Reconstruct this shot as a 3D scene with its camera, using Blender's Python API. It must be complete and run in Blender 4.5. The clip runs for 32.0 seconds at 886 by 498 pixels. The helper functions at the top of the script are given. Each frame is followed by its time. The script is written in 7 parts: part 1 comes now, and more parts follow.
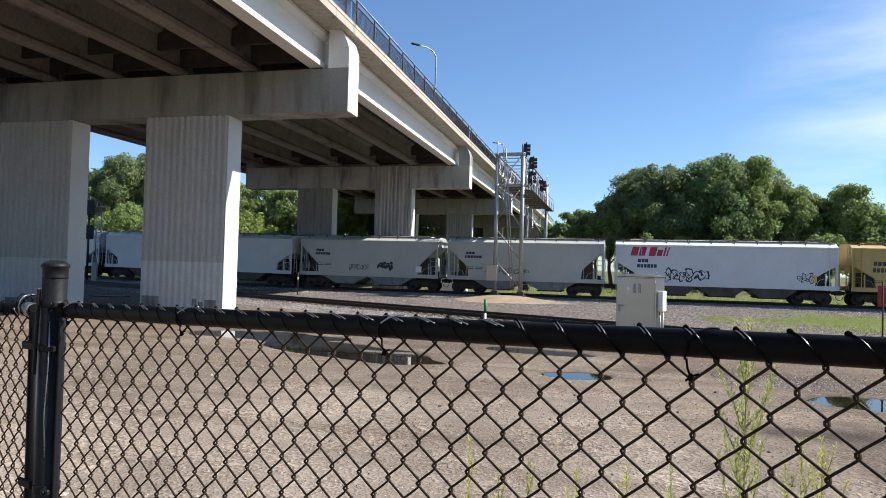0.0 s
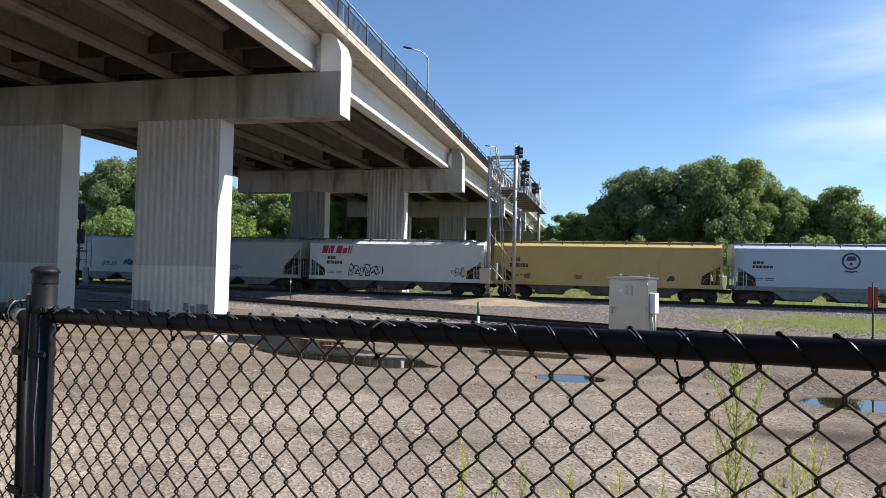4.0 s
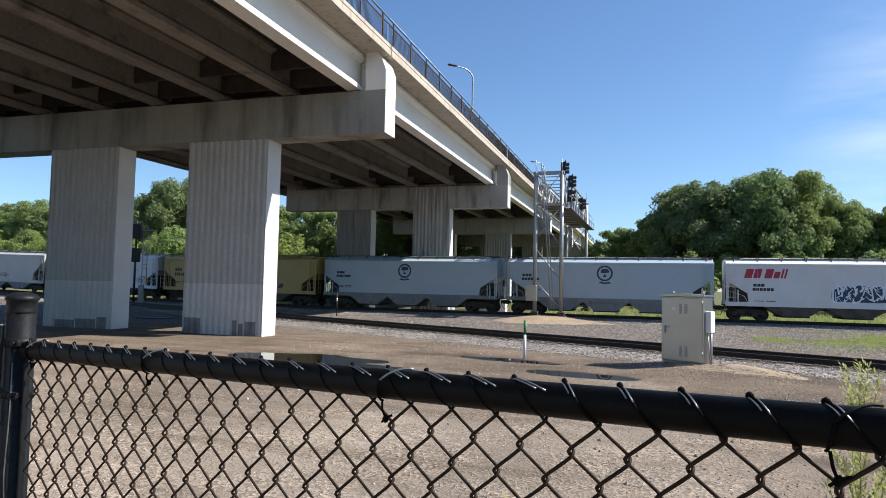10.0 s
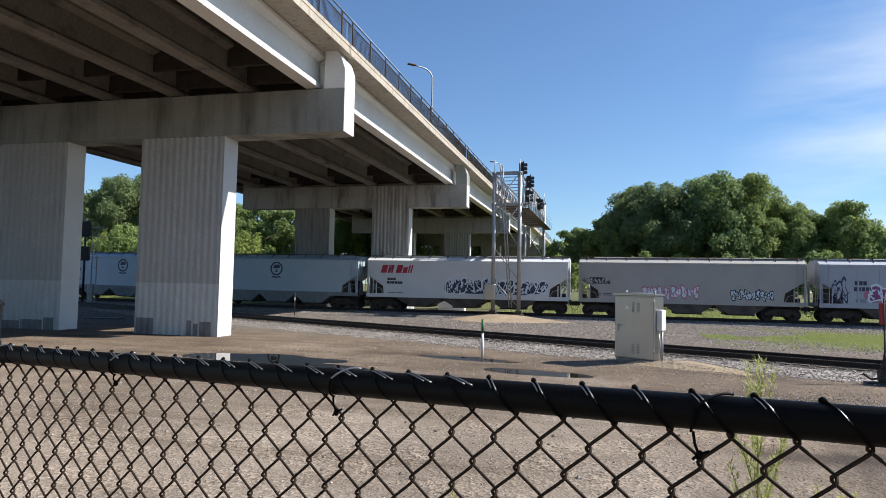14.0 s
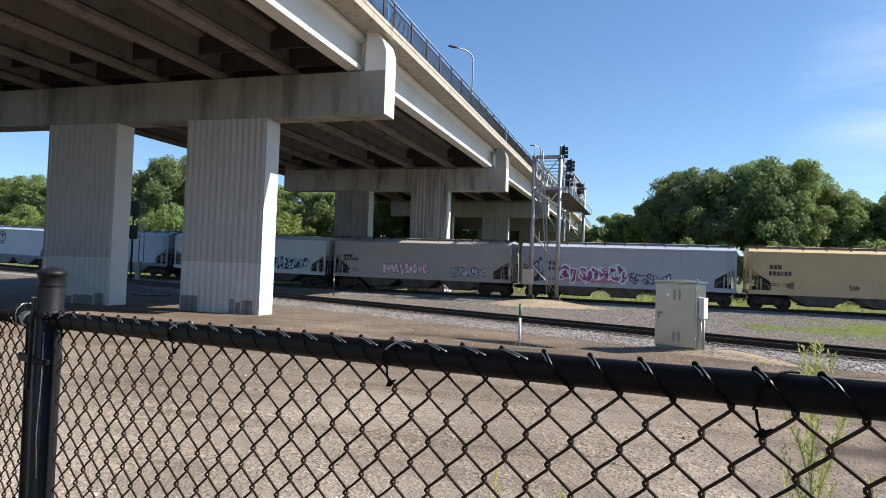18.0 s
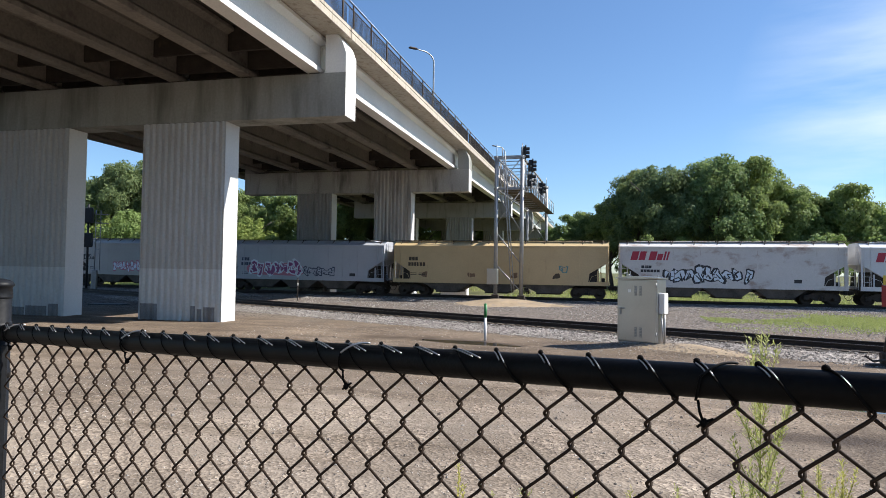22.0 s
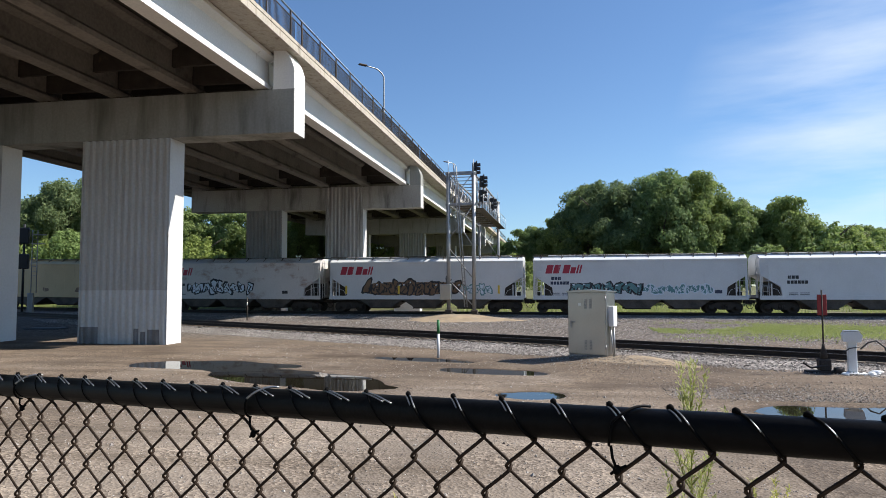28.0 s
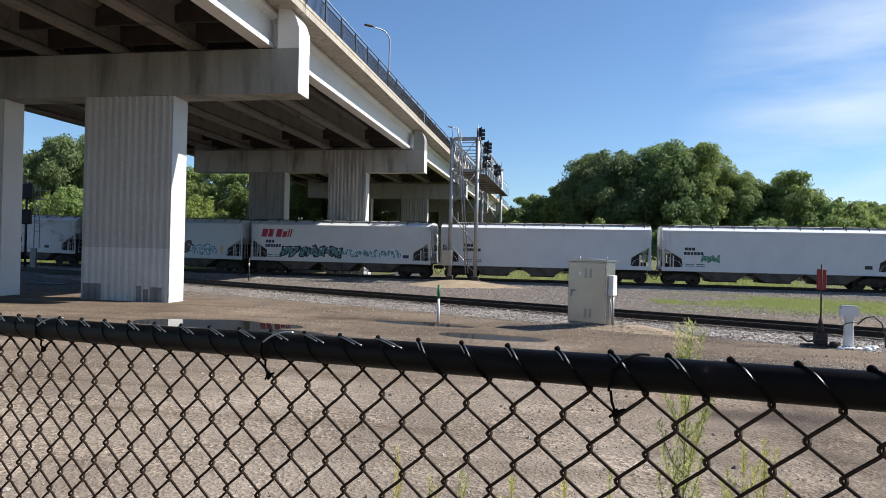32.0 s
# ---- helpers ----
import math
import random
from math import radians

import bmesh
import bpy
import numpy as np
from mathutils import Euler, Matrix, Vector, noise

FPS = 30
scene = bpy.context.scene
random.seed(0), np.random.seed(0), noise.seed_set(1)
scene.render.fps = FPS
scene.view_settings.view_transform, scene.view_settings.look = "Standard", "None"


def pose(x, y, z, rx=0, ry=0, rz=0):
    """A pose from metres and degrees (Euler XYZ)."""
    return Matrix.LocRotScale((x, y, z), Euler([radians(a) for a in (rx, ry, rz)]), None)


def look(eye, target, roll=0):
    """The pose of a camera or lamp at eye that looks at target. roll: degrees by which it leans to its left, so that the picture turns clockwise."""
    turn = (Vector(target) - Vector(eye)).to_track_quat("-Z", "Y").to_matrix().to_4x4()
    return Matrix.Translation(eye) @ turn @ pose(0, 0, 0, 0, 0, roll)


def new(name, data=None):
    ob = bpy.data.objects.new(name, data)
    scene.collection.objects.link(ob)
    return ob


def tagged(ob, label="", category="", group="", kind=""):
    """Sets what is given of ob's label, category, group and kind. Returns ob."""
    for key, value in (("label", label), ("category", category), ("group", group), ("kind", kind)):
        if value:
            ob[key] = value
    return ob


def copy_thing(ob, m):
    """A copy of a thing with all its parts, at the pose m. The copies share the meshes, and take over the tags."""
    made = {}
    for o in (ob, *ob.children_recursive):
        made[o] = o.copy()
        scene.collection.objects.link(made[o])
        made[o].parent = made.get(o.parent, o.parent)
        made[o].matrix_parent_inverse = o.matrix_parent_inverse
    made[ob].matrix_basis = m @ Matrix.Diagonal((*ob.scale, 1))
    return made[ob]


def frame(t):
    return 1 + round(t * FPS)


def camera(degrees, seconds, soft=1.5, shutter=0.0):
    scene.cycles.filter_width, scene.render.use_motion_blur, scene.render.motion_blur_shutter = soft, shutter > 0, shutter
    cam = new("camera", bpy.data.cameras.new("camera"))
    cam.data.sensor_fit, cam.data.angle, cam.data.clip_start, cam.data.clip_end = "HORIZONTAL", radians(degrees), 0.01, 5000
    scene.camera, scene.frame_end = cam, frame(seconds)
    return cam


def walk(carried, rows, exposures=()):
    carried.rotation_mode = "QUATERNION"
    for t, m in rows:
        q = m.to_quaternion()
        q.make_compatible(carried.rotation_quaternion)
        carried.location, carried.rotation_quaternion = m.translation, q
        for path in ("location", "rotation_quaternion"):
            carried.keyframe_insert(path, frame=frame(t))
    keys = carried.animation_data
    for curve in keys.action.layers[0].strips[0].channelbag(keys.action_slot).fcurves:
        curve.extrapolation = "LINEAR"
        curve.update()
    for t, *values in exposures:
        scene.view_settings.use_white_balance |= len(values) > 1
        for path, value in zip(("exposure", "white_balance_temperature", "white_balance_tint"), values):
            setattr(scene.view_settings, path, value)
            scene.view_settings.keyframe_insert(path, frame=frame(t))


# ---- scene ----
EXPOSURE, SKY, SUN = 1.0, 0.064, 4.1
cam = camera(68.9, 32.0, soft=0.9)
# seconds, eye, then the turn to the left, the tilt up and the lean, in degrees
WALK = [
    (0, 0.102, -0.131, 2.524, 14.74, 1.58, 1.48),
    (0.5, 0.103, -0.131, 2.524, 14.58, 1.56, 1.63),
    (1, 0.103, -0.131, 2.524, 14.7, 1.63, 1.41),
    (1.5, 0.104, -0.132, 2.524, 14.74, 1.65, 1.42),
    (2, 0.103, -0.133, 2.524, 14.48, 1.81, 1.42),
    (2.5, 0.104, -0.132, 2.525, 14.53, 1.75, 1.37),
    (4.5, 0.105, -0.133, 2.526, 13.98, 1.96, 1.26),
    (5, 0.105, -0.136, 2.526, 13.91, 2.05, 1.3),
    (5.5, 0.108, -0.131, 2.524, 13.63, 1.61, 0.7),
    (6, 0.109, -0.134, 2.525, 13.22, 1.89, 0.84),
    (6.5, 0.104, -0.12, 2.531, 14.1, 0.18, 1.59),
    (7, 0.104, -0.055, 2.552, 14.08, 0.33, 0.25),
    (7.5, 0.121, 0.06, 2.56, 12.96, 2.51, 0.88),
    (8, 0.092, 0.158, 2.554, 16.82, 4.23, -0.94),
    (8.5, 0.046, 0.211, 2.551, 17.56, 3.92, 0.82),
    (9, 0.027, 0.205, 2.55, 19.62, 3.73, 0.85),
    (9.5, 0.024, 0.199, 2.545, 19.84, 2.92, 1.12),
    (10, 0.048, 0.188, 2.55, 18.23, 3.28, 1.14),
    (10.5, 0.099, 0.164, 2.575, 16.47, 4.34, 0.28),
    (11, 0.196, 0.108, 2.629, 8.99, 5.43, -1.49),
    (11.5, 0.231, 0.047, 2.618, 0.47, 2.23, -1.85),
    (12, 0.208, 0.03, 2.593, 1.64, 0.18, 0.6),
    (12.5, 0.183, 0.089, 2.578, 4.82, -0.64, -0.31),
    (13, 0.16, 0.1, 2.586, 8.11, 1.92, -1.04),
    (13.5, 0.139, 0.079, 2.576, 12, 3.28, -0.97),
    (14, 0.115, 0.064, 2.568, 14.63, 3.25, 1.1),
    (14.5, 0.095, 0.063, 2.561, 16.68, 2.64, 2.59),
    (15, 0.089, 0.055, 2.559, 17.8, 2.46, 2.43),
    (15.5, 0.093, 0.055, 2.556, 17.93, 1.88, 2.16),
    (17.5, 0.09, 0.055, 2.554, 17.69, 1.55, 1.9),
    (18, 0.088, 0.055, 2.551, 17.93, 1.71, 2.12),
    (18.5, 0.089, 0.052, 2.553, 17.95, 1.9, 2.07),
    (19, 0.087, 0.05, 2.552, 18.21, 1.79, 2.17),
    (19.5, 0.091, 0.057, 2.548, 17.92, 1.77, 2.31),
    (20, 0.095, 0.055, 2.551, 17.74, 2.34, 2.17),
    (20.5, 0.097, 0.058, 2.548, 17.09, 1.91, 1.98),
    (21, 0.101, 0.058, 2.547, 17.07, 1.6, 1.46),
    (21.5, 0.1, 0.061, 2.544, 15.75, 0.3, 0.96),
    (22, 0.11, 0.051, 2.552, 14.81, 1.91, 0.83),
    (22.5, 0.129, 0.043, 2.553, 13.44, 2.18, 1.78),
    (23, 0.156, 0.013, 2.557, 11.02, 2.75, 3.13),
    (23.5, 0.171, 0.001, 2.592, 7.31, 3.38, 1.38),
    (24, 0.19, -0.008, 2.615, 5.07, 2.87, 0.02),
    (24.5, 0.185, -0.007, 2.609, 4.51, 3.15, 0.98),
    (25, 0.168, -0.007, 2.609, 7.32, 3.13, 1.26),
    (25.5, 0.156, -0.009, 2.607, 9.09, 2.98, 1.37),
    (27.5, 0.131, 0.101, 2.581, 12.14, 1.94, 1.63),
    (28, 0.163, 0.111, 2.587, 10.69, 3.31, -0.18),
    (28.5, 0.16, 0.115, 2.587, 10.51, 2.44, -0.24),
    (29, 0.162, 0.116, 2.587, 9.29, 2.48, -0.22),
    (29.5, 0.156, 0.111, 2.583, 9.88, 1.97, 0.37),
    (30, 0.153, 0.111, 2.577, 10.21, 1.74, 0.77),
    (30.5, 0.151, 0.103, 2.575, 10.74, 1.62, 0.84),
    (31, 0.162, 0.097, 2.571, 10.78, 1.23, -0.36),
    (31.5, 0.162, 0.082, 2.566, 10.46, 0.75, 0.49),
    (32, 0.155, 0.074, 2.566, 10.81, 0.29, 1.27),
]


def eye_pose(x, y, z, yaw, pitch, lean):
    a, b = radians(yaw), radians(pitch)
    ahead = Vector((-math.sin(a) * math.cos(b), math.cos(a) * math.cos(b), math.sin(b)))
    eye = Vector((x, y, z))
    return look(eye, eye + ahead, lean)


walk(cam, [(t, eye_pose(*row)) for t, *row in WALK], [(t, EXPOSURE + e) for t, e in ((0, 0.17), (6, 0.14), (10, 0.14), (11, -0.12), (12, -0.27), (13, -0.12), (15, 0.08), (18, 0.15), (22, 0.17), (23, 0.02), (24, -0.12), (25, -0.2), (28, -0.01), (32, -0.01))])

# ---- light: a clear afternoon sky, the sun ahead and to the right ----
SUN_AZ, SUN_EL = 73.0, 43.5
world = bpy.data.worlds.new("sky")
scene.world = world
world.use_nodes = True
wn, wl = world.node_tree.nodes, world.node_tree.links
wn.clear()
sky = wn.new("ShaderNodeTexSky")
sky.sky_type, sky.sun_disc = "NISHITA", False
sky.sun_elevation, sky.sun_rotation = radians(SUN_EL), radians(SUN_AZ)
sky.air_density, sky.dust_density, sky.ozone_density = 1.0, 0.3, 2.0
coord = wn.new("ShaderNodeTexCoord")
stretch = wn.new("ShaderNodeMapping")
stretch.inputs["Rotation"].default_value = (0.0, 0.42, 0.2)
stretch.inputs["Scale"].default_value = (1.6, 2.0, 9.0)
cirrus = wn.new("ShaderNodeTexNoise")
cirrus.inputs["Scale"].default_value, cirrus.inputs["Detail"].default_value, cirrus.inputs["Roughness"].default_value = 1.5, 7, 0.55
veil = wn.new("ShaderNodeValToRGB")
veil.color_ramp.elements[0].position, veil.color_ramp.elements[1].position = 0.37, 0.70
veil.color_ramp.elements[1].color = (0.7, 0.7, 0.7, 1)
blend = wn.new("ShaderNodeMix")
blend.data_type = "RGBA"
blend.inputs["B"].default_value = (7.2, 8.0, 9.0, 1)
back = wn.new("ShaderNodeBackground")
back.inputs["Strength"].default_value = SKY
out = wn.new("ShaderNodeOutputWorld")
wl.new(coord.outputs["Generated"], stretch.inputs["Vector"])
wl.new(stretch.outputs["Vector"], cirrus.inputs["Vector"])
wl.new(cirrus.outputs["Fac"], veil.inputs["Fac"])
toward = wn.new("ShaderNodeVectorMath")
toward.operation = "DOT_PRODUCT"
toward.inputs[1].default_value = (0.46, 0.87, 0.17)
part_of_sky = wn.new("ShaderNodeMapRange")
part_of_sky.inputs["From Min"].default_value, part_of_sky.inputs["From Max"].default_value = 0.945, 0.992
thin = wn.new("ShaderNodeMath")
thin.operation = "MULTIPLY"
wl.new(coord.outputs["Generated"], toward.inputs[0])
wl.new(toward.outputs["Value"], part_of_sky.inputs["Value"])
wl.new(veil.outputs["Color"], thin.inputs[0])
wl.new(part_of_sky.outputs["Result"], thin.inputs[1])
wl.new(thin.outputs["Value"], blend.inputs["Factor"])
deep = wn.new("ShaderNodeMix")
deep.data_type, deep.blend_type = "RGBA", "MULTIPLY"
deep.inputs["Factor"].default_value = 1.0
deep.inputs["B"].default_value = (0.80, 0.98, 1.17, 1)
wl.new(sky.outputs["Color"], deep.inputs["A"])
wl.new(deep.outputs["Result"], blend.inputs["A"])
wl.new(blend.outputs["Result"], back.inputs["Color"])
wl.new(back.outputs["Background"], out.inputs["Surface"])

sun = new("sun", bpy.data.lights.new("sun", "SUN"))
sun.data.energy, sun.data.angle, sun.data.color = SUN, radians(0.53), (1.0, 0.955, 0.88)
sun_way = Vector((math.sin(radians(SUN_AZ)) * math.cos(radians(SUN_EL)), math.cos(radians(SUN_AZ)) * math.cos(radians(SUN_EL)), math.sin(radians(SUN_EL))))
sun.matrix_world = look(sun_way * 60, (0, 0, 0))


# ---- materials ----
def material(name, base, rough=0.8, metal=0.0, vary=0.25, scale=3.0, fine=40.0, bump=0.15, bump_scale=None, dirt=None, dirt_amount=0.0,
             streaks=0.0, streak_axis=2, random_tint=0.0, coat=0.0, dirt_scale=1.0, shine=0.5):
    """Paint or stone: a base colour that varies at two scales, stains or streaks of a second colour, fine relief."""
    m = bpy.data.materials.new(name)
    m.use_nodes = True
    n, l = m.node_tree.nodes, m.node_tree.links
    b = n["Principled BSDF"]
    b.inputs["Roughness"].default_value, b.inputs["Metallic"].default_value = rough, metal
    b.inputs["Specular IOR Level"].default_value = shine
    if coat:
        b.inputs["Coat Weight"].default_value = coat
    c = n.new("ShaderNodeTexCoord")
    large, small = n.new("ShaderNodeTexNoise"), n.new("ShaderNodeTexNoise")
    large.inputs["Scale"].default_value, large.inputs["Detail"].default_value = scale, 4
    small.inputs["Scale"].default_value, small.inputs["Detail"].default_value = fine, 3
    l.new(c.outputs["Object"], large.inputs["Vector"])
    l.new(c.outputs["Object"], small.inputs["Vector"])
    both = n.new("ShaderNodeMath")
    both.operation = "ADD"
    l.new(large.outputs["Fac"], both.inputs[0])
    l.new(small.outputs["Fac"], both.inputs[1])
    ramp = n.new("ShaderNodeMapRange")
    ramp.inputs["From Min"].default_value, ramp.inputs["From Max"].default_value = 0.7, 1.3
    ramp.inputs["To Min"].default_value, ramp.inputs["To Max"].default_value = 1 - vary, 1 + vary
    l.new(both.outputs[0], ramp.inputs["Value"])
    mul = n.new("ShaderNodeVectorMath")
    mul.operation = "SCALE"
    mul.inputs[0].default_value = base
    l.new(ramp.outputs["Result"], mul.inputs["Scale"])
    colour = mul.outputs["Vector"]
    if random_tint:
        info = n.new("ShaderNodeObjectInfo")
        r = n.new("ShaderNodeMapRange")
        r.inputs["To Min"].default_value, r.inputs["To Max"].default_value = 1 - random_tint, 1 + random_tint
        l.new(info.outputs["Random"], r.inputs["Value"])
        again = n.new("ShaderNodeVectorMath")
        again.operation = "SCALE"
        l.new(colour, again.inputs[0])
        l.new(r.outputs["Result"], again.inputs["Scale"])
        colour = again.outputs["Vector"]
    if dirt:
        stain, m2 = n.new("ShaderNodeTexNoise"), n.new("ShaderNodeMapping")
        size = [1.6 * dirt_scale] * 3
        if streaks:
            size = [5.0 * dirt_scale] * 3
            size[streak_axis] = 5.0 * dirt_scale * (1 - streaks)
        m2.inputs["Scale"].default_value = size
        stain.inputs["Scale"].default_value, stain.inputs["Detail"].default_value, stain.inputs["Roughness"].default_value = 1.0, 6, 0.65
        l.new(c.outputs["Object"], m2.inputs["Vector"])
        l.new(m2.outputs["Vector"], stain.inputs["Vector"])
        cut = n.new("ShaderNodeMapRange")
        cut.inputs["From Min"].default_value, cut.inputs["From Max"].default_value = 0.72 - 0.4 * dirt_amount, 0.86 - 0.3 * dirt_amount
        cut.inputs["To Max"].default_value = 0.85
        l.new(stain.outputs["Fac"], cut.inputs["Value"])
        mix = n.new("ShaderNodeMix")
        mix.data_type = "RGBA"
        mix.inputs["B"].default_value = (*dirt, 1)
        l.new(cut.outputs["Result"], mix.inputs["Factor"])
        l.new(colour, mix.inputs["A"])
        colour = mix.outputs["Result"]
    l.new(colour, b.inputs["Base Color"])
    if bump:
        relief, bn = n.new("ShaderNodeTexNoise"), n.new("ShaderNodeBump")
        relief.inputs["Scale"].default_value, relief.inputs["Detail"].default_value = bump_scale or fine, 4
        l.new(c.outputs["Object"], relief.inputs["Vector"])
        bn.inputs["Strength"].default_value, bn.inputs["Distance"].default_value = bump, 0.02
        l.new(relief.outputs["Fac"], bn.inputs["Height"])
        l.new(bn.outputs["Normal"], b.inputs["Normal"])
    return m


def foliage(name, low, high):
    """Leaves: two greens by leaf and by tree, with light that shines through."""
    m = bpy.data.materials.new(name)
    m.use_nodes = True
    n, l = m.node_tree.nodes, m.node_tree.links
    b = n["Principled BSDF"]
    geo, info = n.new("ShaderNodeNewGeometry"), n.new("ShaderNodeObjectInfo")
    mix, tint = n.new("ShaderNodeMix"), n.new("ShaderNodeMix")
    for x in (mix, tint):
        x.data_type = "RGBA"
    mix.inputs["A"].default_value, mix.inputs["B"].default_value = (*low, 1), (*high, 1)
    l.new(geo.outputs["Random Per Island"], mix.inputs["Factor"])
    tint.blend_type = "MULTIPLY"
    tint.inputs["Factor"].default_value = 1
    shade = n.new("ShaderNodeValToRGB")
    shade.color_ramp.elements[0].color, shade.color_ramp.elements[1].color = (0.80, 0.88, 0.95, 1), (1.06, 1.02, 0.88, 1)
    l.new(info.outputs["Random"], shade.inputs["Fac"])
    l.new(mix.outputs["Result"], tint.inputs["A"])
    l.new(shade.outputs["Color"], tint.inputs["B"])
    l.new(tint.outputs["Result"], b.inputs["Base Color"])
    b.inputs["Roughness"].default_value = 0.6
    b.inputs["Specular IOR Level"].default_value = 0.25
    glow, add, o = n.new("ShaderNodeBsdfTranslucent"), n.new("ShaderNodeMixShader"), n["Material Output"]
    l.new(tint.outputs["Result"], glow.inputs["Color"])
    add.inputs["Fac"].default_value = 0.5
    l.new(b.outputs["BSDF"], add.inputs[1])
    l.new(glow.outputs["BSDF"], add.inputs[2])
    l.new(add.outputs["Shader"], o.inputs["Surface"])
    return m


def ground_material(name):
    """Packed dirt and gravel: grit, tyre-worn bands, wet mud in the hollows, grass far beyond the tracks."""
    m = bpy.data.materials.new(name)
    m.use_nodes = True
    n, l = m.node_tree.nodes, m.node_tree.links
    b = n["Principled BSDF"]
    pos = n.new("ShaderNodeNewGeometry").outputs["Position"]

    def noise_at(scale, detail=5, rough=0.6, squash=None):
        t = n.new("ShaderNodeTexNoise")
        t.inputs["Scale"].default_value, t.inputs["Detail"].default_value, t.inputs["Roughness"].default_value = scale, detail, rough
        src = pos
        if squash:
            mp = n.new("ShaderNodeMapping")
            mp.inputs["Scale"].default_value = squash
            mp.inputs["Rotation"].default_value = (0, 0, 0.3)
            l.new(pos, mp.inputs["Vector"])
            src = mp.outputs["Vector"]
        l.new(src, t.inputs["Vector"])
        return t.outputs["Fac"]

    def ramp(v, stops):
        r = n.new("ShaderNodeValToRGB")
        while len(r.color_ramp.elements) < len(stops):
            r.color_ramp.elements.new(0.5)
        for e, (p, c) in zip(r.color_ramp.elements, stops):
            e.position, e.color = p, (*c, 1)
        l.new(v, r.inputs["Fac"])
        return r.outputs["Color"]

    def blend(f, a, c, kind="MIX"):
        x = n.new("ShaderNodeMix")
        x.data_type, x.blend_type = "RGBA", kind
        for k, v in (("Factor", f), ("A", a), ("B", c)):
            if isinstance(v, (int, float)):
                x.inputs[k].default_value = v
            elif isinstance(v, tuple):
                x.inputs[k].default_value = (*v, 1)
            else:
                l.new(v, x.inputs[k])
        return x.outputs["Result"]

    def span(v, a, c):
        r = n.new("ShaderNodeMapRange")
        r.inputs["From Min"].default_value, r.inputs["From Max"].default_value = a, c
        l.new(v, r.inputs["Value"])
        return r.outputs["Result"]

    dirt = ramp(noise_at(0.35), [(0.3, (0.170, 0.141, 0.113)), (0.5, (0.240, 0.204, 0.168)), (0.7, (0.295, 0.256, 0.215))])
    worn = ramp(noise_at(0.5, squash=(0.25, 2.2, 1)), [(0.33, (0.70, 0.67, 0.64)), (0.5, (0.97, 0.95, 0.94)), (0.66, (1.08, 1.06, 1.04))])
    dirt = blend(1.0, dirt, worn, "MULTIPLY")
    cell = n.new("ShaderNodeTexVoronoi")
    cell.inputs["Scale"].default_value = 22
    l.new(pos, cell.inputs["Vector"])
    grit = ramp(cell.outputs["Color"], [(0.15, (0.42, 0.39, 0.37)), (0.55, (1.0, 0.98, 0.96)), (0.9, (1.62, 1.58, 1.52))])
    dirt = blend(1.0, dirt, ramp(noise_at(0.11, 3), [(0.38, (0.80, 0.79, 0.79)), (0.62, (1.14, 1.14, 1.14))]), "MULTIPLY")
    dirt = blend(span(noise_at(0.7, 4), 0.36, 0.62), dirt, blend(0.9, dirt, grit, "MULTIPLY"))
    xyz = n.new("ShaderNodeSeparateXYZ")
    stony = n.new("ShaderNodeMath")
    stony.operation = "MULTIPLY_ADD"
    stony.inputs[1].default_value = 7.0
    l.new(noise_at(0.3), stony.inputs[0])
    l.new(xyz.outputs["Y"], stony.inputs[2])
    coarse = n.new("ShaderNodeTexVoronoi")
    coarse.inputs["Scale"].default_value = 11
    l.new(pos, coarse.inputs["Vector"])
    crushed = ramp(coarse.outputs["Color"], [(0.15, (0.07, 0.062, 0.058)), (0.5, (0.18, 0.161, 0.150)), (0.9, (0.40, 0.37, 0.348))])
    dirt = blend(span(stony.outputs[0], 31.5, 36.5), dirt, crushed)
    l.new(pos, xyz.inputs["Vector"])
    wet_edge = n.new("ShaderNodeMath")
    wet_edge.operation = "MULTIPLY_ADD"
    wet_edge.inputs[1].default_value = 0.05
    l.new(noise_at(1.3), wet_edge.inputs[0])
    l.new(xyz.outputs["Z"], wet_edge.inputs[2])
    wet = span(wet_edge.outputs[0], 0.030, -0.006)
    dirt = blend(wet, dirt, (0.062, 0.045, 0.033))
    # the lot stays damp towards the tracks and on its right side
    east = n.new("ShaderNodeMath")
    east.operation = "MAXIMUM"
    east.inputs[1].default_value = 0.0
    l.new(xyz.outputs["X"], east.inputs[0])
    lean, north = n.new("ShaderNodeMath"), n.new("ShaderNodeMath")
    lean.operation = north.operation = "MULTIPLY_ADD"
    lean.inputs[1].default_value, north.inputs[1].default_value = 0.075, 0.05
    blotch = n.new("ShaderNodeMath")
    blotch.operation = "MULTIPLY"
    blotch.inputs[1].default_value = 1.5
    l.new(noise_at(0.45), blotch.inputs[0])
    l.new(east.outputs[0], lean.inputs[0])
    l.new(blotch.outputs[0], lean.inputs[2])
    l.new(xyz.outputs["Y"], north.inputs[0])
    l.new(lean.outputs[0], north.inputs[2])
    moist = blend(span(north.outputs[0], 1.15, 1.8), (1.04, 1.04, 1.04), (0.66, 0.61, 0.56))
    dirt = blend(1.0, dirt, moist, "MULTIPLY")
    far = n.new("ShaderNodeMath")
    far.operation = "MULTIPLY_ADD"
    far.inputs[1].default_value = 14.0
    l.new(noise_at(0.12), far.inputs[0])
    l.new(xyz.outputs["Y"], far.inputs[2])
    green = ramp(noise_at(0.8), [(0.3, (0.07, 0.075, 0.032)), (0.7, (0.15, 0.15, 0.065))])
    dirt = blend(span(far.outputs[0], 67, 73), dirt, green)
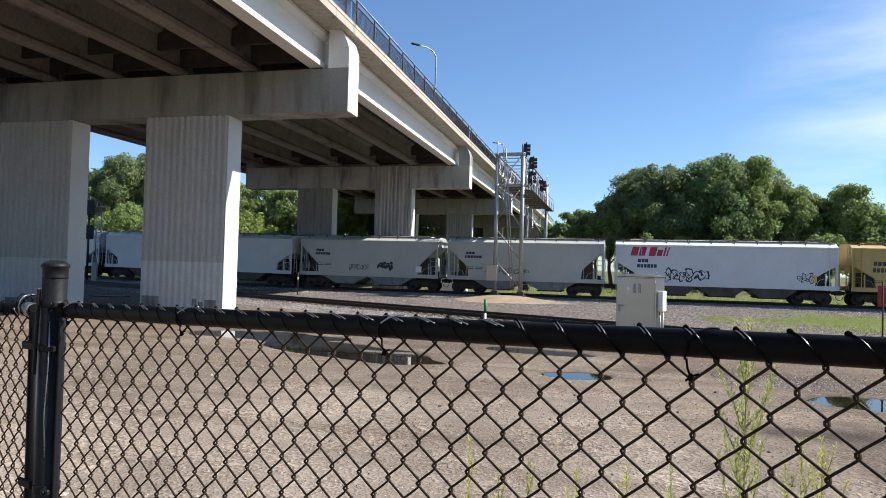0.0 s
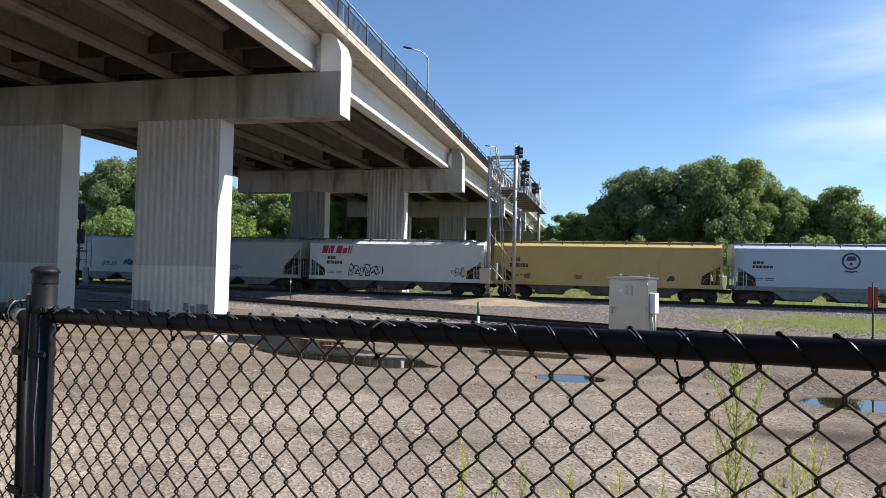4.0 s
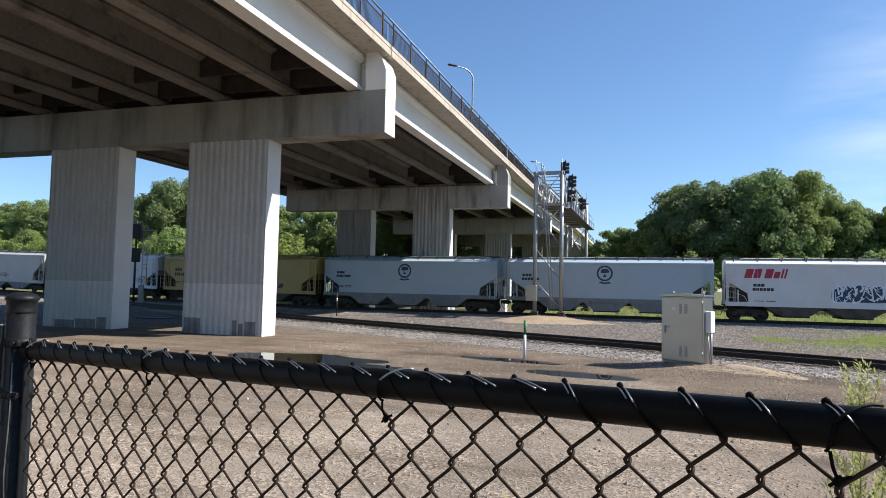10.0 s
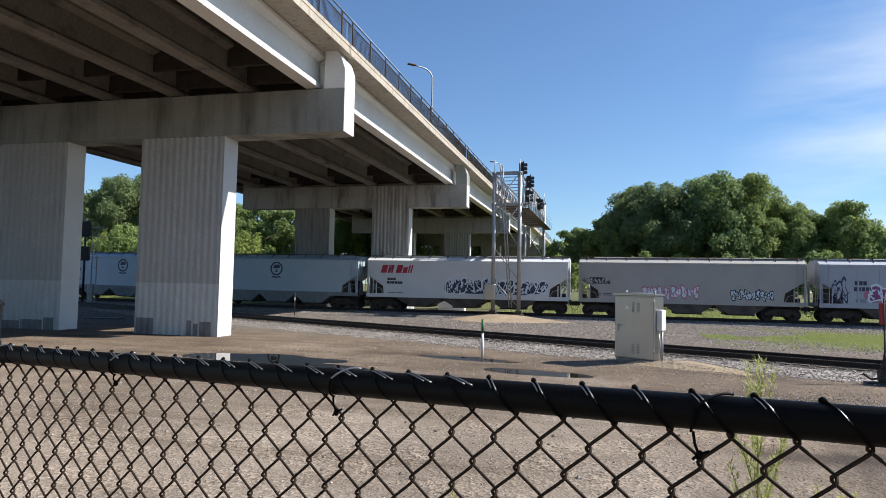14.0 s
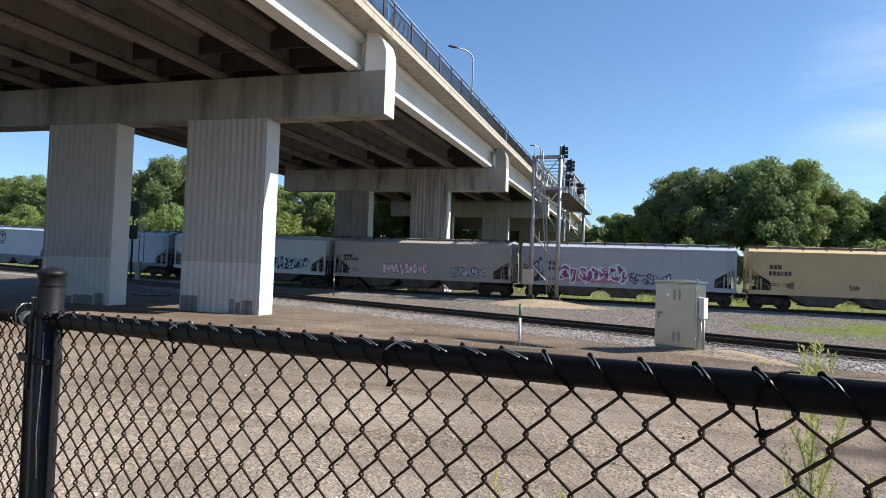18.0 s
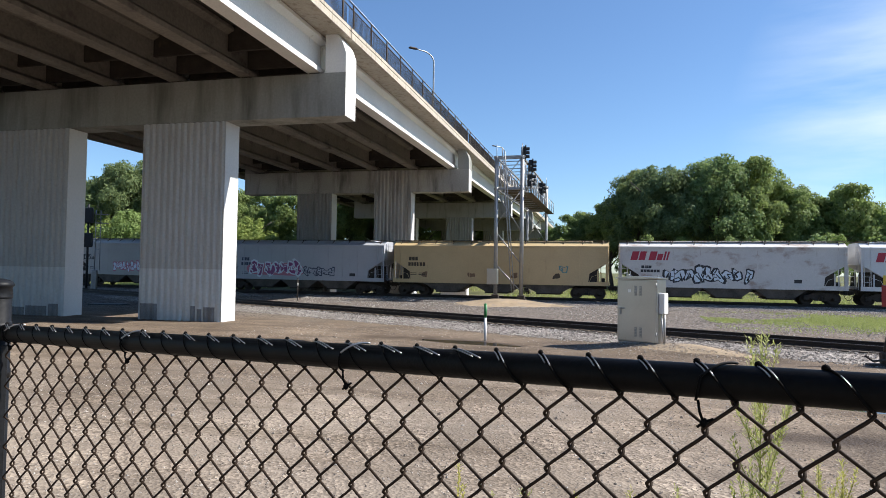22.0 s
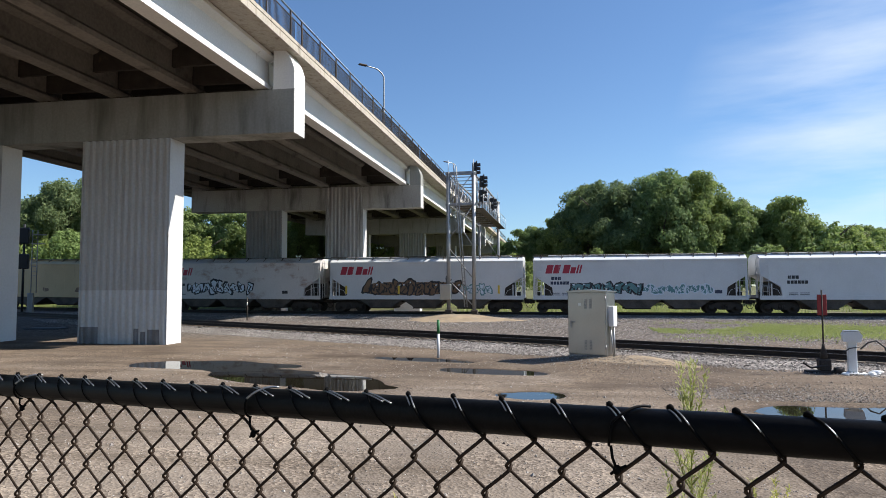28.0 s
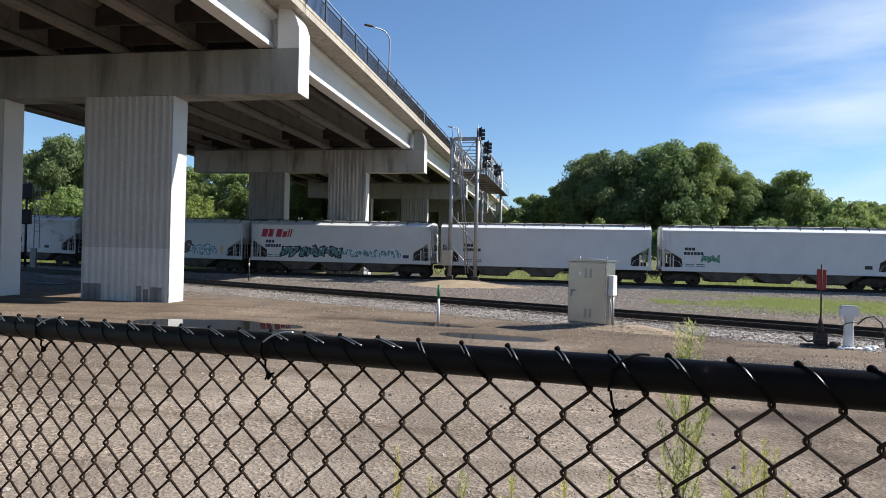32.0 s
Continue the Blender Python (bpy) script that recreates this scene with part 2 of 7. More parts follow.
    l.new(dirt, b.inputs["Base Color"])
    rough = n.new("ShaderNodeMapRange")
    rough.inputs["To Min"].default_value, rough.inputs["To Max"].default_value = 0.95, 0.72
    l.new(wet, rough.inputs["Value"])
    l.new(rough.outputs["Result"], b.inputs["Roughness"])
    b.inputs["Specular IOR Level"].default_value = 0.2
    bn, bn2 = n.new("ShaderNodeBump"), n.new("ShaderNodeBump")
    bn.inputs["Strength"].default_value, bn.inputs["Distance"].default_value = 0.7, 0.02
    bn2.inputs["Strength"].default_value, bn2.inputs["Distance"].default_value = 0.5, 0.08
    l.new(cell.outputs["Distance"], bn.inputs["Height"])
    l.new(noise_at(3.0), bn2.inputs["Height"])
    l.new(bn2.outputs["Normal"], bn.inputs["Normal"])
    l.new(bn.outputs["Normal"], b.inputs["Normal"])
    return m


def stone_material(name, tones, rough=0.9):
    """Loose stones, each with its own tone."""
    m = bpy.data.materials.new(name)
    m.use_nodes = True
    n, l = m.node_tree.nodes, m.node_tree.links
    b = n["Principled BSDF"]
    geo, r = n.new("ShaderNodeNewGeometry"), n.new("ShaderNodeValToRGB")
    while len(r.color_ramp.elements) < len(tones):
        r.color_ramp.elements.new(0.5)
    for k, (e, c) in enumerate(zip(r.color_ramp.elements, tones)):
        e.position, e.color = k / max(1, len(tones) - 1), (*c, 1)
    l.new(geo.outputs["Random Per Island"], r.inputs["Fac"])
    l.new(r.outputs["Color"], b.inputs["Base Color"])
    b.inputs["Roughness"].default_value = rough
    return m


def gravel_material(name, dark, mid, light, scale=16.0):
    """Crushed stone too small to lay singly: cells of three tones with gaps."""
    m = bpy.data.materials.new(name)
    m.use_nodes = True
    n, l = m.node_tree.nodes, m.node_tree.links
    b = n["Principled BSDF"]
    pos = n.new("ShaderNodeNewGeometry").outputs["Position"]
    cell, r = n.new("ShaderNodeTexVoronoi"), n.new("ShaderNodeValToRGB")
    cell.inputs["Scale"].default_value = scale
    l.new(pos, cell.inputs["Vector"])
    r.color_ramp.elements.new(0.5)
    for e, (p, c) in zip(r.color_ramp.elements, ((0.15, dark), (0.5, mid), (0.9, light))):
        e.position, e.color = p, (*c, 1)
    l.new(cell.outputs["Color"], r.inputs["Fac"])
    patch, pr, mul = n.new("ShaderNodeTexNoise"), n.new("ShaderNodeValToRGB"), n.new("ShaderNodeMix")
    patch.inputs["Scale"].default_value, patch.inputs["Detail"].default_value = 0.5, 5
    l.new(pos, patch.inputs["Vector"])
    pr.color_ramp.elements[0].position, pr.color_ramp.elements[0].color = 0.3, (0.75, 0.70, 0.66, 1)
    pr.color_ramp.elements[1].position, pr.color_ramp.elements[1].color = 0.7, (1.15, 1.13, 1.1, 1)
    l.new(patch.outputs["Fac"], pr.inputs["Fac"])
    mul.data_type, mul.blend_type = "RGBA", "MULTIPLY"
    mul.inputs["Factor"].default_value = 1
    l.new(r.outputs["Color"], mul.inputs["A"])
    l.new(pr.outputs["Color"], mul.inputs["B"])
    l.new(mul.outputs["Result"], b.inputs["Base Color"])
    b.inputs["Roughness"].default_value = 0.92
    bn = n.new("ShaderNodeBump")
    bn.inputs["Strength"].default_value, bn.inputs["Distance"].default_value = 1.0, 0.04
    l.new(cell.outputs["Distance"], bn.inputs["Height"])
    l.new(bn.outputs["Normal"], b.inputs["Normal"])
    return m


def water_material(name):
    m = bpy.data.materials.new(name)
    m.use_nodes = True
    n, l = m.node_tree.nodes, m.node_tree.links
    b = n["Principled BSDF"]
    b.inputs["Base Color"].default_value = (0.014, 0.011, 0.008, 1)
    b.inputs["Roughness"].default_value, b.inputs["IOR"].default_value = 0.015, 1.33
    pos = n.new("ShaderNodeNewGeometry").outputs["Position"]
    t, bn = n.new("ShaderNodeTexNoise"), n.new("ShaderNodeBump")
    t.inputs["Scale"].default_value = 2.5
    l.new(pos, t.inputs["Vector"])
    bn.inputs["Strength"].default_value, bn.inputs["Distance"].default_value = 0.02, 0.01
    l.new(t.outputs["Fac"], bn.inputs["Height"])
    l.new(bn.outputs["Normal"], b.inputs["Normal"])
    return m


M = dict(
    concrete=material("concrete", (0.285, 0.285, 0.258), 0.85, vary=0.12, scale=0.5, fine=9, bump=0.12, bump_scale=30, dirt=(0.092, 0.09, 0.075), dirt_amount=0.64, streaks=0.86, dirt_scale=0.10),
    stained=material("rain_stained_concrete", (0.36, 0.345, 0.31), 0.9, vary=0.14, scale=0.6, fine=9, bump=0.15, bump_scale=30, dirt=(0.085, 0.078, 0.066), dirt_amount=0.56, streaks=0.82, dirt_scale=0.16),
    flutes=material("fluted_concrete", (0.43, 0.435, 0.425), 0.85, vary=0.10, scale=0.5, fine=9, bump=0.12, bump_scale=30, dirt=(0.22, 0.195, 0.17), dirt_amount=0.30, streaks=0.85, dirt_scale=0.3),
    # smooth faces towards the sun; part of their sunlit brightness is in the colour
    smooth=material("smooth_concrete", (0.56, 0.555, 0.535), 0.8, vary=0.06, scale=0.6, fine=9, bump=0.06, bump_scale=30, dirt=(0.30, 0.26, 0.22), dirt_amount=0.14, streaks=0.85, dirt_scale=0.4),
    streaked=material("streaked_concrete", (0.38, 0.365, 0.335), 0.9, vary=0.14, scale=0.6, fine=9, bump=0.15, bump_scale=30, dirt=(0.06, 0.055, 0.047), dirt_amount=0.58, streaks=0.94, dirt_scale=0.42),
    # dusty black wire; its brown base includes light thrown up by sunlit ground
    wire=material("ground_tinted_dusty_wire", (0.030, 0.0195, 0.013), 0.55, shine=0.1, vary=0.3, scale=8, fine=120, bump=0.05, dirt=(0.04, 0.03, 0.022), dirt_amount=0.2, dirt_scale=6),
    cinders=gravel_material("dark_cinders", (0.018, 0.015, 0.013), (0.04, 0.033, 0.028), (0.085, 0.07, 0.06), 14),
    # stained soffit; the shade under the deck is painted into its dark base
    soffit=material("shaded_soffit_concrete", (0.05, 0.044, 0.038), 0.9, vary=0.2, scale=0.5, fine=8, bump=0.12, bump_scale=30, dirt=(0.04, 0.034, 0.028), dirt_amount=0.45, dirt_scale=0.5),
    # inner girders: stains, plus under-bridge shade painted into the base colour
    girder=material("shaded_girder_concrete", (0.19, 0.170, 0.145), 0.9, vary=0.22, scale=0.5, fine=8, bump=0.12, bump_scale=30, dirt=(0.05, 0.042, 0.034), dirt_amount=0.42, dirt_scale=0.5),
    washed=material("washed_concrete", (0.52, 0.54, 0.54), 0.85, vary=0.09, scale=0.9, fine=9, bump=0.12, bump_scale=30, dirt=(0.24, 0.21, 0.18), dirt_amount=0.25, streaks=0.8, dirt_scale=0.6),
    # weather streaks over a base darkened to hold the bridge's shade
    concrete_dark=material("weathered_shaded_concrete", (0.27, 0.26, 0.24), 0.9, vary=0.14, scale=0.6, fine=9, bump=0.15, bump_scale=30, dirt=(0.11, 0.095, 0.08), dirt_amount=0.46, streaks=0.9, dirt_scale=0.4),
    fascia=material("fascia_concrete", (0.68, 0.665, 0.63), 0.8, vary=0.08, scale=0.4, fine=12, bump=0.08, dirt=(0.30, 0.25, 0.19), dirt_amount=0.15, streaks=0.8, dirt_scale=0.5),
    coping=material("stained_coping", (0.40, 0.355, 0.29), 0.9, vary=0.15, scale=0.8, fine=12, bump=0.15, dirt=(0.16, 0.12, 0.085), dirt_amount=0.5, streaks=0.75, dirt_scale=0.6),
    graystain=material("gray_patch", (0.20, 0.203, 0.205), 0.85, vary=0.2, scale=2, fine=20, bump=0.1),
    galv=material("galvanised_steel", (0.33, 0.335, 0.34), 0.5, 0.75, vary=0.15, scale=3, fine=30, bump=0.05, dirt=(0.16, 0.12, 0.09), dirt_amount=0.15),
    railing=material("railing_steel", (0.062, 0.05, 0.04), 0.75, 0.3, vary=0.25, scale=2, fine=20, bump=0.05, dirt=(0.12, 0.06, 0.03), dirt_amount=0.5),
    toprail=material("railing_tube", (0.20, 0.24, 0.30), 0.5, 0.6, vary=0.1, bump=0.03),
    black=material("black_vinyl", (0.0045, 0.0043, 0.0043), 0.5, shine=0.10, vary=0.3, scale=8, fine=120, bump=0.05, dirt=(0.022, 0.02, 0.018), dirt_amount=0.15, dirt_scale=6),
    dull=material("dull_black_vinyl", (0.006, 0.0055, 0.005), 0.75, shine=0.04, vary=0.3, scale=8, fine=120, bump=0.05),
    post=material("worn_black_post", (0.0085, 0.009, 0.0105), 0.5, shine=0.2, vary=0.35, scale=7, fine=90, bump=0.06, dirt=(0.03, 0.03, 0.03), dirt_amount=0.25, dirt_scale=5),
    tie_wire=material("tie_wire", (0.34, 0.34, 0.34), 0.38, 0.9, vary=0.2, bump=0.03),
    rail=material("rail_steel", (0.028, 0.020, 0.016), 0.7, 0.2, vary=0.25, scale=3, fine=30, bump=0.1),
    railhead=material("rail_head", (0.075, 0.066, 0.06), 0.5, 0.6, vary=0.15, bump=0.04),
    tie=material("tie_wood", (0.13, 0.098, 0.074), 0.9, vary=0.3, scale=2, fine=20, bump=0.3, random_tint=0.3),
    white=material("white_car_paint", (0.60, 0.605, 0.61), 0.55, vary=0.06, scale=0.8, fine=12, bump=0.03, dirt=(0.40, 0.36, 0.33), dirt_amount=0.22, streaks=0.8, dirt_scale=0.35),
    bluewhite=material("pale_blue_car_paint", (0.35, 0.425, 0.48), 0.55, vary=0.05, scale=0.8, fine=12, bump=0.03, dirt=(0.32, 0.33, 0.35), dirt_amount=0.15, streaks=0.8, dirt_scale=0.35),
    grey=material("grey_car_paint", (0.40, 0.41, 0.385), 0.6, vary=0.07, scale=0.8, fine=12, bump=0.03, dirt=(0.27, 0.24, 0.21), dirt_amount=0.24, streaks=0.8, dirt_scale=0.35),
    greybrown=material("taupe_car_paint", (0.35, 0.33, 0.305), 0.6, vary=0.07, scale=0.8, fine=12, bump=0.03, dirt=(0.25, 0.2, 0.17), dirt_amount=0.22, streaks=0.8, dirt_scale=0.35),
    lilac=material("lilac_grey_car_paint", (0.36, 0.375, 0.42), 0.6, vary=0.07, scale=0.8, fine=12, bump=0.03, dirt=(0.24, 0.21, 0.2), dirt_amount=0.2, streaks=0.8, dirt_scale=0.35),
    rustywhite=material("rusty_white_paint", (0.56, 0.535, 0.515), 0.65, vary=0.08, scale=0.8, fine=12, bump=0.05, dirt=(0.24, 0.12, 0.07), dirt_amount=0.46, streaks=0.45, streak_axis=0, dirt_scale=0.24),
    yellow=material("ochre_car_paint", (0.46, 0.325, 0.115), 0.6, vary=0.08, scale=0.8, fine=12, bump=0.03, dirt=(0.27, 0.15, 0.06), dirt_amount=0.3, streaks=0.8, dirt_scale=0.35),
    # pale blue paint, dusty and darkened for the shade below the side
    dusty_shaded_blue=material("dusty_shaded_blue_hopper", (0.17, 0.19, 0.20), 0.8, vary=0.2, scale=1.0, fine=14, bump=0.08, dirt=(0.08, 0.075, 0.07), dirt_amount=0.45, streaks=0.6, dirt_scale=0.5),
    tan=material("tan_car_paint", (0.50, 0.37, 0.20), 0.6, vary=0.08, scale=0.8, fine=12, bump=0.03, dirt=(0.25, 0.16, 0.09), dirt_amount=0.25, streaks=0.8, dirt_scale=0.35),
    under=material("underframe_grime", (0.045, 0.036, 0.03), 0.85, 0.1, vary=0.35, scale=2, fine=25, bump=0.2, dirt=(0.11, 0.075, 0.05), dirt_amount=0.3),
    # dirty paint with the shade under the car put into its dark base
    undergrey=material("dusty_shaded_hopper_paint", (0.085, 0.072, 0.06), 0.85, vary=0.3, scale=1.5, fine=20, bump=0.15, dirt=(0.035, 0.027, 0.022), dirt_amount=0.5),
    roof=material("walkway_steel", (0.34, 0.34, 0.33), 0.6, 0.5, vary=0.2, bump=0.05, dirt=(0.15, 0.08, 0.05), dirt_amount=0.35),
    red=material("red_lettering", (0.36, 0.02, 0.045), 0.5, vary=0.1, bump=0),
    navy=material("navy_paint", (0.025, 0.035, 0.075), 0.5, vary=0.15, bump=0),
    ink=material("black_lettering", (0.02, 0.02, 0.025), 0.5, vary=0.2, bump=0),
    brownink=material("brown_lettering", (0.055, 0.035, 0.02), 0.5, vary=0.2, bump=0),
    pink=material("pink_spray_paint", (0.42, 0.14, 0.20), 0.5, vary=0.25, scale=3, bump=0),
    paleblue=material("pale_spray_paint", (0.60, 0.66, 0.72), 0.5, vary=0.15, bump=0),
    teal=material("teal_spray_paint", (0.10, 0.22, 0.23), 0.5, vary=0.2, bump=0),
    purple=material("purple_spray_paint", (0.22, 0.05, 0.16), 0.5, vary=0.25, scale=3, bump=0),
    bronze=material("bronze_spray_paint", (0.17, 0.10, 0.055), 0.5, vary=0.25, scale=3, bump=0),
    gold=material("yellow_marking", (0.70, 0.48, 0.05), 0.5, vary=0.1, bump=0),
    cabinet=material("cabinet_aluminium", (0.47, 0.452, 0.43), 0.30, 0.95, vary=0.08, scale=1.2, fine=40, bump=0.03, dirt=(0.36, 0.32, 0.27), dirt_amount=0.25, streaks=0.7),
    signalblack=material("signal_black", (0.016, 0.017, 0.02), 0.5, vary=0.2, bump=0.03),
    whitebox=material("white_enamel", (0.74, 0.74, 0.73), 0.45, vary=0.05, bump=0.02, dirt=(0.45, 0.4, 0.34), dirt_amount=0.15),
    redtarget=material("red_target_paint", (0.26, 0.018, 0.016), 0.5, vary=0.1, bump=0),
    orange=material("cone_orange", (0.42, 0.055, 0.04), 0.6, vary=0.1, bump=0.03, dirt=(0.2, 0.08, 0.05), dirt_amount=0.15, dirt_scale=4),
    green=material("marker_green", (0.02, 0.17, 0.05), 0.5, vary=0.1, bump=0),
    bark=material("bark", (0.09, 0.07, 0.055), 0.95, vary=0.3, scale=3, fine=20, bump=0.5),
    sand=material("tan_sand", (0.275, 0.207, 0.135), 0.95, vary=0.34, scale=1.1, fine=26, bump=0.6, bump_scale=12, dirt=(0.21, 0.175, 0.145), dirt_amount=0.5, dirt_scale=1.2),
    building=material("distant_facade", (0.35, 0.36, 0.38), 0.8, vary=0.1, bump=0.0),
    glass=material("dark_window_glass", (0.03, 0.035, 0.04), 0.1, vary=0.1, bump=0),
    asphalt=material("deck_asphalt", (0.06, 0.06, 0.06), 0.9, vary=0.2, bump=0.1),
    water=water_material("puddle_water"),
    ground=ground_material("dirt_and_gravel"),
    ballast=gravel_material("ballast_stone", (0.10, 0.09, 0.084), (0.225, 0.204, 0.19), (0.42, 0.388, 0.365), 12),
    brownballast=gravel_material("oily_ballast", (0.12, 0.104, 0.096), (0.235, 0.205, 0.19), (0.40, 0.365, 0.34), 13),
    stones=stone_material("loose_stone", [(0.085, 0.076, 0.071), (0.17, 0.153, 0.142), (0.28, 0.258, 0.242), (0.46, 0.43, 0.405)]),
    pebbles=stone_material("lot_pebbles", [(0.09, 0.075, 0.063), (0.19, 0.16, 0.138), (0.29, 0.256, 0.226), (0.48, 0.445, 0.405)]),
    leaf=foliage("leaves", (0.13, 0.18, 0.08), (0.23, 0.28, 0.12)),
    leaf_olive=foliage("olive_leaves", (0.185, 0.245, 0.085), (0.305, 0.37, 0.135)),
    leaf_light=foliage("light_leaves", (0.21, 0.275, 0.08), (0.345, 0.415, 0.14)),
    weed=foliage("weed_leaves", (0.36, 0.36, 0.10), (0.58, 0.55, 0.22)),
    grass=foliage("grass_blades", (0.28, 0.31, 0.09), (0.44, 0.46, 0.17)),
)


# ---- building blocks ----
class Geo:
    """Vertices and faces of one mesh under way."""

    def __init__(self):
        self.v, self.f, self.smooth = [], [], []

    def add(self, verts, faces, smooth=False):
        k = len(self.v)
        self.v += [tuple(p) for p in verts]
        self.f += [tuple(i + k for i in f) for f in faces]
        self.smooth += [smooth] * len(faces)
        return self

    def box(self, lo, hi, c=0.0, m=None):
        """A box between two corners, its edges chamfered by c."""
        (x0, y0, z0), (x1, y1, z1) = lo, hi
        if c <= 0:
            v = [(x, y, z) for x in (x0, x1) for y in (y0, y1) for z in (z0, z1)]
            f = [(0, 1, 3, 2), (4, 6, 7, 5), (0, 4, 5, 1), (2, 3, 7, 6), (0, 2, 6, 4), (1, 5, 7, 3)]
        else:
            v, at = [], {}
            for i, x in enumerate((x0, x1)):
                for j, y in enumerate((y0, y1)):
                    for k, z in enumerate((z0, z1)):
                        for a in range(3):
                            p = [x, y, z]
                            for b, s in enumerate((i, j, k)):
                                if b != a:
                                    p[b] += c * (1 - 2 * s)
                            at[i, j, k, a] = len(v)
                            v.append(tuple(p))
            f = []
            for a in range(3):
                b, d = (a + 1) % 3, (a + 2) % 3
                for s in (0, 1):
                    q = []
                    for t, u in ((0, 0), (1, 0), (1, 1), (0, 1)):
                        n = [0, 0, 0]
                        n[a], n[b], n[d] = s, t, u
                        q.append(at[(*n, a)])
                    f.append(tuple(q if s else q[::-1]))
                for t in (0, 1):
                    for u in (0, 1):
                        e = []
                        for s in (0, 1):
                            n = [0, 0, 0]
                            n[a], n[b], n[d] = s, t, u
                            e.append(tuple(n))
                        q = [at[(*e[0], b)], at[(*e[1], b)], at[(*e[1], d)], at[(*e[0], d)]]
                        f.append(tuple(q if (t == u) else q[::-1]))
            for i in (0, 1):
                for j in (0, 1):
                    for k in (0, 1):
                        q = [at[i, j, k, a] for a in range(3)]
                        f.append(tuple(q if (i + j + k) % 2 else q[::-1]))
        if m is not None:
            v = [m @ Vector(p) for p in v]
        return self.add(v, f)

    def tube(self, points, r, n=8, caps=True, smooth=True, radii=None):
        """A round rod along points."""
        pts = [Vector(p) for p in points]
        rings, verts, last = [], [], None
        for i, p in enumerate(pts):
            d = (pts[min(i + 1, len(pts) - 1)] - pts[max(i - 1, 0)])
            d = d.normalized() if d.length > 1e-9 else Vector((0, 0, 1))
            a = last if last is not None else (Vector((0, 0, 1)) if abs(d.z) < 0.9 else Vector((1, 0, 0)))
            a = (a - d * a.dot(d))
            a = a.normalized() if a.length > 1e-6 else d.orthogonal().normalized()
            last, b = a, d.cross(a)
            rr = radii[i] if radii else r
            rings.append(len(verts))
            verts += [p + (a * math.cos(2 * math.pi * k / n) + b * math.sin(2 * math.pi * k / n)) * rr for k in range(n)]
        faces = [(s + k, s + (k + 1) % n, e + (k + 1) % n, e + k) for s, e in zip(rings, rings[1:]) for k in range(n)]
        self.add(verts, faces, smooth)
        if caps:
            base = len(self.v) - len(verts)
            self.f += [tuple(base + k for k in range(n))[::-1], tuple(base + rings[-1] + k for k in range(n))]
            self.smooth += [False, False]
        return self

    def prism(self, outline, a, b, axis=1):
        """An outline of two coordinates, drawn out from a to b along the third axis."""
        def put(p, s):
            q = list(p)
            q.insert(axis, s)
            return tuple(q)
        n = len(outline)
        v = [put(p, a) for p in outline] + [put(p, b) for p in outline]
        f = [tuple(range(n)), tuple(range(2 * n - 1, n - 1, -1))]
        f += [(i, i + n, (i + 1) % n + n, (i + 1) % n) for i in range(n)]
        area = sum(outline[i][0] * outline[(i + 1) % n][1] - outline[(i + 1) % n][0] * outline[i][1] for i in range(n)) * (b - a)
        if (area > 0) != (axis == 1):
            f = [q[::-1] for q in f]
        return self.add(v, f)

    def lathe(self, profile, n=20, centre=(0, 0, 0), smooth=True):
        """A profile of radius and height, turned round z."""
        v, f = [], []
        for r, z in profile:
            v += [(centre[0] + r * math.cos(2 * math.pi * k / n), centre[1] + r * math.sin(2 * math.pi * k / n), centre[2] + z) for k in range(n)]
        for i in range(len(profile) - 1):
            f += [(i * n + k, i * n + (k + 1) % n, (i + 1) * n + (k + 1) % n, (i + 1) * n + k) for k in range(n)]
        self.add(v, f, smooth)
        k = len(self.v) - len(v)
        self.f += [tuple(k + j for j in range(n))[::-1], tuple(k + (len(profile) - 1) * n + j for j in range(n))]
        self.smooth += [False, False]
        return self

    def mesh(self, name):
        me = bpy.data.meshes.new(name)
        me.from_pydata(self.v, [], self.f)
        me.polygons.foreach_set("use_smooth", self.smooth)
        me.update()
        return me


MESHES = {}


def cached(key, make):
    """A mesh that alike pieces share."""
    if key not in MESHES:
        MESHES[key] = make().mesh(key[0] if isinstance(key, tuple) else key)
    return MESHES[key]


def part(name, geo, mat, parent=None, label="", m=None):
    """One mesh object of a name and material, under a thing or a part."""
    me = geo.mesh(name) if isinstance(geo, Geo) else geo
    if not me.materials:
        me.materials.append(M[mat] if isinstance(mat, str) else mat)
    ob = new(name, me)
    if parent is not None:
        ob.parent = parent
    if m is not None:
        ob.matrix_basis = m
    return tagged(ob, label)


def thing(name, label, category, m=None, group="", kind=""):
    ob = new(name)
    ob.empty_display_size = 0.3
    if m is not None:
        ob.matrix_basis = m
    return tagged(ob, label, category, group, kind)


def solid(name, geo, mat, label, category, group="", kind="", m=None):
    return tagged(part(name, geo, mat, None, "", m), label, category, group, kind)


def smoothstep(a, b, v):
    t = np.clip((v - a) / (b - a), 0, 1)
    return t * t * (3 - 2 * t)


def lumps(x, y, scale, seed=0):
    """Cheap smooth noise over arrays, about -1 to 1."""
    r = np.random.RandomState(seed)
    s = np.zeros(np.broadcast(x, y).shape)
    for k in range(6):
        a, p = r.uniform(0, 2 * np.pi, 2)
        f = scale * (0.6 + 0.35 * k)
        s += np.sin((x * np.cos(a) + y * np.sin(a)) * f + p) / (1 + 0.4 * k)
    return s / 2.6


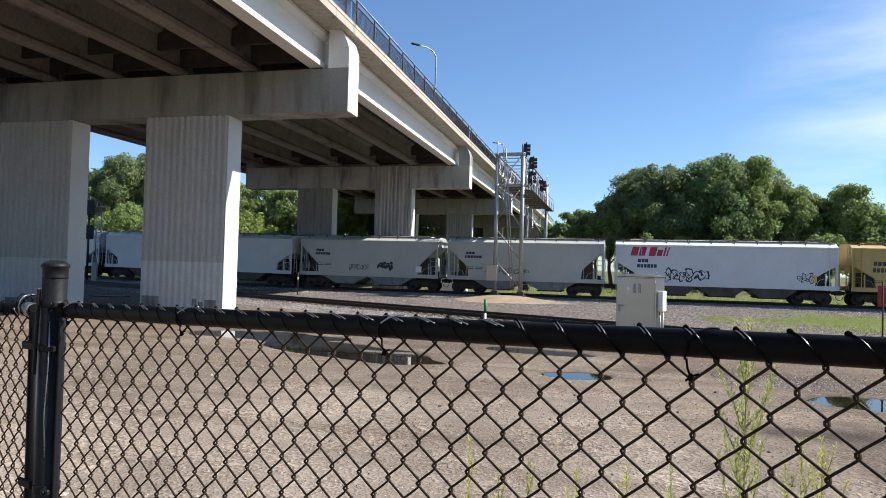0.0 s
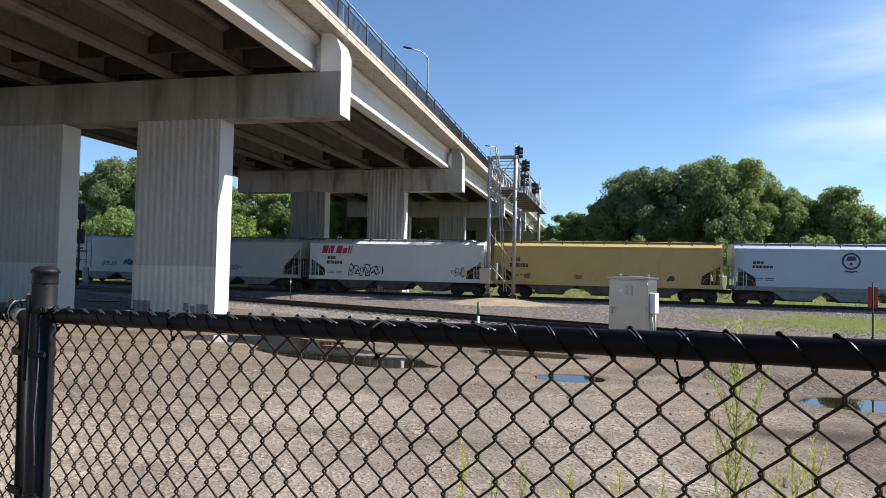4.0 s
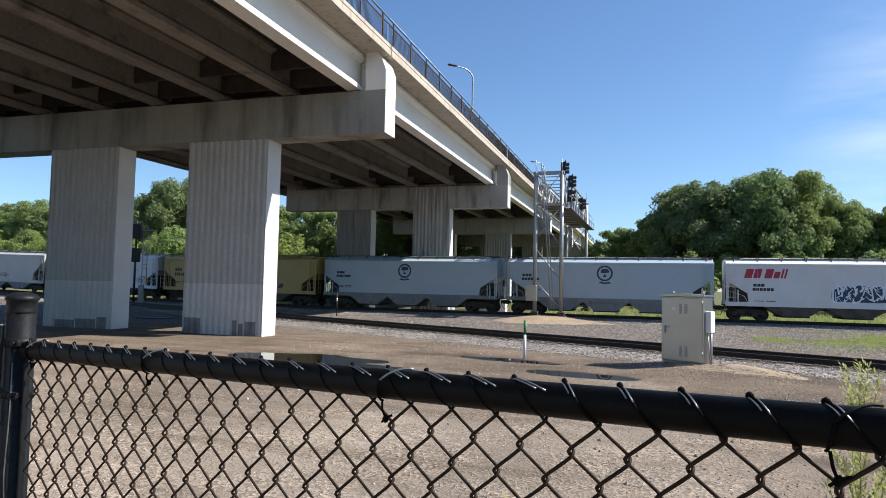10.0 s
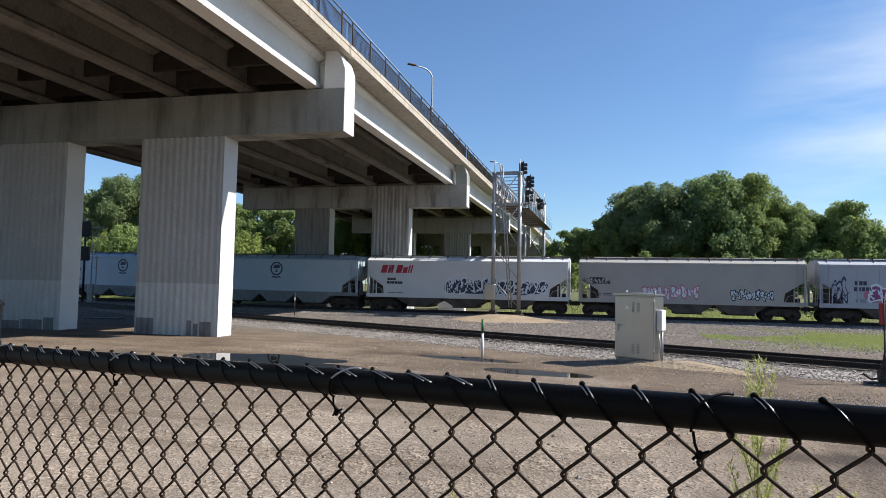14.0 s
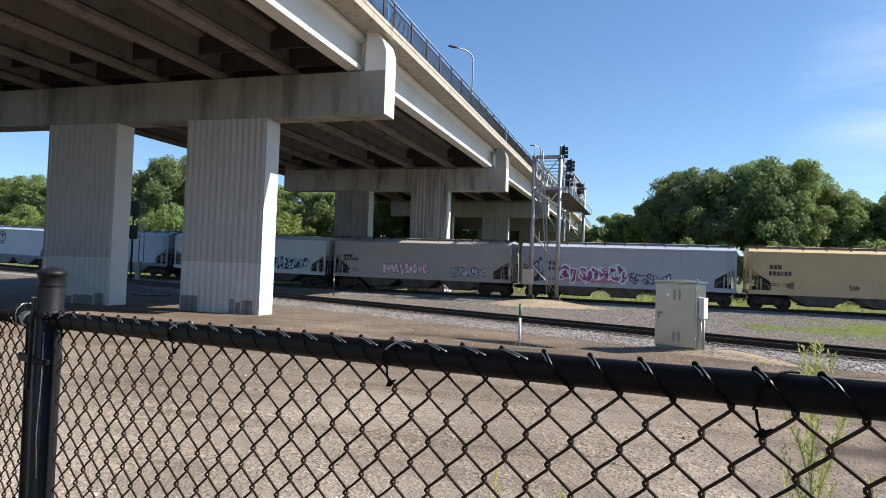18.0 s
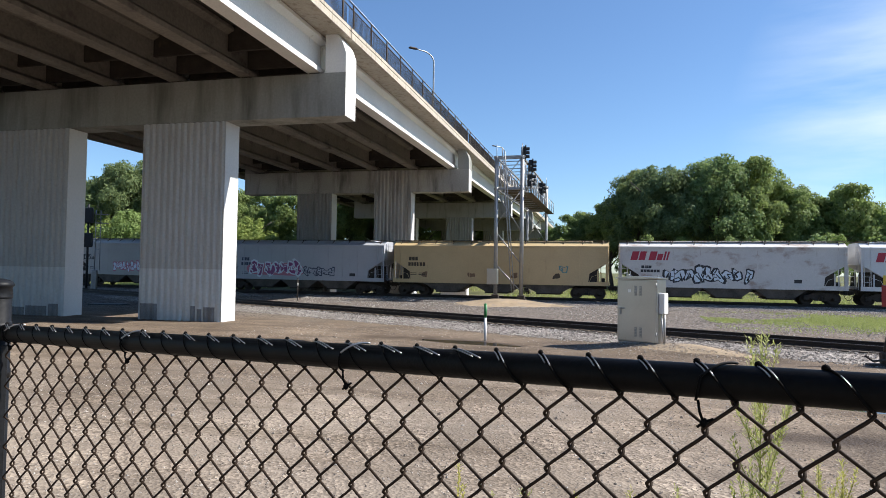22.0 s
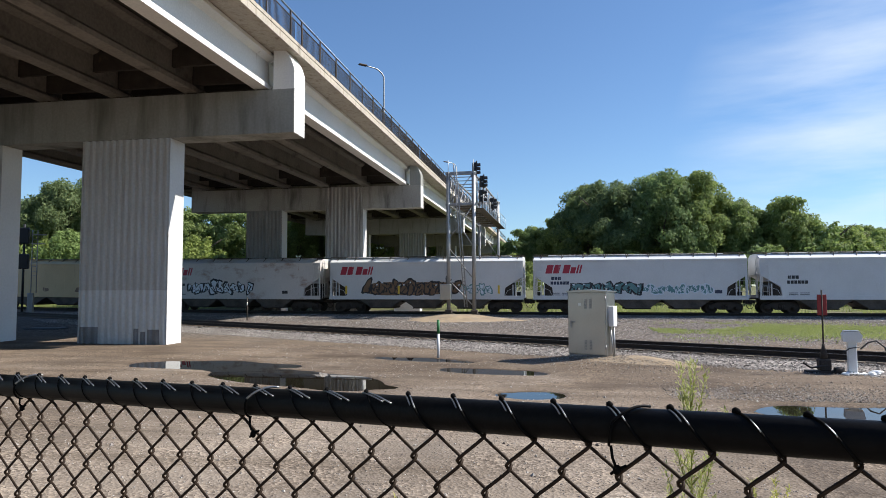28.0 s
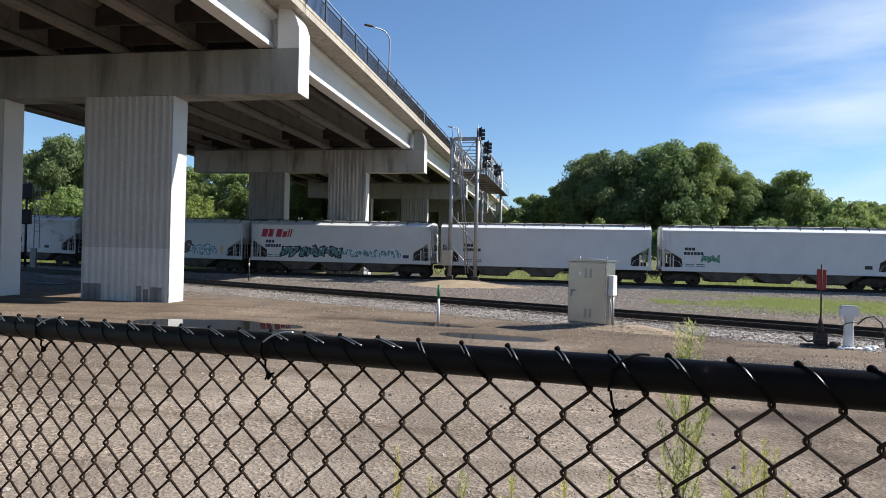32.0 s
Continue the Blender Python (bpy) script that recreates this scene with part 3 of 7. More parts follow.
# ---- the ground ----
FENCE = Vector((-0.331, 1.103))
ALONG = Vector((0.9621, -0.2727))
OUT = Vector((0.2727, 0.9621))
MAIN_Y, MAIN_TOP = 52.4, 0.50
SIDE_AT, SIDE_WAY = Vector((-5.3, 29.75)), Vector((0.909, -0.417))
SIDE_TOP = 0.42
POOLS = [  # centre, half sizes, turn in degrees, depth
    (-11.7, 19.9, 2.9, 1.25, 4, 0.07), (-7.2, 17.3, 4.1, 1.35, -22, 0.07), (-0.75, 15.75, 1.0, 0.72, 5, 0.10),
    (-2.0, 19.9, 1.8, 0.7, -10, 0.09), (7.9, 14.75, 4.4, 0.98, 1, 0.10), (-4.4, 22.6, 2.2, 0.5, -14, 0.045),
    (11.5, 14.9, 2.6, 0.9, 5, 0.06),
]


DAMP = [(4.0, 9.5, 3.5, 1.6, 0.04), (8.5, 8.5, 4.5, 2.0, 0.045), (6.0, 6.5, 4.5, 2.6, 0.04), (10.0, 12.0, 5.0, 2.0, 0.035), (-0.8, 17.6, 2.5, 1.0, 0.03), (-6.5, 23.2, 2.6, 1.0, 0.045), (0.7, 9.0, 1.6, 0.35, 0.035), (-2.6, 8.5, 1.2, 0.5, 0.035), (-9.5, 20.2, 4.5, 2.6, 0.02), (3.6, 11.6, 2.2, 0.8, 0.04), (4.5, 7.2, 3.0, 0.9, 0.032), (2.2, 5.6, 1.6, 0.5, 0.03), (7.5, 11.0, 4.5, 2.6, 0.030), (11.0, 9.5, 4.0, 2.0, 0.028), (-11.5, 22.0, 5.0, 2.2, 0.03), (-5.0, 20.5, 4.5, 2.4, 0.022), (3.0, 17.8, 4.0, 1.6, 0.024), (8.0, 17.6, 5.0, 1.2, 0.024)]


def side_gap(x, y):
    """How far a place lies from the side track's middle, to its far side."""
    return (x - SIDE_AT.x) * 0.417 + (y - SIDE_AT.y) * 0.909


def main_line(x):
    """The main track's middle: straight, then bending away and rising to the left."""
    u = np.minimum(0.0, np.asarray(x, float) + 17.8)
    v = np.maximum(u, -90.0)
    return MAIN_Y + 0.00095 * v * (2 * u - v), 0.00021 * v * v


def side_line(x):
    """The side track's middle: straight, then drawing alongside the main track."""
    s, (p, z) = SIDE_AT.y - (np.asarray(x, float) - SIDE_AT.x) * 0.4587, main_line(x)
    p = p - 4.5
    return -1.5 * np.logaddexp(-s / 1.5, -p / 1.5), z * smoothstep(-36, -60, np.asarray(x, float))


def ground_height(x, y):
    z = 0.015 * lumps(x, y, 1.1, 3) + 0.012 * lumps(x, y, 3.1, 4) + 0.03 * lumps(x, y, 0.25, 5) + 0.03
    for cx, cy, a, b, turn, deep in POOLS:
        c, s = math.cos(radians(turn)), math.sin(radians(turn))
        u, v = ((x - cx) * c + (y - cy) * s) / a, (-(x - cx) * s + (y - cy) * c) / b
        d = np.sqrt(u * u + v * v) + 0.13 * lumps(x, y, 1.3, 8) + 0.07 * lumps(x, y, 4.0, 9)
        z = z - (deep + 0.03) * (1 - smoothstep(0.5, 1.25, d))
    for cx, cy, a, b, deep in DAMP:
        z = z - deep * np.exp(-(((x - cx) / a) ** 2 + ((y - cy) / b) ** 2)) * (1 + 0.4 * lumps(x, y, 0.9, 31))
    z = z + 0.22 * np.exp(-(((x - 1.6) / 2.6) ** 2 + ((y - 22.4) / 1.5) ** 2))
    away = (x - FENCE.x) * OUT.x + (y - FENCE.y) * OUT.y
    z = z + 1.12 * (1 - smoothstep(0.25, 2.7, away))
    z = z + main_line(x)[1] * smoothstep(38, 50, y)
    z = z + 0.12 * smoothstep(34, 46, y) * (1 - smoothstep(60, 75, y))
    z = z + 0.6 * smoothstep(62, 80, y) + 0.10 * lumps(x, y, 0.12, 6) * smoothstep(60, 90, y)
    return z


def build_ground():
    def steps(a, b, fine, far):
        s = list(np.arange(a, b + 1e-6, fine))
        d = fine
        while s[-1] < far:
            d *= 1.22
            s.append(s[-1] + d)
        return s
    xs = sorted(set([-v for v in steps(0, 15, 0.2, 2500)[1:]] + steps(0, 14, 0.2, 2500)))
    ys = sorted(set([-v for v in steps(0, 4, 0.5, 2500)[1:]] + steps(0, 26, 0.2, 40) + [v for v in steps(40, 62, 0.6, 3000) if v > 41]))
    X, Y = np.meshgrid(xs, ys)
    Z = ground_height(X, Y)
    nx, ny = len(xs), len(ys)
    v = np.stack([X, Y, Z], -1).reshape(-1, 3)
    i, j = np.meshgrid(np.arange(nx - 1), np.arange(ny - 1))
    a = (j * nx + i).ravel()
    f = np.stack([a, a + 1, a + nx + 1, a + nx], 1)
    me = bpy.data.meshes.new("ground")
    me.from_pydata(v.tolist(), [], f.tolist())
    me.polygons.foreach_set("use_smooth", [True] * len(me.polygons))
    me.materials.append(M["ground"])
    tagged(new("ground", me), "packed brown dirt and gravel lot with muddy hollows", "ground", kind="structure")
    for k, (cx, cy, a, b, turn, deep) in enumerate(POOLS):
        g = Geo()
        ring = [(1.35 * a * math.cos(k * math.pi / 16), 1.35 * b * math.sin(k * math.pi / 16)) for k in range(32)]
        g.prism([(x, y) for x, y in ring], -0.02, 0.0, axis=2)
        solid("puddle", g, "water", "shallow muddy rain puddle on the dirt lot", "puddle", "puddles on the lot", "structure", pose(cx, cy, -0.010 - 0.0025 * k, 0, 0, turn))


def along(line, x0, x1, step):
    """Points of a track's middle from x0 to x1, with the unit way at each."""
    x = np.linspace(x0, x1, int((x1 - x0) / step) + 1)
    y, z = line(x)
    d = np.gradient(y, x)
    n = np.sqrt(1 + d * d)
    return x, y, z, 1 / n, d / n


def bed(name, mat, label, line, x0, x1, top, half, foot, near_foot, step=0.5, seed=1):
    """A ballast bed along a track: flat top, sloping shoulders, stony surface."""
    lows = [-near_foot, -near_foot * 0.75 - half * 0.25, -(near_foot + half) / 2, -half - 0.25, -half, -half * 0.5, 0, half * 0.5, half, half + 0.25, (foot + half) / 2, foot]
    x, y, lift_z, wx, wy = along(line, x0, x1, step)
    W = np.array(lows)[:, None]
    X, Y = x - wy * W, y + wx * W
    W = W + 0 * X
    edge = np.where(W < 0, near_foot, foot)
    rise = 1 - np.clip((np.abs(W) - half) / (edge - half), 0, 1)
    G = ground_height(X, Y)
    Z = (G - 0.03) * (1 - rise) + (top + lift_z) * rise + rise * (0.02 * lumps(X, Y, 3.7, seed) + 0.012 * lumps(X, Y, 7.0, seed + 1))
    m, k = Z.shape
    v = np.stack([X, Y, Z], -1).reshape(-1, 3)
    i, j = np.meshgrid(np.arange(k - 1), np.arange(m - 1))
    a = (j * k + i).ravel()
    f = np.stack([a, a + 1, a + k + 1, a + k], 1)
    me = bpy.data.meshes.new(name)
    me.from_pydata(v.tolist(), [], f.tolist())
    me.polygons.foreach_set("use_smooth", [True] * len(me.polygons))
    me.materials.append(M[mat])
    return tagged(new(name, me), label, "ballast", kind="structure")


def scatter(name, mat, label, place, count, size, seed, sink=0.3):
    """Loose stones, strewn by a rule that gives x, y and z."""
    r = np.random.RandomState(seed)
    base = np.array([(1, 0, 0), (0, 1, 0), (-1, 0, 0), (0, -1, 0), (0, 0, 1), (0, 0, -0.6)], float)
    tri = np.array([(0, 1, 4), (1, 2, 4), (2, 3, 4), (3, 0, 4), (1, 0, 5), (2, 1, 5), (3, 2, 5), (0, 3, 5)])
    P = place(r, count)
    count = len(P)
    s = size * r.uniform(0.45, 1.3, (count, 1, 1)) * r.uniform(0.6, 1.25, (count, 6, 1))
    t = r.uniform(0, 2 * np.pi, count)
    c, q = np.cos(t)[:, None], np.sin(t)[:, None]
    B = base[None] * s * np.array([1, 0.8, 0.65])
    B = np.stack([B[..., 0] * c - B[..., 1] * q, B[..., 0] * q + B[..., 1] * c, B[..., 2]], -1)
    V = (B + P[:, None] + np.array([0, 0, size * sink * 0.5])).reshape(-1, 3)
    F = (tri[None] + 6 * np.arange(count)[:, None, None]).reshape(-1, 3)
    me = bpy.data.meshes.new(name)
    me.from_pydata(V.tolist(), [], F.tolist())
    me.materials.append(M[mat])
    return tagged(new(name, me), label, "stones", kind="stuff")


def mound(name, mat, label, cx, cy, a, b, turn, high, seed):
    """A low heap of loose earth with an uneven foot."""
    g, n, rings = Geo(), 40, 10
    c, s = math.cos(radians(turn)), math.sin(radians(turn))
    v = []
    for k in range(rings + 1):
        for i in range(n):
            t = 2 * math.pi * i / n
            e = k / rings * (1 + 0.14 * math.sin(3 * t + seed) + 0.08 * math.sin(7 * t + 2 * seed))
            u, w = a * e * math.cos(t), b * e * math.sin(t)
            x, y = cx + u * c - w * s, cy + u * s + w * c
            base = float(ground_height(np.array(x), np.array(y)))
            q = 1 - min(1.0, k / rings)
            v.append((x, y, base - 0.04 + (high + 0.04) * q * q * (3 - 2 * q) + 0.03 * float(lumps(np.array(x), np.array(y), 2.2, seed)) * q))
    f = [(k * n + i, (k + 1) * n + i, (k + 1) * n + (i + 1) % n, k * n + (i + 1) % n) for k in range(rings) for i in range(n)]
    g.add(v, f, True)
    return solid(name, g, mat, label, "mound", kind="structure")


RAIL_PROFILE = [(-0.07, 0), (0.07, 0), (0.07, 0.012), (0.012, 0.03), (0.012, 0.125), (0.036, 0.135), (0.036, 0.165), (0.028, 0.171), (-0.028, 0.171), (-0.036, 0.165), (-0.036, 0.135), (-0.012, 0.125), (-0.012, 0.03), (-0.07, 0.012)]


def sweep(profile, line, x0, x1, z0, step=2.0):
    """A profile of side and height, drawn out along a track."""
    x, y, lift_z, wx, wy = along(line, x0, x1, step)
    g, n = Geo(), len(profile)
    v = [(x[i] - wy[i] * s, y[i] + wx[i] * s, lift_z[i] + z0 + h) for i in range(len(x)) for s, h in profile]
    f = [(i * n + k, (i + 1) * n + k, (i + 1) * n + (k + 1) % n, i * n + (k + 1) % n) for i in range(len(x) - 1) for k in range(n)]
    return g.add(v, f + [tuple(range(n)), tuple(range(len(v) - 1, len(v) - n - 1, -1))])


def build_track(name, label, line, x0, x1, top, ties=0, tie_x=0.0):
    """Two rails on wooden ties, along a line."""
    t = thing(name, label, "track", kind="structure")
    base = top - 0.171
    for side in (-0.7535, 0.7535):
        r = part("rail", sweep([(y + side, z) for y, z in RAIL_PROFILE], line, x0, x1, base), "rail", t)
        part("rail_head", sweep([(side - 0.026, 0.1715), (side + 0.026, 0.1715), (side + 0.026, 0.1755), (side - 0.026, 0.1755)], line, x0, x1, base), "railhead", r, "worn shiny running surface")
    if ties:
        part("crib_fill", sweep([(-1.42, -0.2), (1.36, -0.2), (1.36, -0.055), (0.9, -0.04), (-0.9, -0.04), (-1.42, -0.06)], line, x0, x1, base), "cinders", t, "dark oily cinders between the rails")
    tie = Geo().box((-0.115, -1.3, -0.17), (0.115, 1.3, -0.002), 0.015).mesh("tie")
    tie.materials.append(M["tie"])
    r = random.Random(5)
    x = tie_x
    for k in range(ties):
        y, lift_z = (float(q) for q in line(x))
        turn = math.atan((float(line(x + 0.5)[0]) - float(line(x - 0.5)[0])))
        x += 0.52 * math.cos(turn)
        part("tie", tie, "tie", t, m=pose(x, y, base + lift_z + r.uniform(-0.012, 0.004), 0, 0, math.degrees(turn) + r.uniform(-1.2, 1.2)))
    return t


def build_tracks():
    bed("ballast_main", "brownballast", "grey and brown crushed stone under the main track", main_line, -150, 120, 0.26, 1.75, 4.2, 3.7, 0.6, 11)
    bed("ballast_side", "ballast", "light grey crushed stone under the side track", side_line, -130, 36.5, 0.185, 1.5, 2.9, 3.1, 0.45, 21)
    build_track("main_track", "steel rails on dark wooden ties in ballast", main_line, -150, 120, MAIN_TOP, 0)
    build_track("side_track", "rusty rails of a converging side track on worn ties", side_line, -130, 36.5, SIDE_TOP, 205, -60.0)


# ---- the road bridge ----
SPAN, RISE = 28.35, 0.0033
BRIDGE = Matrix.Translation((-11.51, 26.55, 0)) @ Matrix.Rotation(radians(1.3), 4, "Z")
GIRDERS = [-1.59, -5.00, -8.77, -12.52, -16.30, -20.10, -23.9]
LEFT = -28.2
PIERS, FAR_PIERS = (-5.95, -14.70), (-5.2, -12.8)


def lift(y):
    return RISE * y


def fluted(x0, x1, y, depth, count):
    """The outline in plan of a pier with vertical flutes on its two long faces."""
    w = (x1 - x0) / count
    front = []
    for k in range(count):
        a = x0 + k * w
        front += [(a + 0.14 * w, y + 0.085), (a + 0.30 * w, y + 0.02), (a + 0.40 * w, y), (a + 0.60 * w, y), (a + 0.70 * w, y + 0.02), (a + 0.86 * w, y + 0.085)]
    front = [(x0, y + 0.02)] + front + [(x1, y + 0.02)]
    back = [(x, 2 * y + depth - q) for x, q in reversed(front)]
    return front + back


def build_bridge():
    for k in range(-3, 6):
        y, z = k * SPAN, lift(k * SPAN)
        near = k in (0, 1)
        wide, count = (4.45, 13) if k < 1 else (3.45, 10)
        for x1 in PIERS if k < 1 else FAR_PIERS:
            proud = k == 1 and x1 == FAR_PIERS[0]
            p = thing("bridge_pier", "grey concrete bridge pier with vertical flutes", "bridge pier", BRIDGE @ Matrix.Translation((x1 - wide, y + (-0.09 if proud else 0.01), -0.6)), "piers of the road bridge")
            top = 9.4 + z + 0.6 + (1.95 if proud else 0)
            wash = 3.05 if k == 0 else 0.0
            part("shaft", Geo().prism(fluted(0, wide, 0.0, 1.22, count), wash, top - 0.004, axis=2), "streaked" if proud else "concrete_dark" if k else "flutes", p)
            # only the sunward side gets this lightened overlay
            part("side_face", Geo().box((wide - 0.02, 0.03, 0.3), (wide + 0.004, 1.19, top - 0.02 if not proud else top - 2.0)), "smooth", p, "smooth side face of the pier, lightened on the sun side")
            if k == 0:
                part("lower_shaft", Geo().prism(fluted(0, 4.45, 0.0, 1.22, 13), 0, wash, axis=2), "washed", p, "paler washed lower part of the pier")
                for a, b, h in ((0, 3, 1.38), (8, 9, 1.32), (9, 10, 1.18), (10, 12, 1.28)) if x1 > -10 else ((2, 6, 1.02), (6, 10, 1.10), (10, 12, 1.22)):
                    front = [(x, y0 - 0.004) for x, y0 in fluted(0, 4.45, 0.0, 1.22, 13)[1 + 6 * a:1 + 6 * b]]
                    part("paint_patch", Geo().prism(front + [(front[-1][0], 0.2), (front[0][0], 0.2)], 0.4, h, axis=2), "graystain", p, "grey paint patch over the pier's foot")
        end = -26.6 if k < 1 else -21.7
        c = thing("pier_cap", "heavy concrete cross beam on the bridge piers", "pier cap", BRIDGE @ Matrix.Translation((0, y, 9.4 + z)), "pier caps of the road bridge")
        part("beam", Geo().prism([(end, 0), (0, 0), (0, 1.97), (end, 1.97)], 0.0, 1.25), "stained" if k == 1 else "concrete_dark" if k else "concrete", c)
        part("end_face", Geo().box((-0.01, 0.01, 0.01), (0.004, 1.24, 1.96)), "smooth", c, "end face of the beam, lightened on the sun side")
        for x0, s in ((0.0, 1), (end, -1)):
            out = [(x0, 1.974), (x0, 2.85), (x0 - 0.16 * s, 3.3), (x0 - 0.42 * s, 3.72), (x0 - 0.98 * s, 3.72), (x0 - 0.98 * s, 1.974)]
            # right blocks take a lit tone, left ones a painted shade tone
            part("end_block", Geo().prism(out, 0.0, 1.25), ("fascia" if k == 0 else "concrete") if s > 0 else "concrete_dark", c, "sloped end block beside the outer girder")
        for i, gx in enumerate(GIRDERS):
            for b in (0.3, 0.95) if gx > end else ():
                part("bearing", Geo().box((gx - 0.24, b - 0.18, 1.972), (gx + 0.24, b + 0.18, 2.06), 0.01), "under", c)
    for k in range(-3, 5):
        y0, y1 = k * SPAN + 0.66, (k + 1) * SPAN + 0.60
        tilt = Matrix.Translation((0, y0, lift(y0))) @ Matrix.Rotation(math.atan(RISE), 4, "X")
        t = thing("bridge_span", "concrete girder span of the road bridge", "bridge span", BRIDGE @ tilt, "spans of the road bridge")
        L = y1 - y0 - 0.05
        prof = [(-0.33, 0), (0.33, 0), (0.33, 0.20), (0.11, 0.40), (0.11, 1.35), (0.42, 1.50), (0.42, 1.655), (-0.42, 1.655), (-0.42, 1.50), (-0.11, 1.35), (-0.11, 0.40), (-0.33, 0.20)]
        for i, gx in enumerate(GIRDERS):
            # outer girder gets the bright lit tone, inner ones the shaded tone
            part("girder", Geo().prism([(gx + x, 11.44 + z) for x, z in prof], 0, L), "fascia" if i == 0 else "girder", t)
        for gx, gn in zip(GIRDERS, GIRDERS[1:]):
            for s in (0.35, L - 0.55):
                part("diaphragm", Geo().box((gn + 0.13, s, 11.75), (gx - 0.13, s + 0.2, 13.12), 0.01), "under", t)
            for s in (2.0, L - 2.2):
                part("diaphragm", Geo().box((gn + 0.13, s, 12.05), (gx - 0.13, s + 0.16, 13.12), 0.01), "under", t, "dark steel channel between the girders")
        deck = [(LEFT, 13.10), (LEFT + 0.5, 13.10), (LEFT + 2.0, 13.16), (-2.0, 13.16), (-0.5, 13.10), (0.02, 13.06), (0.02, 13.36), (-0.45, 13.40), (LEFT + 0.45, 13.40), (LEFT, 13.36)]
        part("deck", Geo().prism(deck, -0.02, L + 0.02), "coping", t)
        # thin dark sheet that carries the deck's underside shade in its colour
        part("deck_soffit", Geo().box((LEFT + 2.2, 0.0, 13.150), (GIRDERS[0], L, 13.158)), "soffit", t, "stained underside of the deck, darkened with painted shade")
        for x0 in (-0.36, LEFT):
            part("parapet", Geo().prism([(x0, 13.405), (x0 + 0.38, 13.405), (x0 + 0.38, 13.56), (x0 + 0.33, 13.60), (x0 + 0.05, 13.60), (x0, 13.56)], 0, L), "coping", t, "stained concrete kerb with rust runs")
        part("road_surface", Geo().box((LEFT + 0.45, 0, 13.404), (-0.45, L, 13.46)), "asphalt", t)
        build_railing(k, y0, L, tilt)


def build_railing(k, y0, L, tilt):
    """Bar railing on the parapet: posts, balusters, two top tubes."""
    for x, side in ((-0.17, 1), (LEFT + 0.19, -1)):
        r = thing("bridge_railing", "dark rusty steel bar railing on the bridge parapet", "railing", BRIDGE @ tilt, "railings of the road bridge")
        n = 12
        for i in range(n):
            y = 0.6 + i * (L - 1.2) / (n - 1)
            part("post", Geo().box((x - 0.035, y - 0.035, 13.6), (x + 0.035, y + 0.035, 14.86), 0.006), "railing", r)
        part("top_tube", Geo().tube([(x, -0.02, 14.90), (x, L + 0.03, 14.90)], 0.042, 10), "toprail", r, "blue-grey steel tube")
        part("upper_tube", Geo().tube([(x, -0.02, 14.62), (x, L + 0.03, 14.62)], 0.026, 8), "railing", r)
        part("lower_tube", Geo().tube([(x, -0.02, 13.72), (x, L + 0.03, 13.72)], 0.026, 8), "railing", r)
        if side == 1 and k in (-1, 0, 1, 2):
            bar = cached("baluster", lambda: Geo().box((-0.010, -0.010, 13.73), (0.010, 0.010, 14.61)))
            for j in range(int(L / 0.115)):
                part("baluster", bar, "railing", r, m=pose(x, 0.06 + j * 0.115, 0))


def build_bridge_lamp(y):
    """A street lamp on the bridge: a pole that bends over to a flat head."""
    m = BRIDGE @ Matrix.Translation((-0.62, y, 13.42 + lift(y)))
    t = thing("street_lamp", "slim grey street lamp with a curved arm on the bridge", "street lamp", m, "lamps of the road bridge")
    pts = [(0, 0, 0.3 + 0.54 * i) for i in range(8)]
    pts += [(-0.68 * (1 - math.cos(a)), -0.68 * (1 - math.cos(a)), 4.1 + 0.68 * math.sin(a)) for a in [i * math.pi / 16 for i in range(1, 8)]]
    pts += [(-0.85, -0.85, 4.79), (-1.05, -1.05, 4.81)]
    part("pole", Geo().tube(pts, 0.05, 10, radii=[0.07 - 0.002 * i for i in range(len(pts))]), "galv", t)
    part("foot", Geo().box((-0.18, -0.18, 0.0), (0.18, 0.18, 0.32), 0.03), "galv", t)
    part("lamp_head", Geo().box((-0.32, -0.13, -0.05), (0.32, 0.13, 0.06), 0.04), "railing", t, "flat dark lamp head", m=pose(-1.22, -1.22, 4.81, 0, 0, 45))


# ---- the freight train ----
def wheelset_geo():
    g = Geo()
    for s in (-1, 1):
        prof = [(0.10, 0.66), (0.40, 0.66), (0.425, 0.69), (0.43, 0.715), (0.46, 0.72), (0.455, 0.745), (0.38, 0.755), (0.34, 0.735), (0.16, 0.735), (0.14, 0.79), (0.05, 0.80)]
        g.lathe([(r, s * z) for r, z in (prof if s > 0 else prof[::-1])], 24)
    g.lathe([(0.085, -0.66), (0.085, 0.66)], 12)
    for k in range(6):
        a = k * math.pi / 3
        g.box((0.22 * math.cos(a) - 0.03, 0.22 * math.sin(a) - 0.03, 0.735), (0.22 * math.cos(a) + 0.03, 0.22 * math.sin(a) + 0.03, 0.742))
        g.box((0.22 * math.cos(a) - 0.03, 0.22 * math.sin(a) - 0.03, -0.742), (0.22 * math.cos(a) + 0.03, 0.22 * math.sin(a) + 0.03, -0.735))
    return g


def side_frame_geo():
    out = [(-1.12, 0.36), (-0.98, 0.34), (-0.72, 0.50), (-0.42, 0.28), (0.42, 0.28), (0.72, 0.50), (0.98, 0.34), (1.12, 0.36), (1.12, 0.60), (0.88, 0.66), (0.55, 0.83), (-0.55, 0.83), (-0.88, 0.66), (-1.12, 0.60)]
    g = Geo().prism(out, -0.09, 0.09)
    for x in (-0.16, 0.0, 0.16):
        g.tube([(x, -0.10, 0.36), (x, -0.10, 0.64)], 0.065, 8)
    for x in (-0.89, 0.89):
        g.tube([(x, -0.14, 0.44), (x, 0.0, 0.44)], 0.12, 12)
    return g


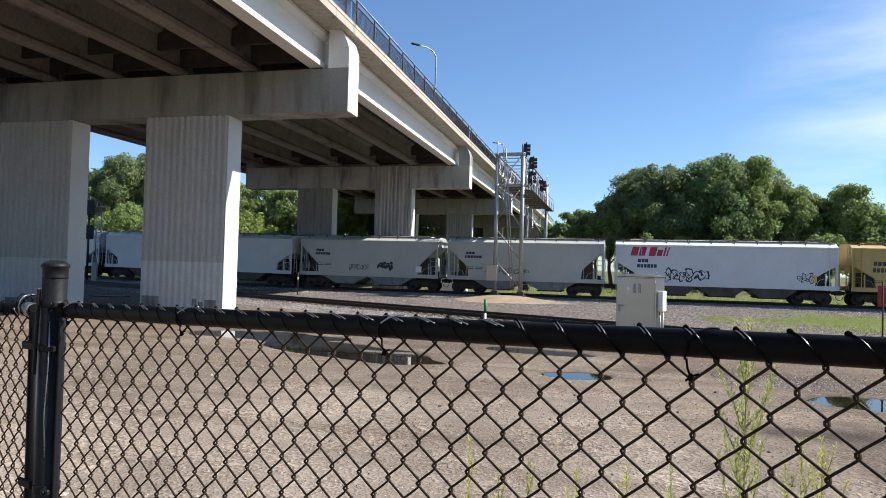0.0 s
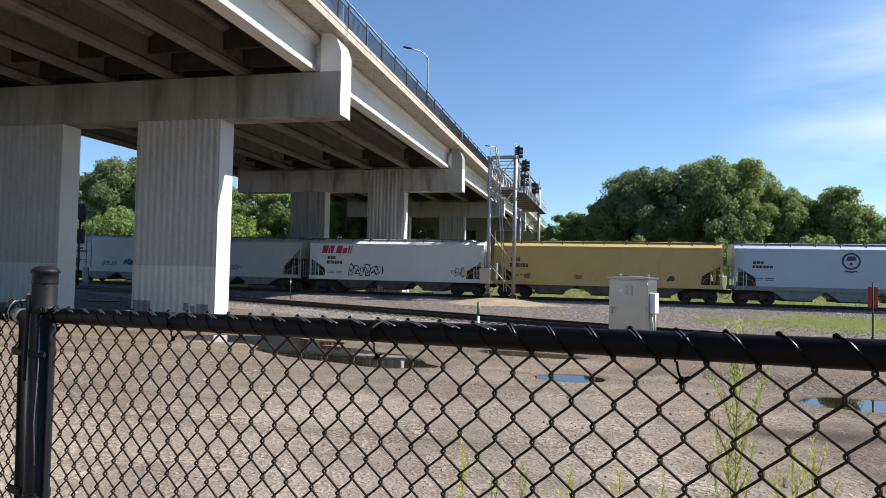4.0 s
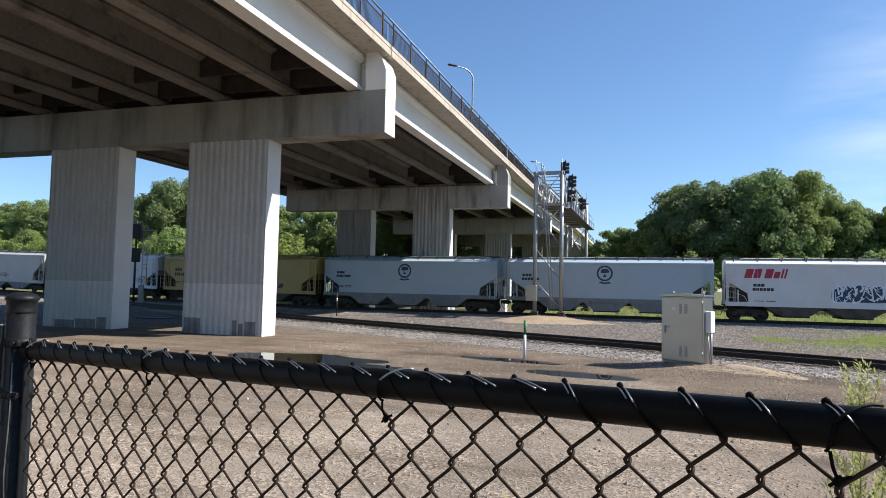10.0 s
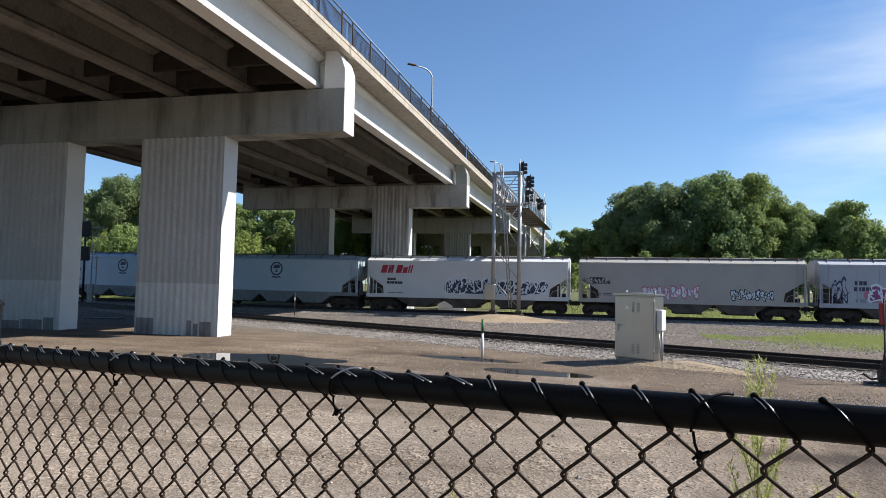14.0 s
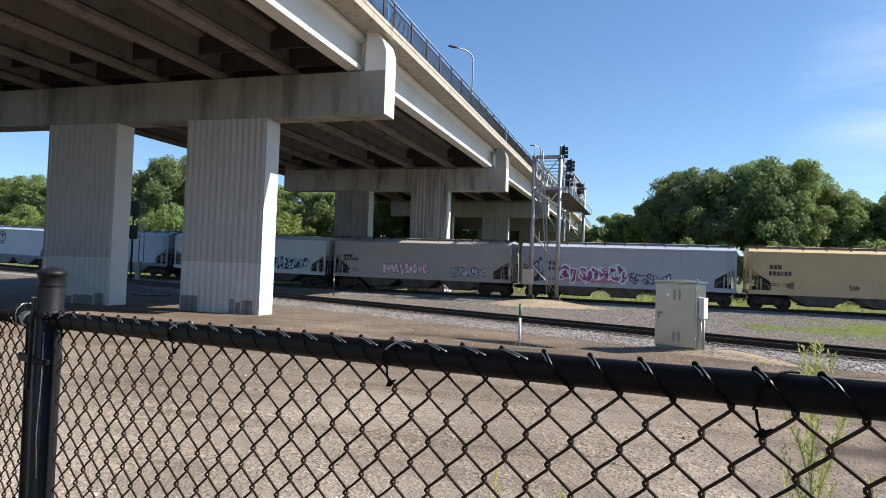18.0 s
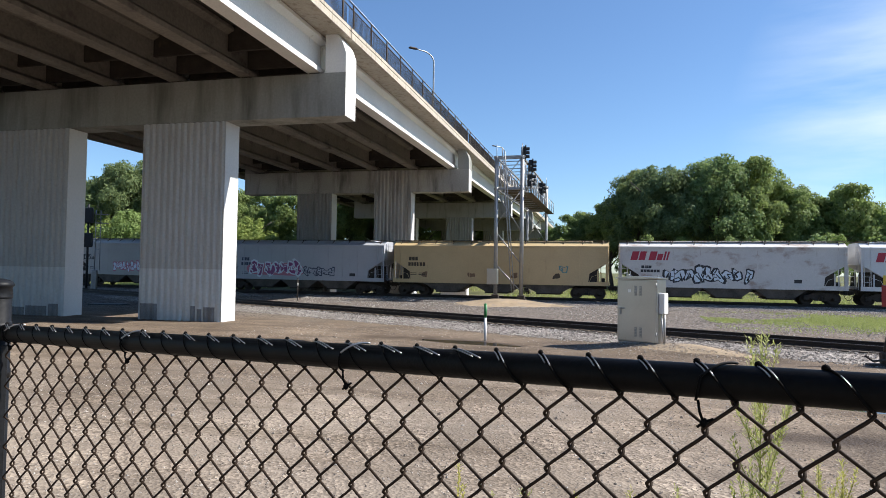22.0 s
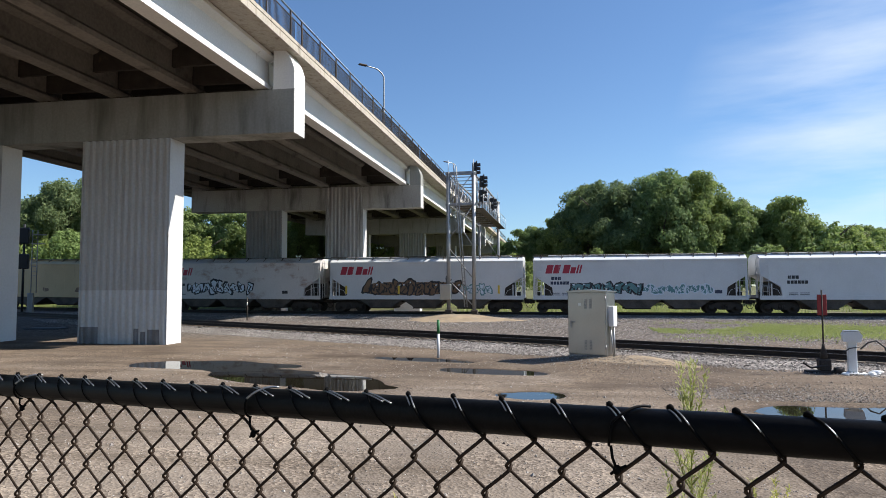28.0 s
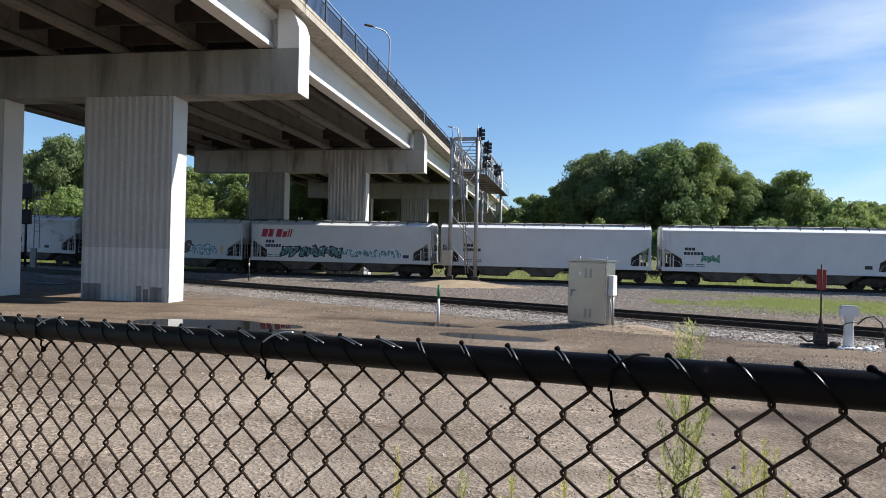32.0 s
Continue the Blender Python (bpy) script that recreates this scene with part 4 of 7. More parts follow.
def ladder_geo(high, wide=0.42, rungs=6):
    g = Geo()
    for x in (0, wide):
        g.box((x - 0.018, -0.018, 0), (x + 0.018, 0.018, high))
    for k in range(rungs):
        z = 0.15 + k * (high - 0.25) / (rungs - 1)
        g.tube([(0, 0, z), (wide, 0, z)], 0.012, 6)
    return g


def letter_blocks(car, x, z, sizes, high, mat, y, slant=0.18, name="lettering", label="", gap=0.32):
    """Plain slanted blocks in place of a name or number."""
    for w, h in sizes:
        if h:
            g = cached((name, w, h, high, mat), lambda: Geo().prism([(0, 0), (w, 0), (w + slant * h * high, h * high), (slant * h * high, h * high)], 0, -0.004))
            part(name, g, mat, car, label, m=pose(x, y, z))
        x += w + gap * high * 0.5


def blob(r, cx, cz, w, h, n=14, rough=0.22):
    ph = [r.uniform(0, 6.28) for _ in range(3)]
    pts = []
    for k in range(n):
        t = 2 * math.pi * k / n
        e = 1 + rough * math.sin(2 * t + ph[0]) + rough * 0.7 * math.sin(3 * t + ph[1]) + rough * 0.4 * math.sin(5 * t + ph[2])
        c, s = math.cos(t), math.sin(t)
        p = 0.62
        pts.append((cx + w / 2 * e * math.copysign(abs(c) ** p, c), cz + h / 2 * e * math.copysign(abs(s) ** p, s)))
    return pts


def graffiti(car, y, x, z, w, h, edge, fill, seed, letters=6, back=None):
    """Spray-painted lettering as plain shapes: a shadow, an outline and a fill for each rounded block."""
    r = random.Random(seed)
    if back:
        cloud = Geo().prism(blob(r, x + w / 2, z + h * 0.45, w * 1.03, h * 0.9, 40, 0.05), y, y - 0.002)
        part("graffiti_cloud", cloud, back, car, "faded spray-paint cloud")
    letters = int(letters * 1.5)
    step = w / letters
    for k in range(letters):
        cx, cz = x + step * (k + 0.5) + r.uniform(-0.12, 0.12) * step, z + h * r.uniform(0.40, 0.58)
        lw, lh = step * r.uniform(0.95, 1.35), h * r.uniform(0.7, 1.05)
        s = r.random()
        up = 0.0006 * (k % 3)
        letter = part("graffiti_shape", Geo().prism(blob(random.Random(s), cx, cz, lw, lh, 16, 0.3), y - 0.002, y - 0.004 - up), edge, car)
        part("fill", Geo().prism(blob(random.Random(s), cx, cz, lw * 0.7, lh * 0.78, 16, 0.3), y - 0.004, y - 0.0065 - up), fill, letter)
        cuts = Geo()
        for q in range(4):
            a, b = cx + lw * r.uniform(-0.3, 0.3), cz + lh * r.uniform(-0.3, 0.3)
            lean, half, thick = r.uniform(-0.9, 0.9), lh * r.uniform(0.14, 0.30), min(lw, lh) * r.uniform(0.05, 0.10)
            dx, dz = half * math.sin(lean), half * math.cos(lean)
            if q == 3:
                dx, dz = dz * 0.6, dx * 0.6
            nx, nz = thick * dz / half, -thick * dx / half
            cuts.prism([(a - dx - nx, b - dz - nz), (a - dx + nx, b - dz + nz), (a + dx + 0.5 * nx, b + dz + 0.5 * nz), (a + dx - 0.5 * nx, b + dz - 0.5 * nz)], y - 0.0065, y - 0.009 - 0.0005 * q)
        part("stroke", cuts, edge, letter)
        if r.random() < 0.6:
            spark = Geo().prism(blob(r, cx + lw * r.uniform(-0.25, 0.25), cz + lh * r.uniform(0.05, 0.35), lw * 0.22, lh * 0.10, 8, 0.2), y - 0.009, y - 0.0115)
            part("highlight", spark, "paleblue", letter)


def build_car(L, paint, label, bays=3, ribs=0, open_ends=False):
    """A covered hopper car. Its origin is at the middle of its left coupling, at rail height; x runs along the train."""
    car = thing("hopper_car", label, "rail car", group="cars of the freight train")
    e, w = 0.42, 1.52
    x0, x1 = e, L - e
    lo = 1.32
    run = 1.9 if L > 14 else 1.5
    eave, ridge = 4.05, 4.42
    if open_ends:
        brk, knee, deep = 3.62, 2.05, 1.65
    else:
        brk, knee, deep = 2.86, 1.96, 1.40
    side = [(x0 + deep, knee), (x0 + deep + 0.08, lo), (x1 - deep - 0.08, lo), (x1 - deep, knee), (x1, brk), (x1, eave), (x0, eave), (x0, brk)]
    part("body", Geo().prism(side, -w, w), paint, car)
    arch = [(-w - 0.02, eave + 0.002), (w + 0.02, eave + 0.002), (w - 0.05, eave + 0.05), (0.90, ridge - 0.02), (0.45, ridge), (-0.45, ridge), (-0.90, ridge - 0.02), (-w + 0.05, eave + 0.05)]
    part("roof", Geo().prism(arch, x0 - 0.01, x1 + 0.01, axis=0), paint, car)
    eaves = Geo()
    for s in (-1, 1):
        eaves.box((x0, s * (w + 0.03) - 0.028, eave - 0.10), (x1, s * (w + 0.03) + 0.028, eave + 0.03), 0.008)
    part("eave_rail", eaves, paint, car)
    for s in (-1, 1):
        board = Geo().box((x0 - 0.1, s * 0.85 - 0.17, ridge + 0.085), (x1 + 0.1, s * 0.85 + 0.17, ridge + 0.115), 0.006)
        part("running_board", board, "railing", car, "dark steel walkway grating along the roof edge")
    n = max(6, int(L / 1.5))
    for k in range(n):
        x = x0 + 0.5 + k * (x1 - x0 - 1.0) / (n - 1)
        g = cached("board_bracket", lambda: Geo().box((-0.03, -0.03, -0.02), (0.03, 0.03, 0.075)).tube([(0, -0.43, -0.29), (0.16, -0.13, 0.08)], 0.028, 5).tube([(0, 0.43, -0.29), (0.16, 0.13, 0.08)], 0.028, 5))
        for s in (-1, 1):
            part("board_bracket", g, "railing", car, m=pose(x, s * 0.85, ridge + 0.01))
    hatch = cached(("roof_hatch", round(L), paint), lambda: Geo().prism([(-0.38, 0), (0.38, 0), (0.36, 0.06), (0.2, 0.10), (-0.2, 0.10), (-0.36, 0.06)], 0, (x1 - x0) * 0.86, axis=0))
    for s in (-1, 1):
        part("roof_hatch", hatch, paint, car, m=pose(x0 + 0.07 * (x1 - x0), s * 0.40, ridge - 0.015))
    for s in (-1, 1):
        sill = Geo().prism([(s * w, 1.04), (s * (w + 0.035), 1.04), (s * (w + 0.035), 1.34), (s * w, 1.34)], x0 - 0.05, x1 + 0.05, axis=0)
        part("side_sill", sill, "dusty_shaded_blue" if paint == "bluewhite" else paint, car)
    for k in range(ribs):
        x = x0 + 2.4 + k * (x1 - x0 - 4.8) / (ribs - 1)
        g = cached(("side_rib", paint), lambda: Geo().box((-0.05, -w - 0.035, 1.34), (0.05, -w + 0.002, eave - 0.1), 0.008))
        part("side_rib", g, paint, car, m=pose(x, 0, 0))
    for k in range(0 if ribs else 7):
        x = x0 + (k + 1) * (x1 - x0) / 8
        g = cached(("panel_seam", paint), lambda: Geo().box((-0.022, -w - 0.006, 1.36), (0.022, -w + 0.002, eave - 0.1), 0.003))
        part("panel_seam", g, paint, car, m=pose(x, 0, 0))
    centre = Geo().box((0.55, -0.33, 0.78), (L - 0.55, 0.33, 1.16), 0.02)
    part("centre_sill", centre, "under", car)
    for xa, s in ((x0, 1), (x1, -1)):
        part("end_platform", Geo().box((min(xa - s * 0.08, xa + s * 1.75), -w, 1.05), (max(xa - s * 0.08, xa + s * 1.75), w, 1.13), 0.01), "under", car)
        for q in (-1, 1):
            part("corner_post", cached(("corner_post", paint), lambda: Geo().box((-0.055, -0.055, 1.1), (0.055, 0.055, brk + 0.05), 0.01)), M[paint], car, m=pose(xa + s * 0.055, q * (w - 0.06), 0))
            part("end_post", cached(("end_post", paint), lambda: Geo().box((-0.04, -0.04, 1.12), (0.04, 0.04, 2.2), 0.008)), M[paint], car, m=pose(xa + s * 0.79, q * (w - 0.06), 0))
        inner = 0.55 * deep
        # added dark block, stands for the shaded inside of the end notch
        web = [(xa + s * inner, 1.14), (xa + s * (deep + 0.3), 1.14), (xa + s * (deep + 0.3), 1.4), (xa + s * deep, knee - 0.01), (xa + s * inner, brk - (brk - knee) * 0.55 - 0.01)]
        part("end_web", Geo().prism(web if s > 0 else web[::-1], -1.3, 1.3), "under", car, "dark filler for the shade under the sloping end sheet")
        part("end_rack", Geo().box((min(xa + s * 0.25, xa + s * 0.55), -0.9, 1.132), (max(xa + s * 0.25, xa + s * 0.55), 0.2, 1.62), 0.04), "under", car)
        for q in (-1, 1):
            part("ladder", cached(("ladder", paint), lambda: ladder_geo(3.0, 0.42, 8)), paint, car, m=pose(xa + (0.16 if s > 0 else -0.58), q * (w + 0.05), 1.1))
        part("end_ladder", cached(("end_ladder", paint), lambda: ladder_geo(3.1, 0.42, 8)), paint, car, m=pose(xa - s * 0.06, -1.1, 1.1, 0, 0, 90))
        part("hand_rail", Geo().tube([(xa + s * 0.5, -w + 0.02, 1.15), (xa + s * 0.5, -w + 0.02, 2.0), (xa + s * 1.2, -w + 0.02, 1.75), (xa + s * 1.5, -w + 0.02, 1.15)], 0.016, 6), paint, car)
        part("coupler", Geo().box((min(xa - s * 0.44, xa), -0.12, 0.72), (max(xa - s * 0.44, xa), 0.12, 0.98), 0.03).box((min(xa - s * 0.415, xa - s * 0.2), -0.19, 0.68), (max(xa - s * 0.415, xa - s * 0.2), 0.19, 1.02), 0.05), "under", car)
        hose = [(xa - s * 0.1 - s * 0.33 * k / 6, -0.3, 0.75 - 0.42 * math.sin(math.pi * min(1, k / 6 * 0.62)) ) for k in range(7)]
        part("air_hose", Geo().tube(hose, 0.022, 6), "under", car)
    brake = Geo().lathe([(0.25, -0.012), (0.27, 0), (0.25, 0.012), (0.23, 0)], 18)
    part("brake_wheel", brake, "under", car, m=pose(x1 + 0.1, 0.5, 2.4, 0, 90, 0))
    part("brake_cylinder", Geo().tube([(x1 - 1.9, -0.7, 1.3), (x1 - 1.3, -0.7, 1.3)], 0.16, 12), "under", car)
    span_x = (x1 - x0 - 2 * run - 1.2) / bays
    for k in range(bays):
        a = x0 + run + 0.6 + k * span_x
        c = a + span_x / 2
        g = Geo().prism([(a + 0.02, lo + 0.02), (a + 0.05, 1.0), (c - 0.85, 0.40), (c + 0.85, 0.40), (a + span_x - 0.05, 1.0), (a + span_x - 0.02, lo + 0.02)], -1.42, 1.42)
        # hopper colour carries underbody shade as well as dust
        part("hopper", g, "dusty_shaded_blue" if paint in ("bluewhite", "grey") else "undergrey", car)
        part("hopper_gate", Geo().box((c - 0.95, -1.35, 0.30), (c + 0.95, 1.35, 0.41), 0.02), "under", car)
        part("gate_shaft", Geo().tube([(c + 0.3, -1.62, 0.5), (c + 0.3, 1.62, 0.5)], 0.035, 6), "under", car)
    wheel = cached("wheelset", wheelset_geo)
    frame_mesh = cached("side_frame", side_frame_geo)
    sets = []
    for xt in (1.95, L - 1.95):
        truck = part("truck", cached("truck_bolster", lambda: Geo().box((-0.2, -1.1, 0.42), (0.2, 1.1, 0.70), 0.04).box((-0.16, -0.3, 0.7), (0.16, 0.3, 0.86), 0.02)), "under", car, m=pose(xt, 0, 0))
        for q in (-1, 1):
            part("side_frame", frame_mesh, "under", truck, m=pose(0, q * 1.0, 0, 0, 0, 0 if q < 0 else 180))
        for dx in (-0.89, 0.89):
            sets.append(part("wheelset", wheel, "under", truck, m=pose(dx, 0, 0.43, 90, 0, 0)))
    return car, sets


def numbers(car, x, z, mat="ink", rows=2, high=0.27):
    """Reporting marks as plain bars."""
    y = -1.522
    letter_blocks(car, x, z, [(0.22, 1)] * 3, high, mat, y, 0, "mark_bar")
    if rows > 1:
        letter_blocks(car, x - 0.05, z - high * 1.5, [(0.2, 1)] * 6, high, mat, y, 0, "number_bar")
    for k in range(4):
        g = cached(("data_bar", mat), lambda: Geo().box((0, -0.004, 0), (0.62, 0, 0.05)))
        part("data_bar", g, mat, car, m=pose(x + 0.05 + (k % 2) * 0.75, y, z - 1.05 - 0.13 * (k // 2)))


def red_name(car, x, z):
    """The railway's name as plain slanted red blocks."""
    letter_blocks(car, x, z, [(0.50, 1), (0.46, 1), (0.10, 0), (0.50, 1), (0.38, 0.72), (0.13, 1.0), (0.13, 1.0)], 0.66, "red", -1.522, 0.26, "name_block", "dark red slanted lettering block", 0.24)


def round_mark(car, x, z):
    """A round emblem: a ring with a plain shield and a ribbon."""
    g, n = Geo(), 32
    v, f = [], []
    for r in (0.60, 0.47):
        for y in (-1.522, -1.528):
            v += [(x + r * math.cos(2 * math.pi * k / n), y, z + r * math.sin(2 * math.pi * k / n)) for k in range(n)]
    for k in range(n):
        j = (k + 1) % n
        f += [(n + k, n + j, 3 * n + j, 3 * n + k), (k, n + k, n + j, j), (2 * n + k, 2 * n + j, 3 * n + j, 3 * n + k)]
    g.add(v, f)
    g.prism([(x - 0.32, z + 0.05), (x - 0.1, z + 0.02), (x + 0.3, z + 0.06), (x + 0.34, z + 0.22), (x + 0.18, z + 0.36), (x - 0.22, z + 0.34)], -1.522, -1.5275)
    g.prism([(x - 0.14, z - 0.28), (x + 0.14, z - 0.28), (x, z - 0.02)], -1.522, -1.5275)
    g.prism([(x - 0.46, z - 0.78), (x - 0.34, z - 0.62), (x, z - 0.70), (x + 0.34, z - 0.62), (x + 0.46, z - 0.78), (x + 0.3, z - 0.76), (x, z - 0.82), (x - 0.3, z - 0.76)], -1.5285, -1.531)
    part("round_emblem", g, "navy", car, "dark round emblem with a ribbon")


# left end at the start, length, paint, label, bays, ribs
CARS = [
    ("z", -64.2, 16.8, "white", "white covered hopper car of the freight train", 3, 0),
    ("a", -47.4, 20.9, "white", "long plain white covered hopper car", 4, 0),
    ("c", -26.5, 13.2, "grey", "short light grey covered hopper car with small tags", 2, 0),
    ("d", -13.3, 13.2, "grey", "short light grey covered hopper car with scribbles", 2, 0),
    ("e", -0.1, 16.0, "white", "white covered hopper car with red lettering and a black tag", 3, 0),
    ("f", 15.9, 17.8, "yellow", "ochre yellow covered hopper car with grimy sides", 3, 0),
    ("g", 33.7, 16.4, "bluewhite", "pale blue covered hopper car with a round emblem", 3, 0),
    ("h", 50.1, 16.1, "bluewhite", "pale blue covered hopper car with a round emblem", 3, 0),
    ("i", 66.2, 17.4, "white", "white hopper car with red lettering and blue graffiti", 3, 0),
    ("j", 83.6, 16.6, "greybrown", "taupe covered hopper car with pink and black graffiti", 3, 0),
    ("k", 100.2, 16.5, "lilac", "lilac-grey ribbed hopper car with purple graffiti", 3, 9),
    ("l", 116.7, 18.1, "tan", "tan covered hopper car with brown lettering", 3, 0),
    ("m", 134.8, 16.2, "rustywhite", "rust-streaked white hopper car with outlined graffiti", 3, 0),
    ("n", 151.0, 16.7, "white", "white hopper car with red lettering and brown graffiti", 3, 0),
    ("o", 167.7, 16.4, "white", "white hopper car with red lettering and teal graffiti", 3, 0),
    ("p", 184.1, 17.0, "white", "plain white covered hopper car with small marks", 3, 0),
    ("q", 201.1, 17.0, "white", "white covered hopper car with a small green tag", 3, 0),
    ("r", 218.1, 17.0, "white", "plain white covered hopper car at the end of view", 3, 0),
]
TRAIN = []


def build_train():
    Y = -1.522
    for key, x, L, paint, label, bays, ribs in CARS:
        car, sets = build_car(L, paint, label, bays, ribs, key in "cd")
        TRAIN.append((car, x, L, sets))
        if key in "cd":
            numbers(car, 1.9, 3.1, "ink", 2, 0.2)
            graffiti(car, Y, 5.0, 1.62, 1.7, 0.42, "ink", "grey", 31 if key == "c" else 32, 5)
            if key == "c":
                graffiti(car, Y, 7.6, 1.7, 1.3, 0.6, "ink", "ink", 33, 3)
                part("paper_patch", Geo().box((10.9, Y - 0.004, 1.5), (11.4, Y, 2.0)), "whitebox", car, "pale square patch")
            else:
                graffiti(car, Y, 3.6, 1.7, 3.4, 0.34, "brownink", "grey", 34, 8)
        elif key == "e":
            red_name(car, 1.5, 3.25)
            numbers(car, 2.05, 2.75, "navy", 2, 0.26)
            graffiti(car, Y, 4.0, 1.42, 3.0, 0.86, "ink", "white", 41, 4)
            graffiti(car, Y, 13.0, 1.6, 1.0, 0.6, "navy", "white", 42, 3)
            part("yellow_mark", Geo().box((14.0, Y - 0.004, 1.55), (14.22, Y, 2.1)), "gold", car)
        elif key in "fl":
            numbers(car, 1.75, 2.85, "brownink", 2, 0.30)
            if key == "l":
                graffiti(car, Y, 14.1, 1.9, 0.55, 0.75, "teal", "tan", 45, 1)
            for dx in (3.1, 7.0, 10.5, 13.8):
                part("grime_patch", Geo().prism(blob(random.Random(dx), dx, 1.72, 0.55, 0.38, 14, 0.2), Y, Y - 0.002), "brownink" if dx > 13 else "bronze", car)
        elif key in "gh":
            round_mark(car, 8.0, 3.25)
            numbers(car, 1.65, 2.95, "ink", 2, 0.2)
        elif key == "i":
            red_name(car, 1.6, 3.05)
            numbers(car, 2.2, 2.45, "ink", 2, 0.2)
            graffiti(car, Y, 7.2, 1.42, 3.5, 1.3, "paleblue", "navy", 51, 4, "navy")
            graffiti(car, Y, 10.8, 1.45, 4.5, 1.15, "paleblue", "navy", 52, 5, "navy")
        elif key == "j":
            numbers(car, 1.4, 2.75, "ink", 2, 0.2)
            graffiti(car, Y, 0.7, 2.45, 1.9, 0.45, "ink", "greybrown", 61, 5)
            graffiti(car, Y, 5.0, 1.45, 4.0, 0.95, "pink", "paleblue", 62, 7)
            graffiti(car, Y, 11.2, 1.45, 2.9, 0.75, "ink", "paleblue", 63, 6)
        elif key == "k":
            numbers(car, 2.6, 2.65, "navy", 2, 0.28)
            graffiti(car, Y - 0.034, 3.4, 1.36, 5.2, 1.25, "paleblue", "purple", 71, 5, "pink")
            graffiti(car, Y - 0.034, 8.7, 1.42, 3.0, 0.8, "navy", "lilac", 72, 5)
            graffiti(car, Y - 0.034, 1.2, 1.6, 0.9, 1.5, "navy", "lilac", 73, 2)
            part("data_panel", Geo().box((13.0, Y - 0.006, 1.45), (13.5, Y, 1.7)), "ink", car)
        elif key == "m":
            red_name(car, 1.2, 3.05)
            numbers(car, 2.0, 2.45, "ink", 2, 0.2)
            graffiti(car, Y, 3.7, 1.42, 6.0, 1.1, "ink", "paleblue", 81, 6)
            part("data_panel", Geo().box((12.4, Y - 0.006, 1.5), (12.9, Y, 1.75)), "ink", car)
        elif key == "n":
            red_name(car, 1.3, 3.05)
            graffiti(car, Y, 3.4, 1.38, 8.0, 1.2, "ink", "bronze", 91, 9, "bronze")
            graffiti(car, Y, 11.3, 1.45, 2.4, 0.8, "teal", "paleblue", 92, 4)
            for dx in (1.75, 6.2, 14.3):
                part("yellow_mark", Geo().box((dx, Y - 0.0115, 1.5), (dx + 0.16, Y, 2.15)), "gold", car)
        elif key == "o":
            red_name(car, 1.3, 3.05)
            numbers(car, 1.75, 2.55, "navy", 2, 0.24)
            graffiti(car, Y, 3.2, 1.4, 5.3, 1.05, "ink", "teal", 95, 5)
            graffiti(car, Y, 8.6, 1.45, 5.0, 0.75, "paleblue", "teal", 96, 7)
            part("data_panel", Geo().box((13.7, Y - 0.006, 1.5), (14.2, Y, 1.75)), "navy", car)
        elif key in "pr":
            numbers(car, 2.3, 2.55, "ink", 2, 0.24)
        elif key == "q":
            numbers(car, 2.0, 2.6, "ink", 2, 0.22)
            graffiti(car, Y, 3.2, 1.75, 1.3, 0.5, "green", "teal", 97, 4)
            part("data_panel", Geo().box((14.2, Y - 0.006, 1.5), (14.7, Y, 1.75)), "ink", car)


# ---- the fence in front ----
PITCH, ROW = 0.072, 0.0395
RAIL_Z = 2.400


def zigzag(rows, first, r=0.0024):
    """One wire of the mesh, a flattened spiral that hooks its neighbours left and right in turn; s along x, the lot side along y."""
    pts = []
    for k in range(rows):
        d = first if k % 2 == 0 else -first
        s, z, a = d * (PITCH / 4 + 0.0010), -k * ROW, 0.0050
        y0, y1 = (a, -a) if d > 0 else (-a, a)
        pts += [(s - d * 0.0088, y0, z + 0.0118), (s - d * 0.0018, y0, z + 0.0060), (s + d * 0.0016, 0.5 * y0, z + 0.0024), (s + d * 0.0016, 0.5 * y1, z - 0.0024), (s - d * 0.0018, y1, z - 0.0060), (s - d * 0.0088, y1, z - 0.0118)]
    return Geo().tube(pts, r, 6)


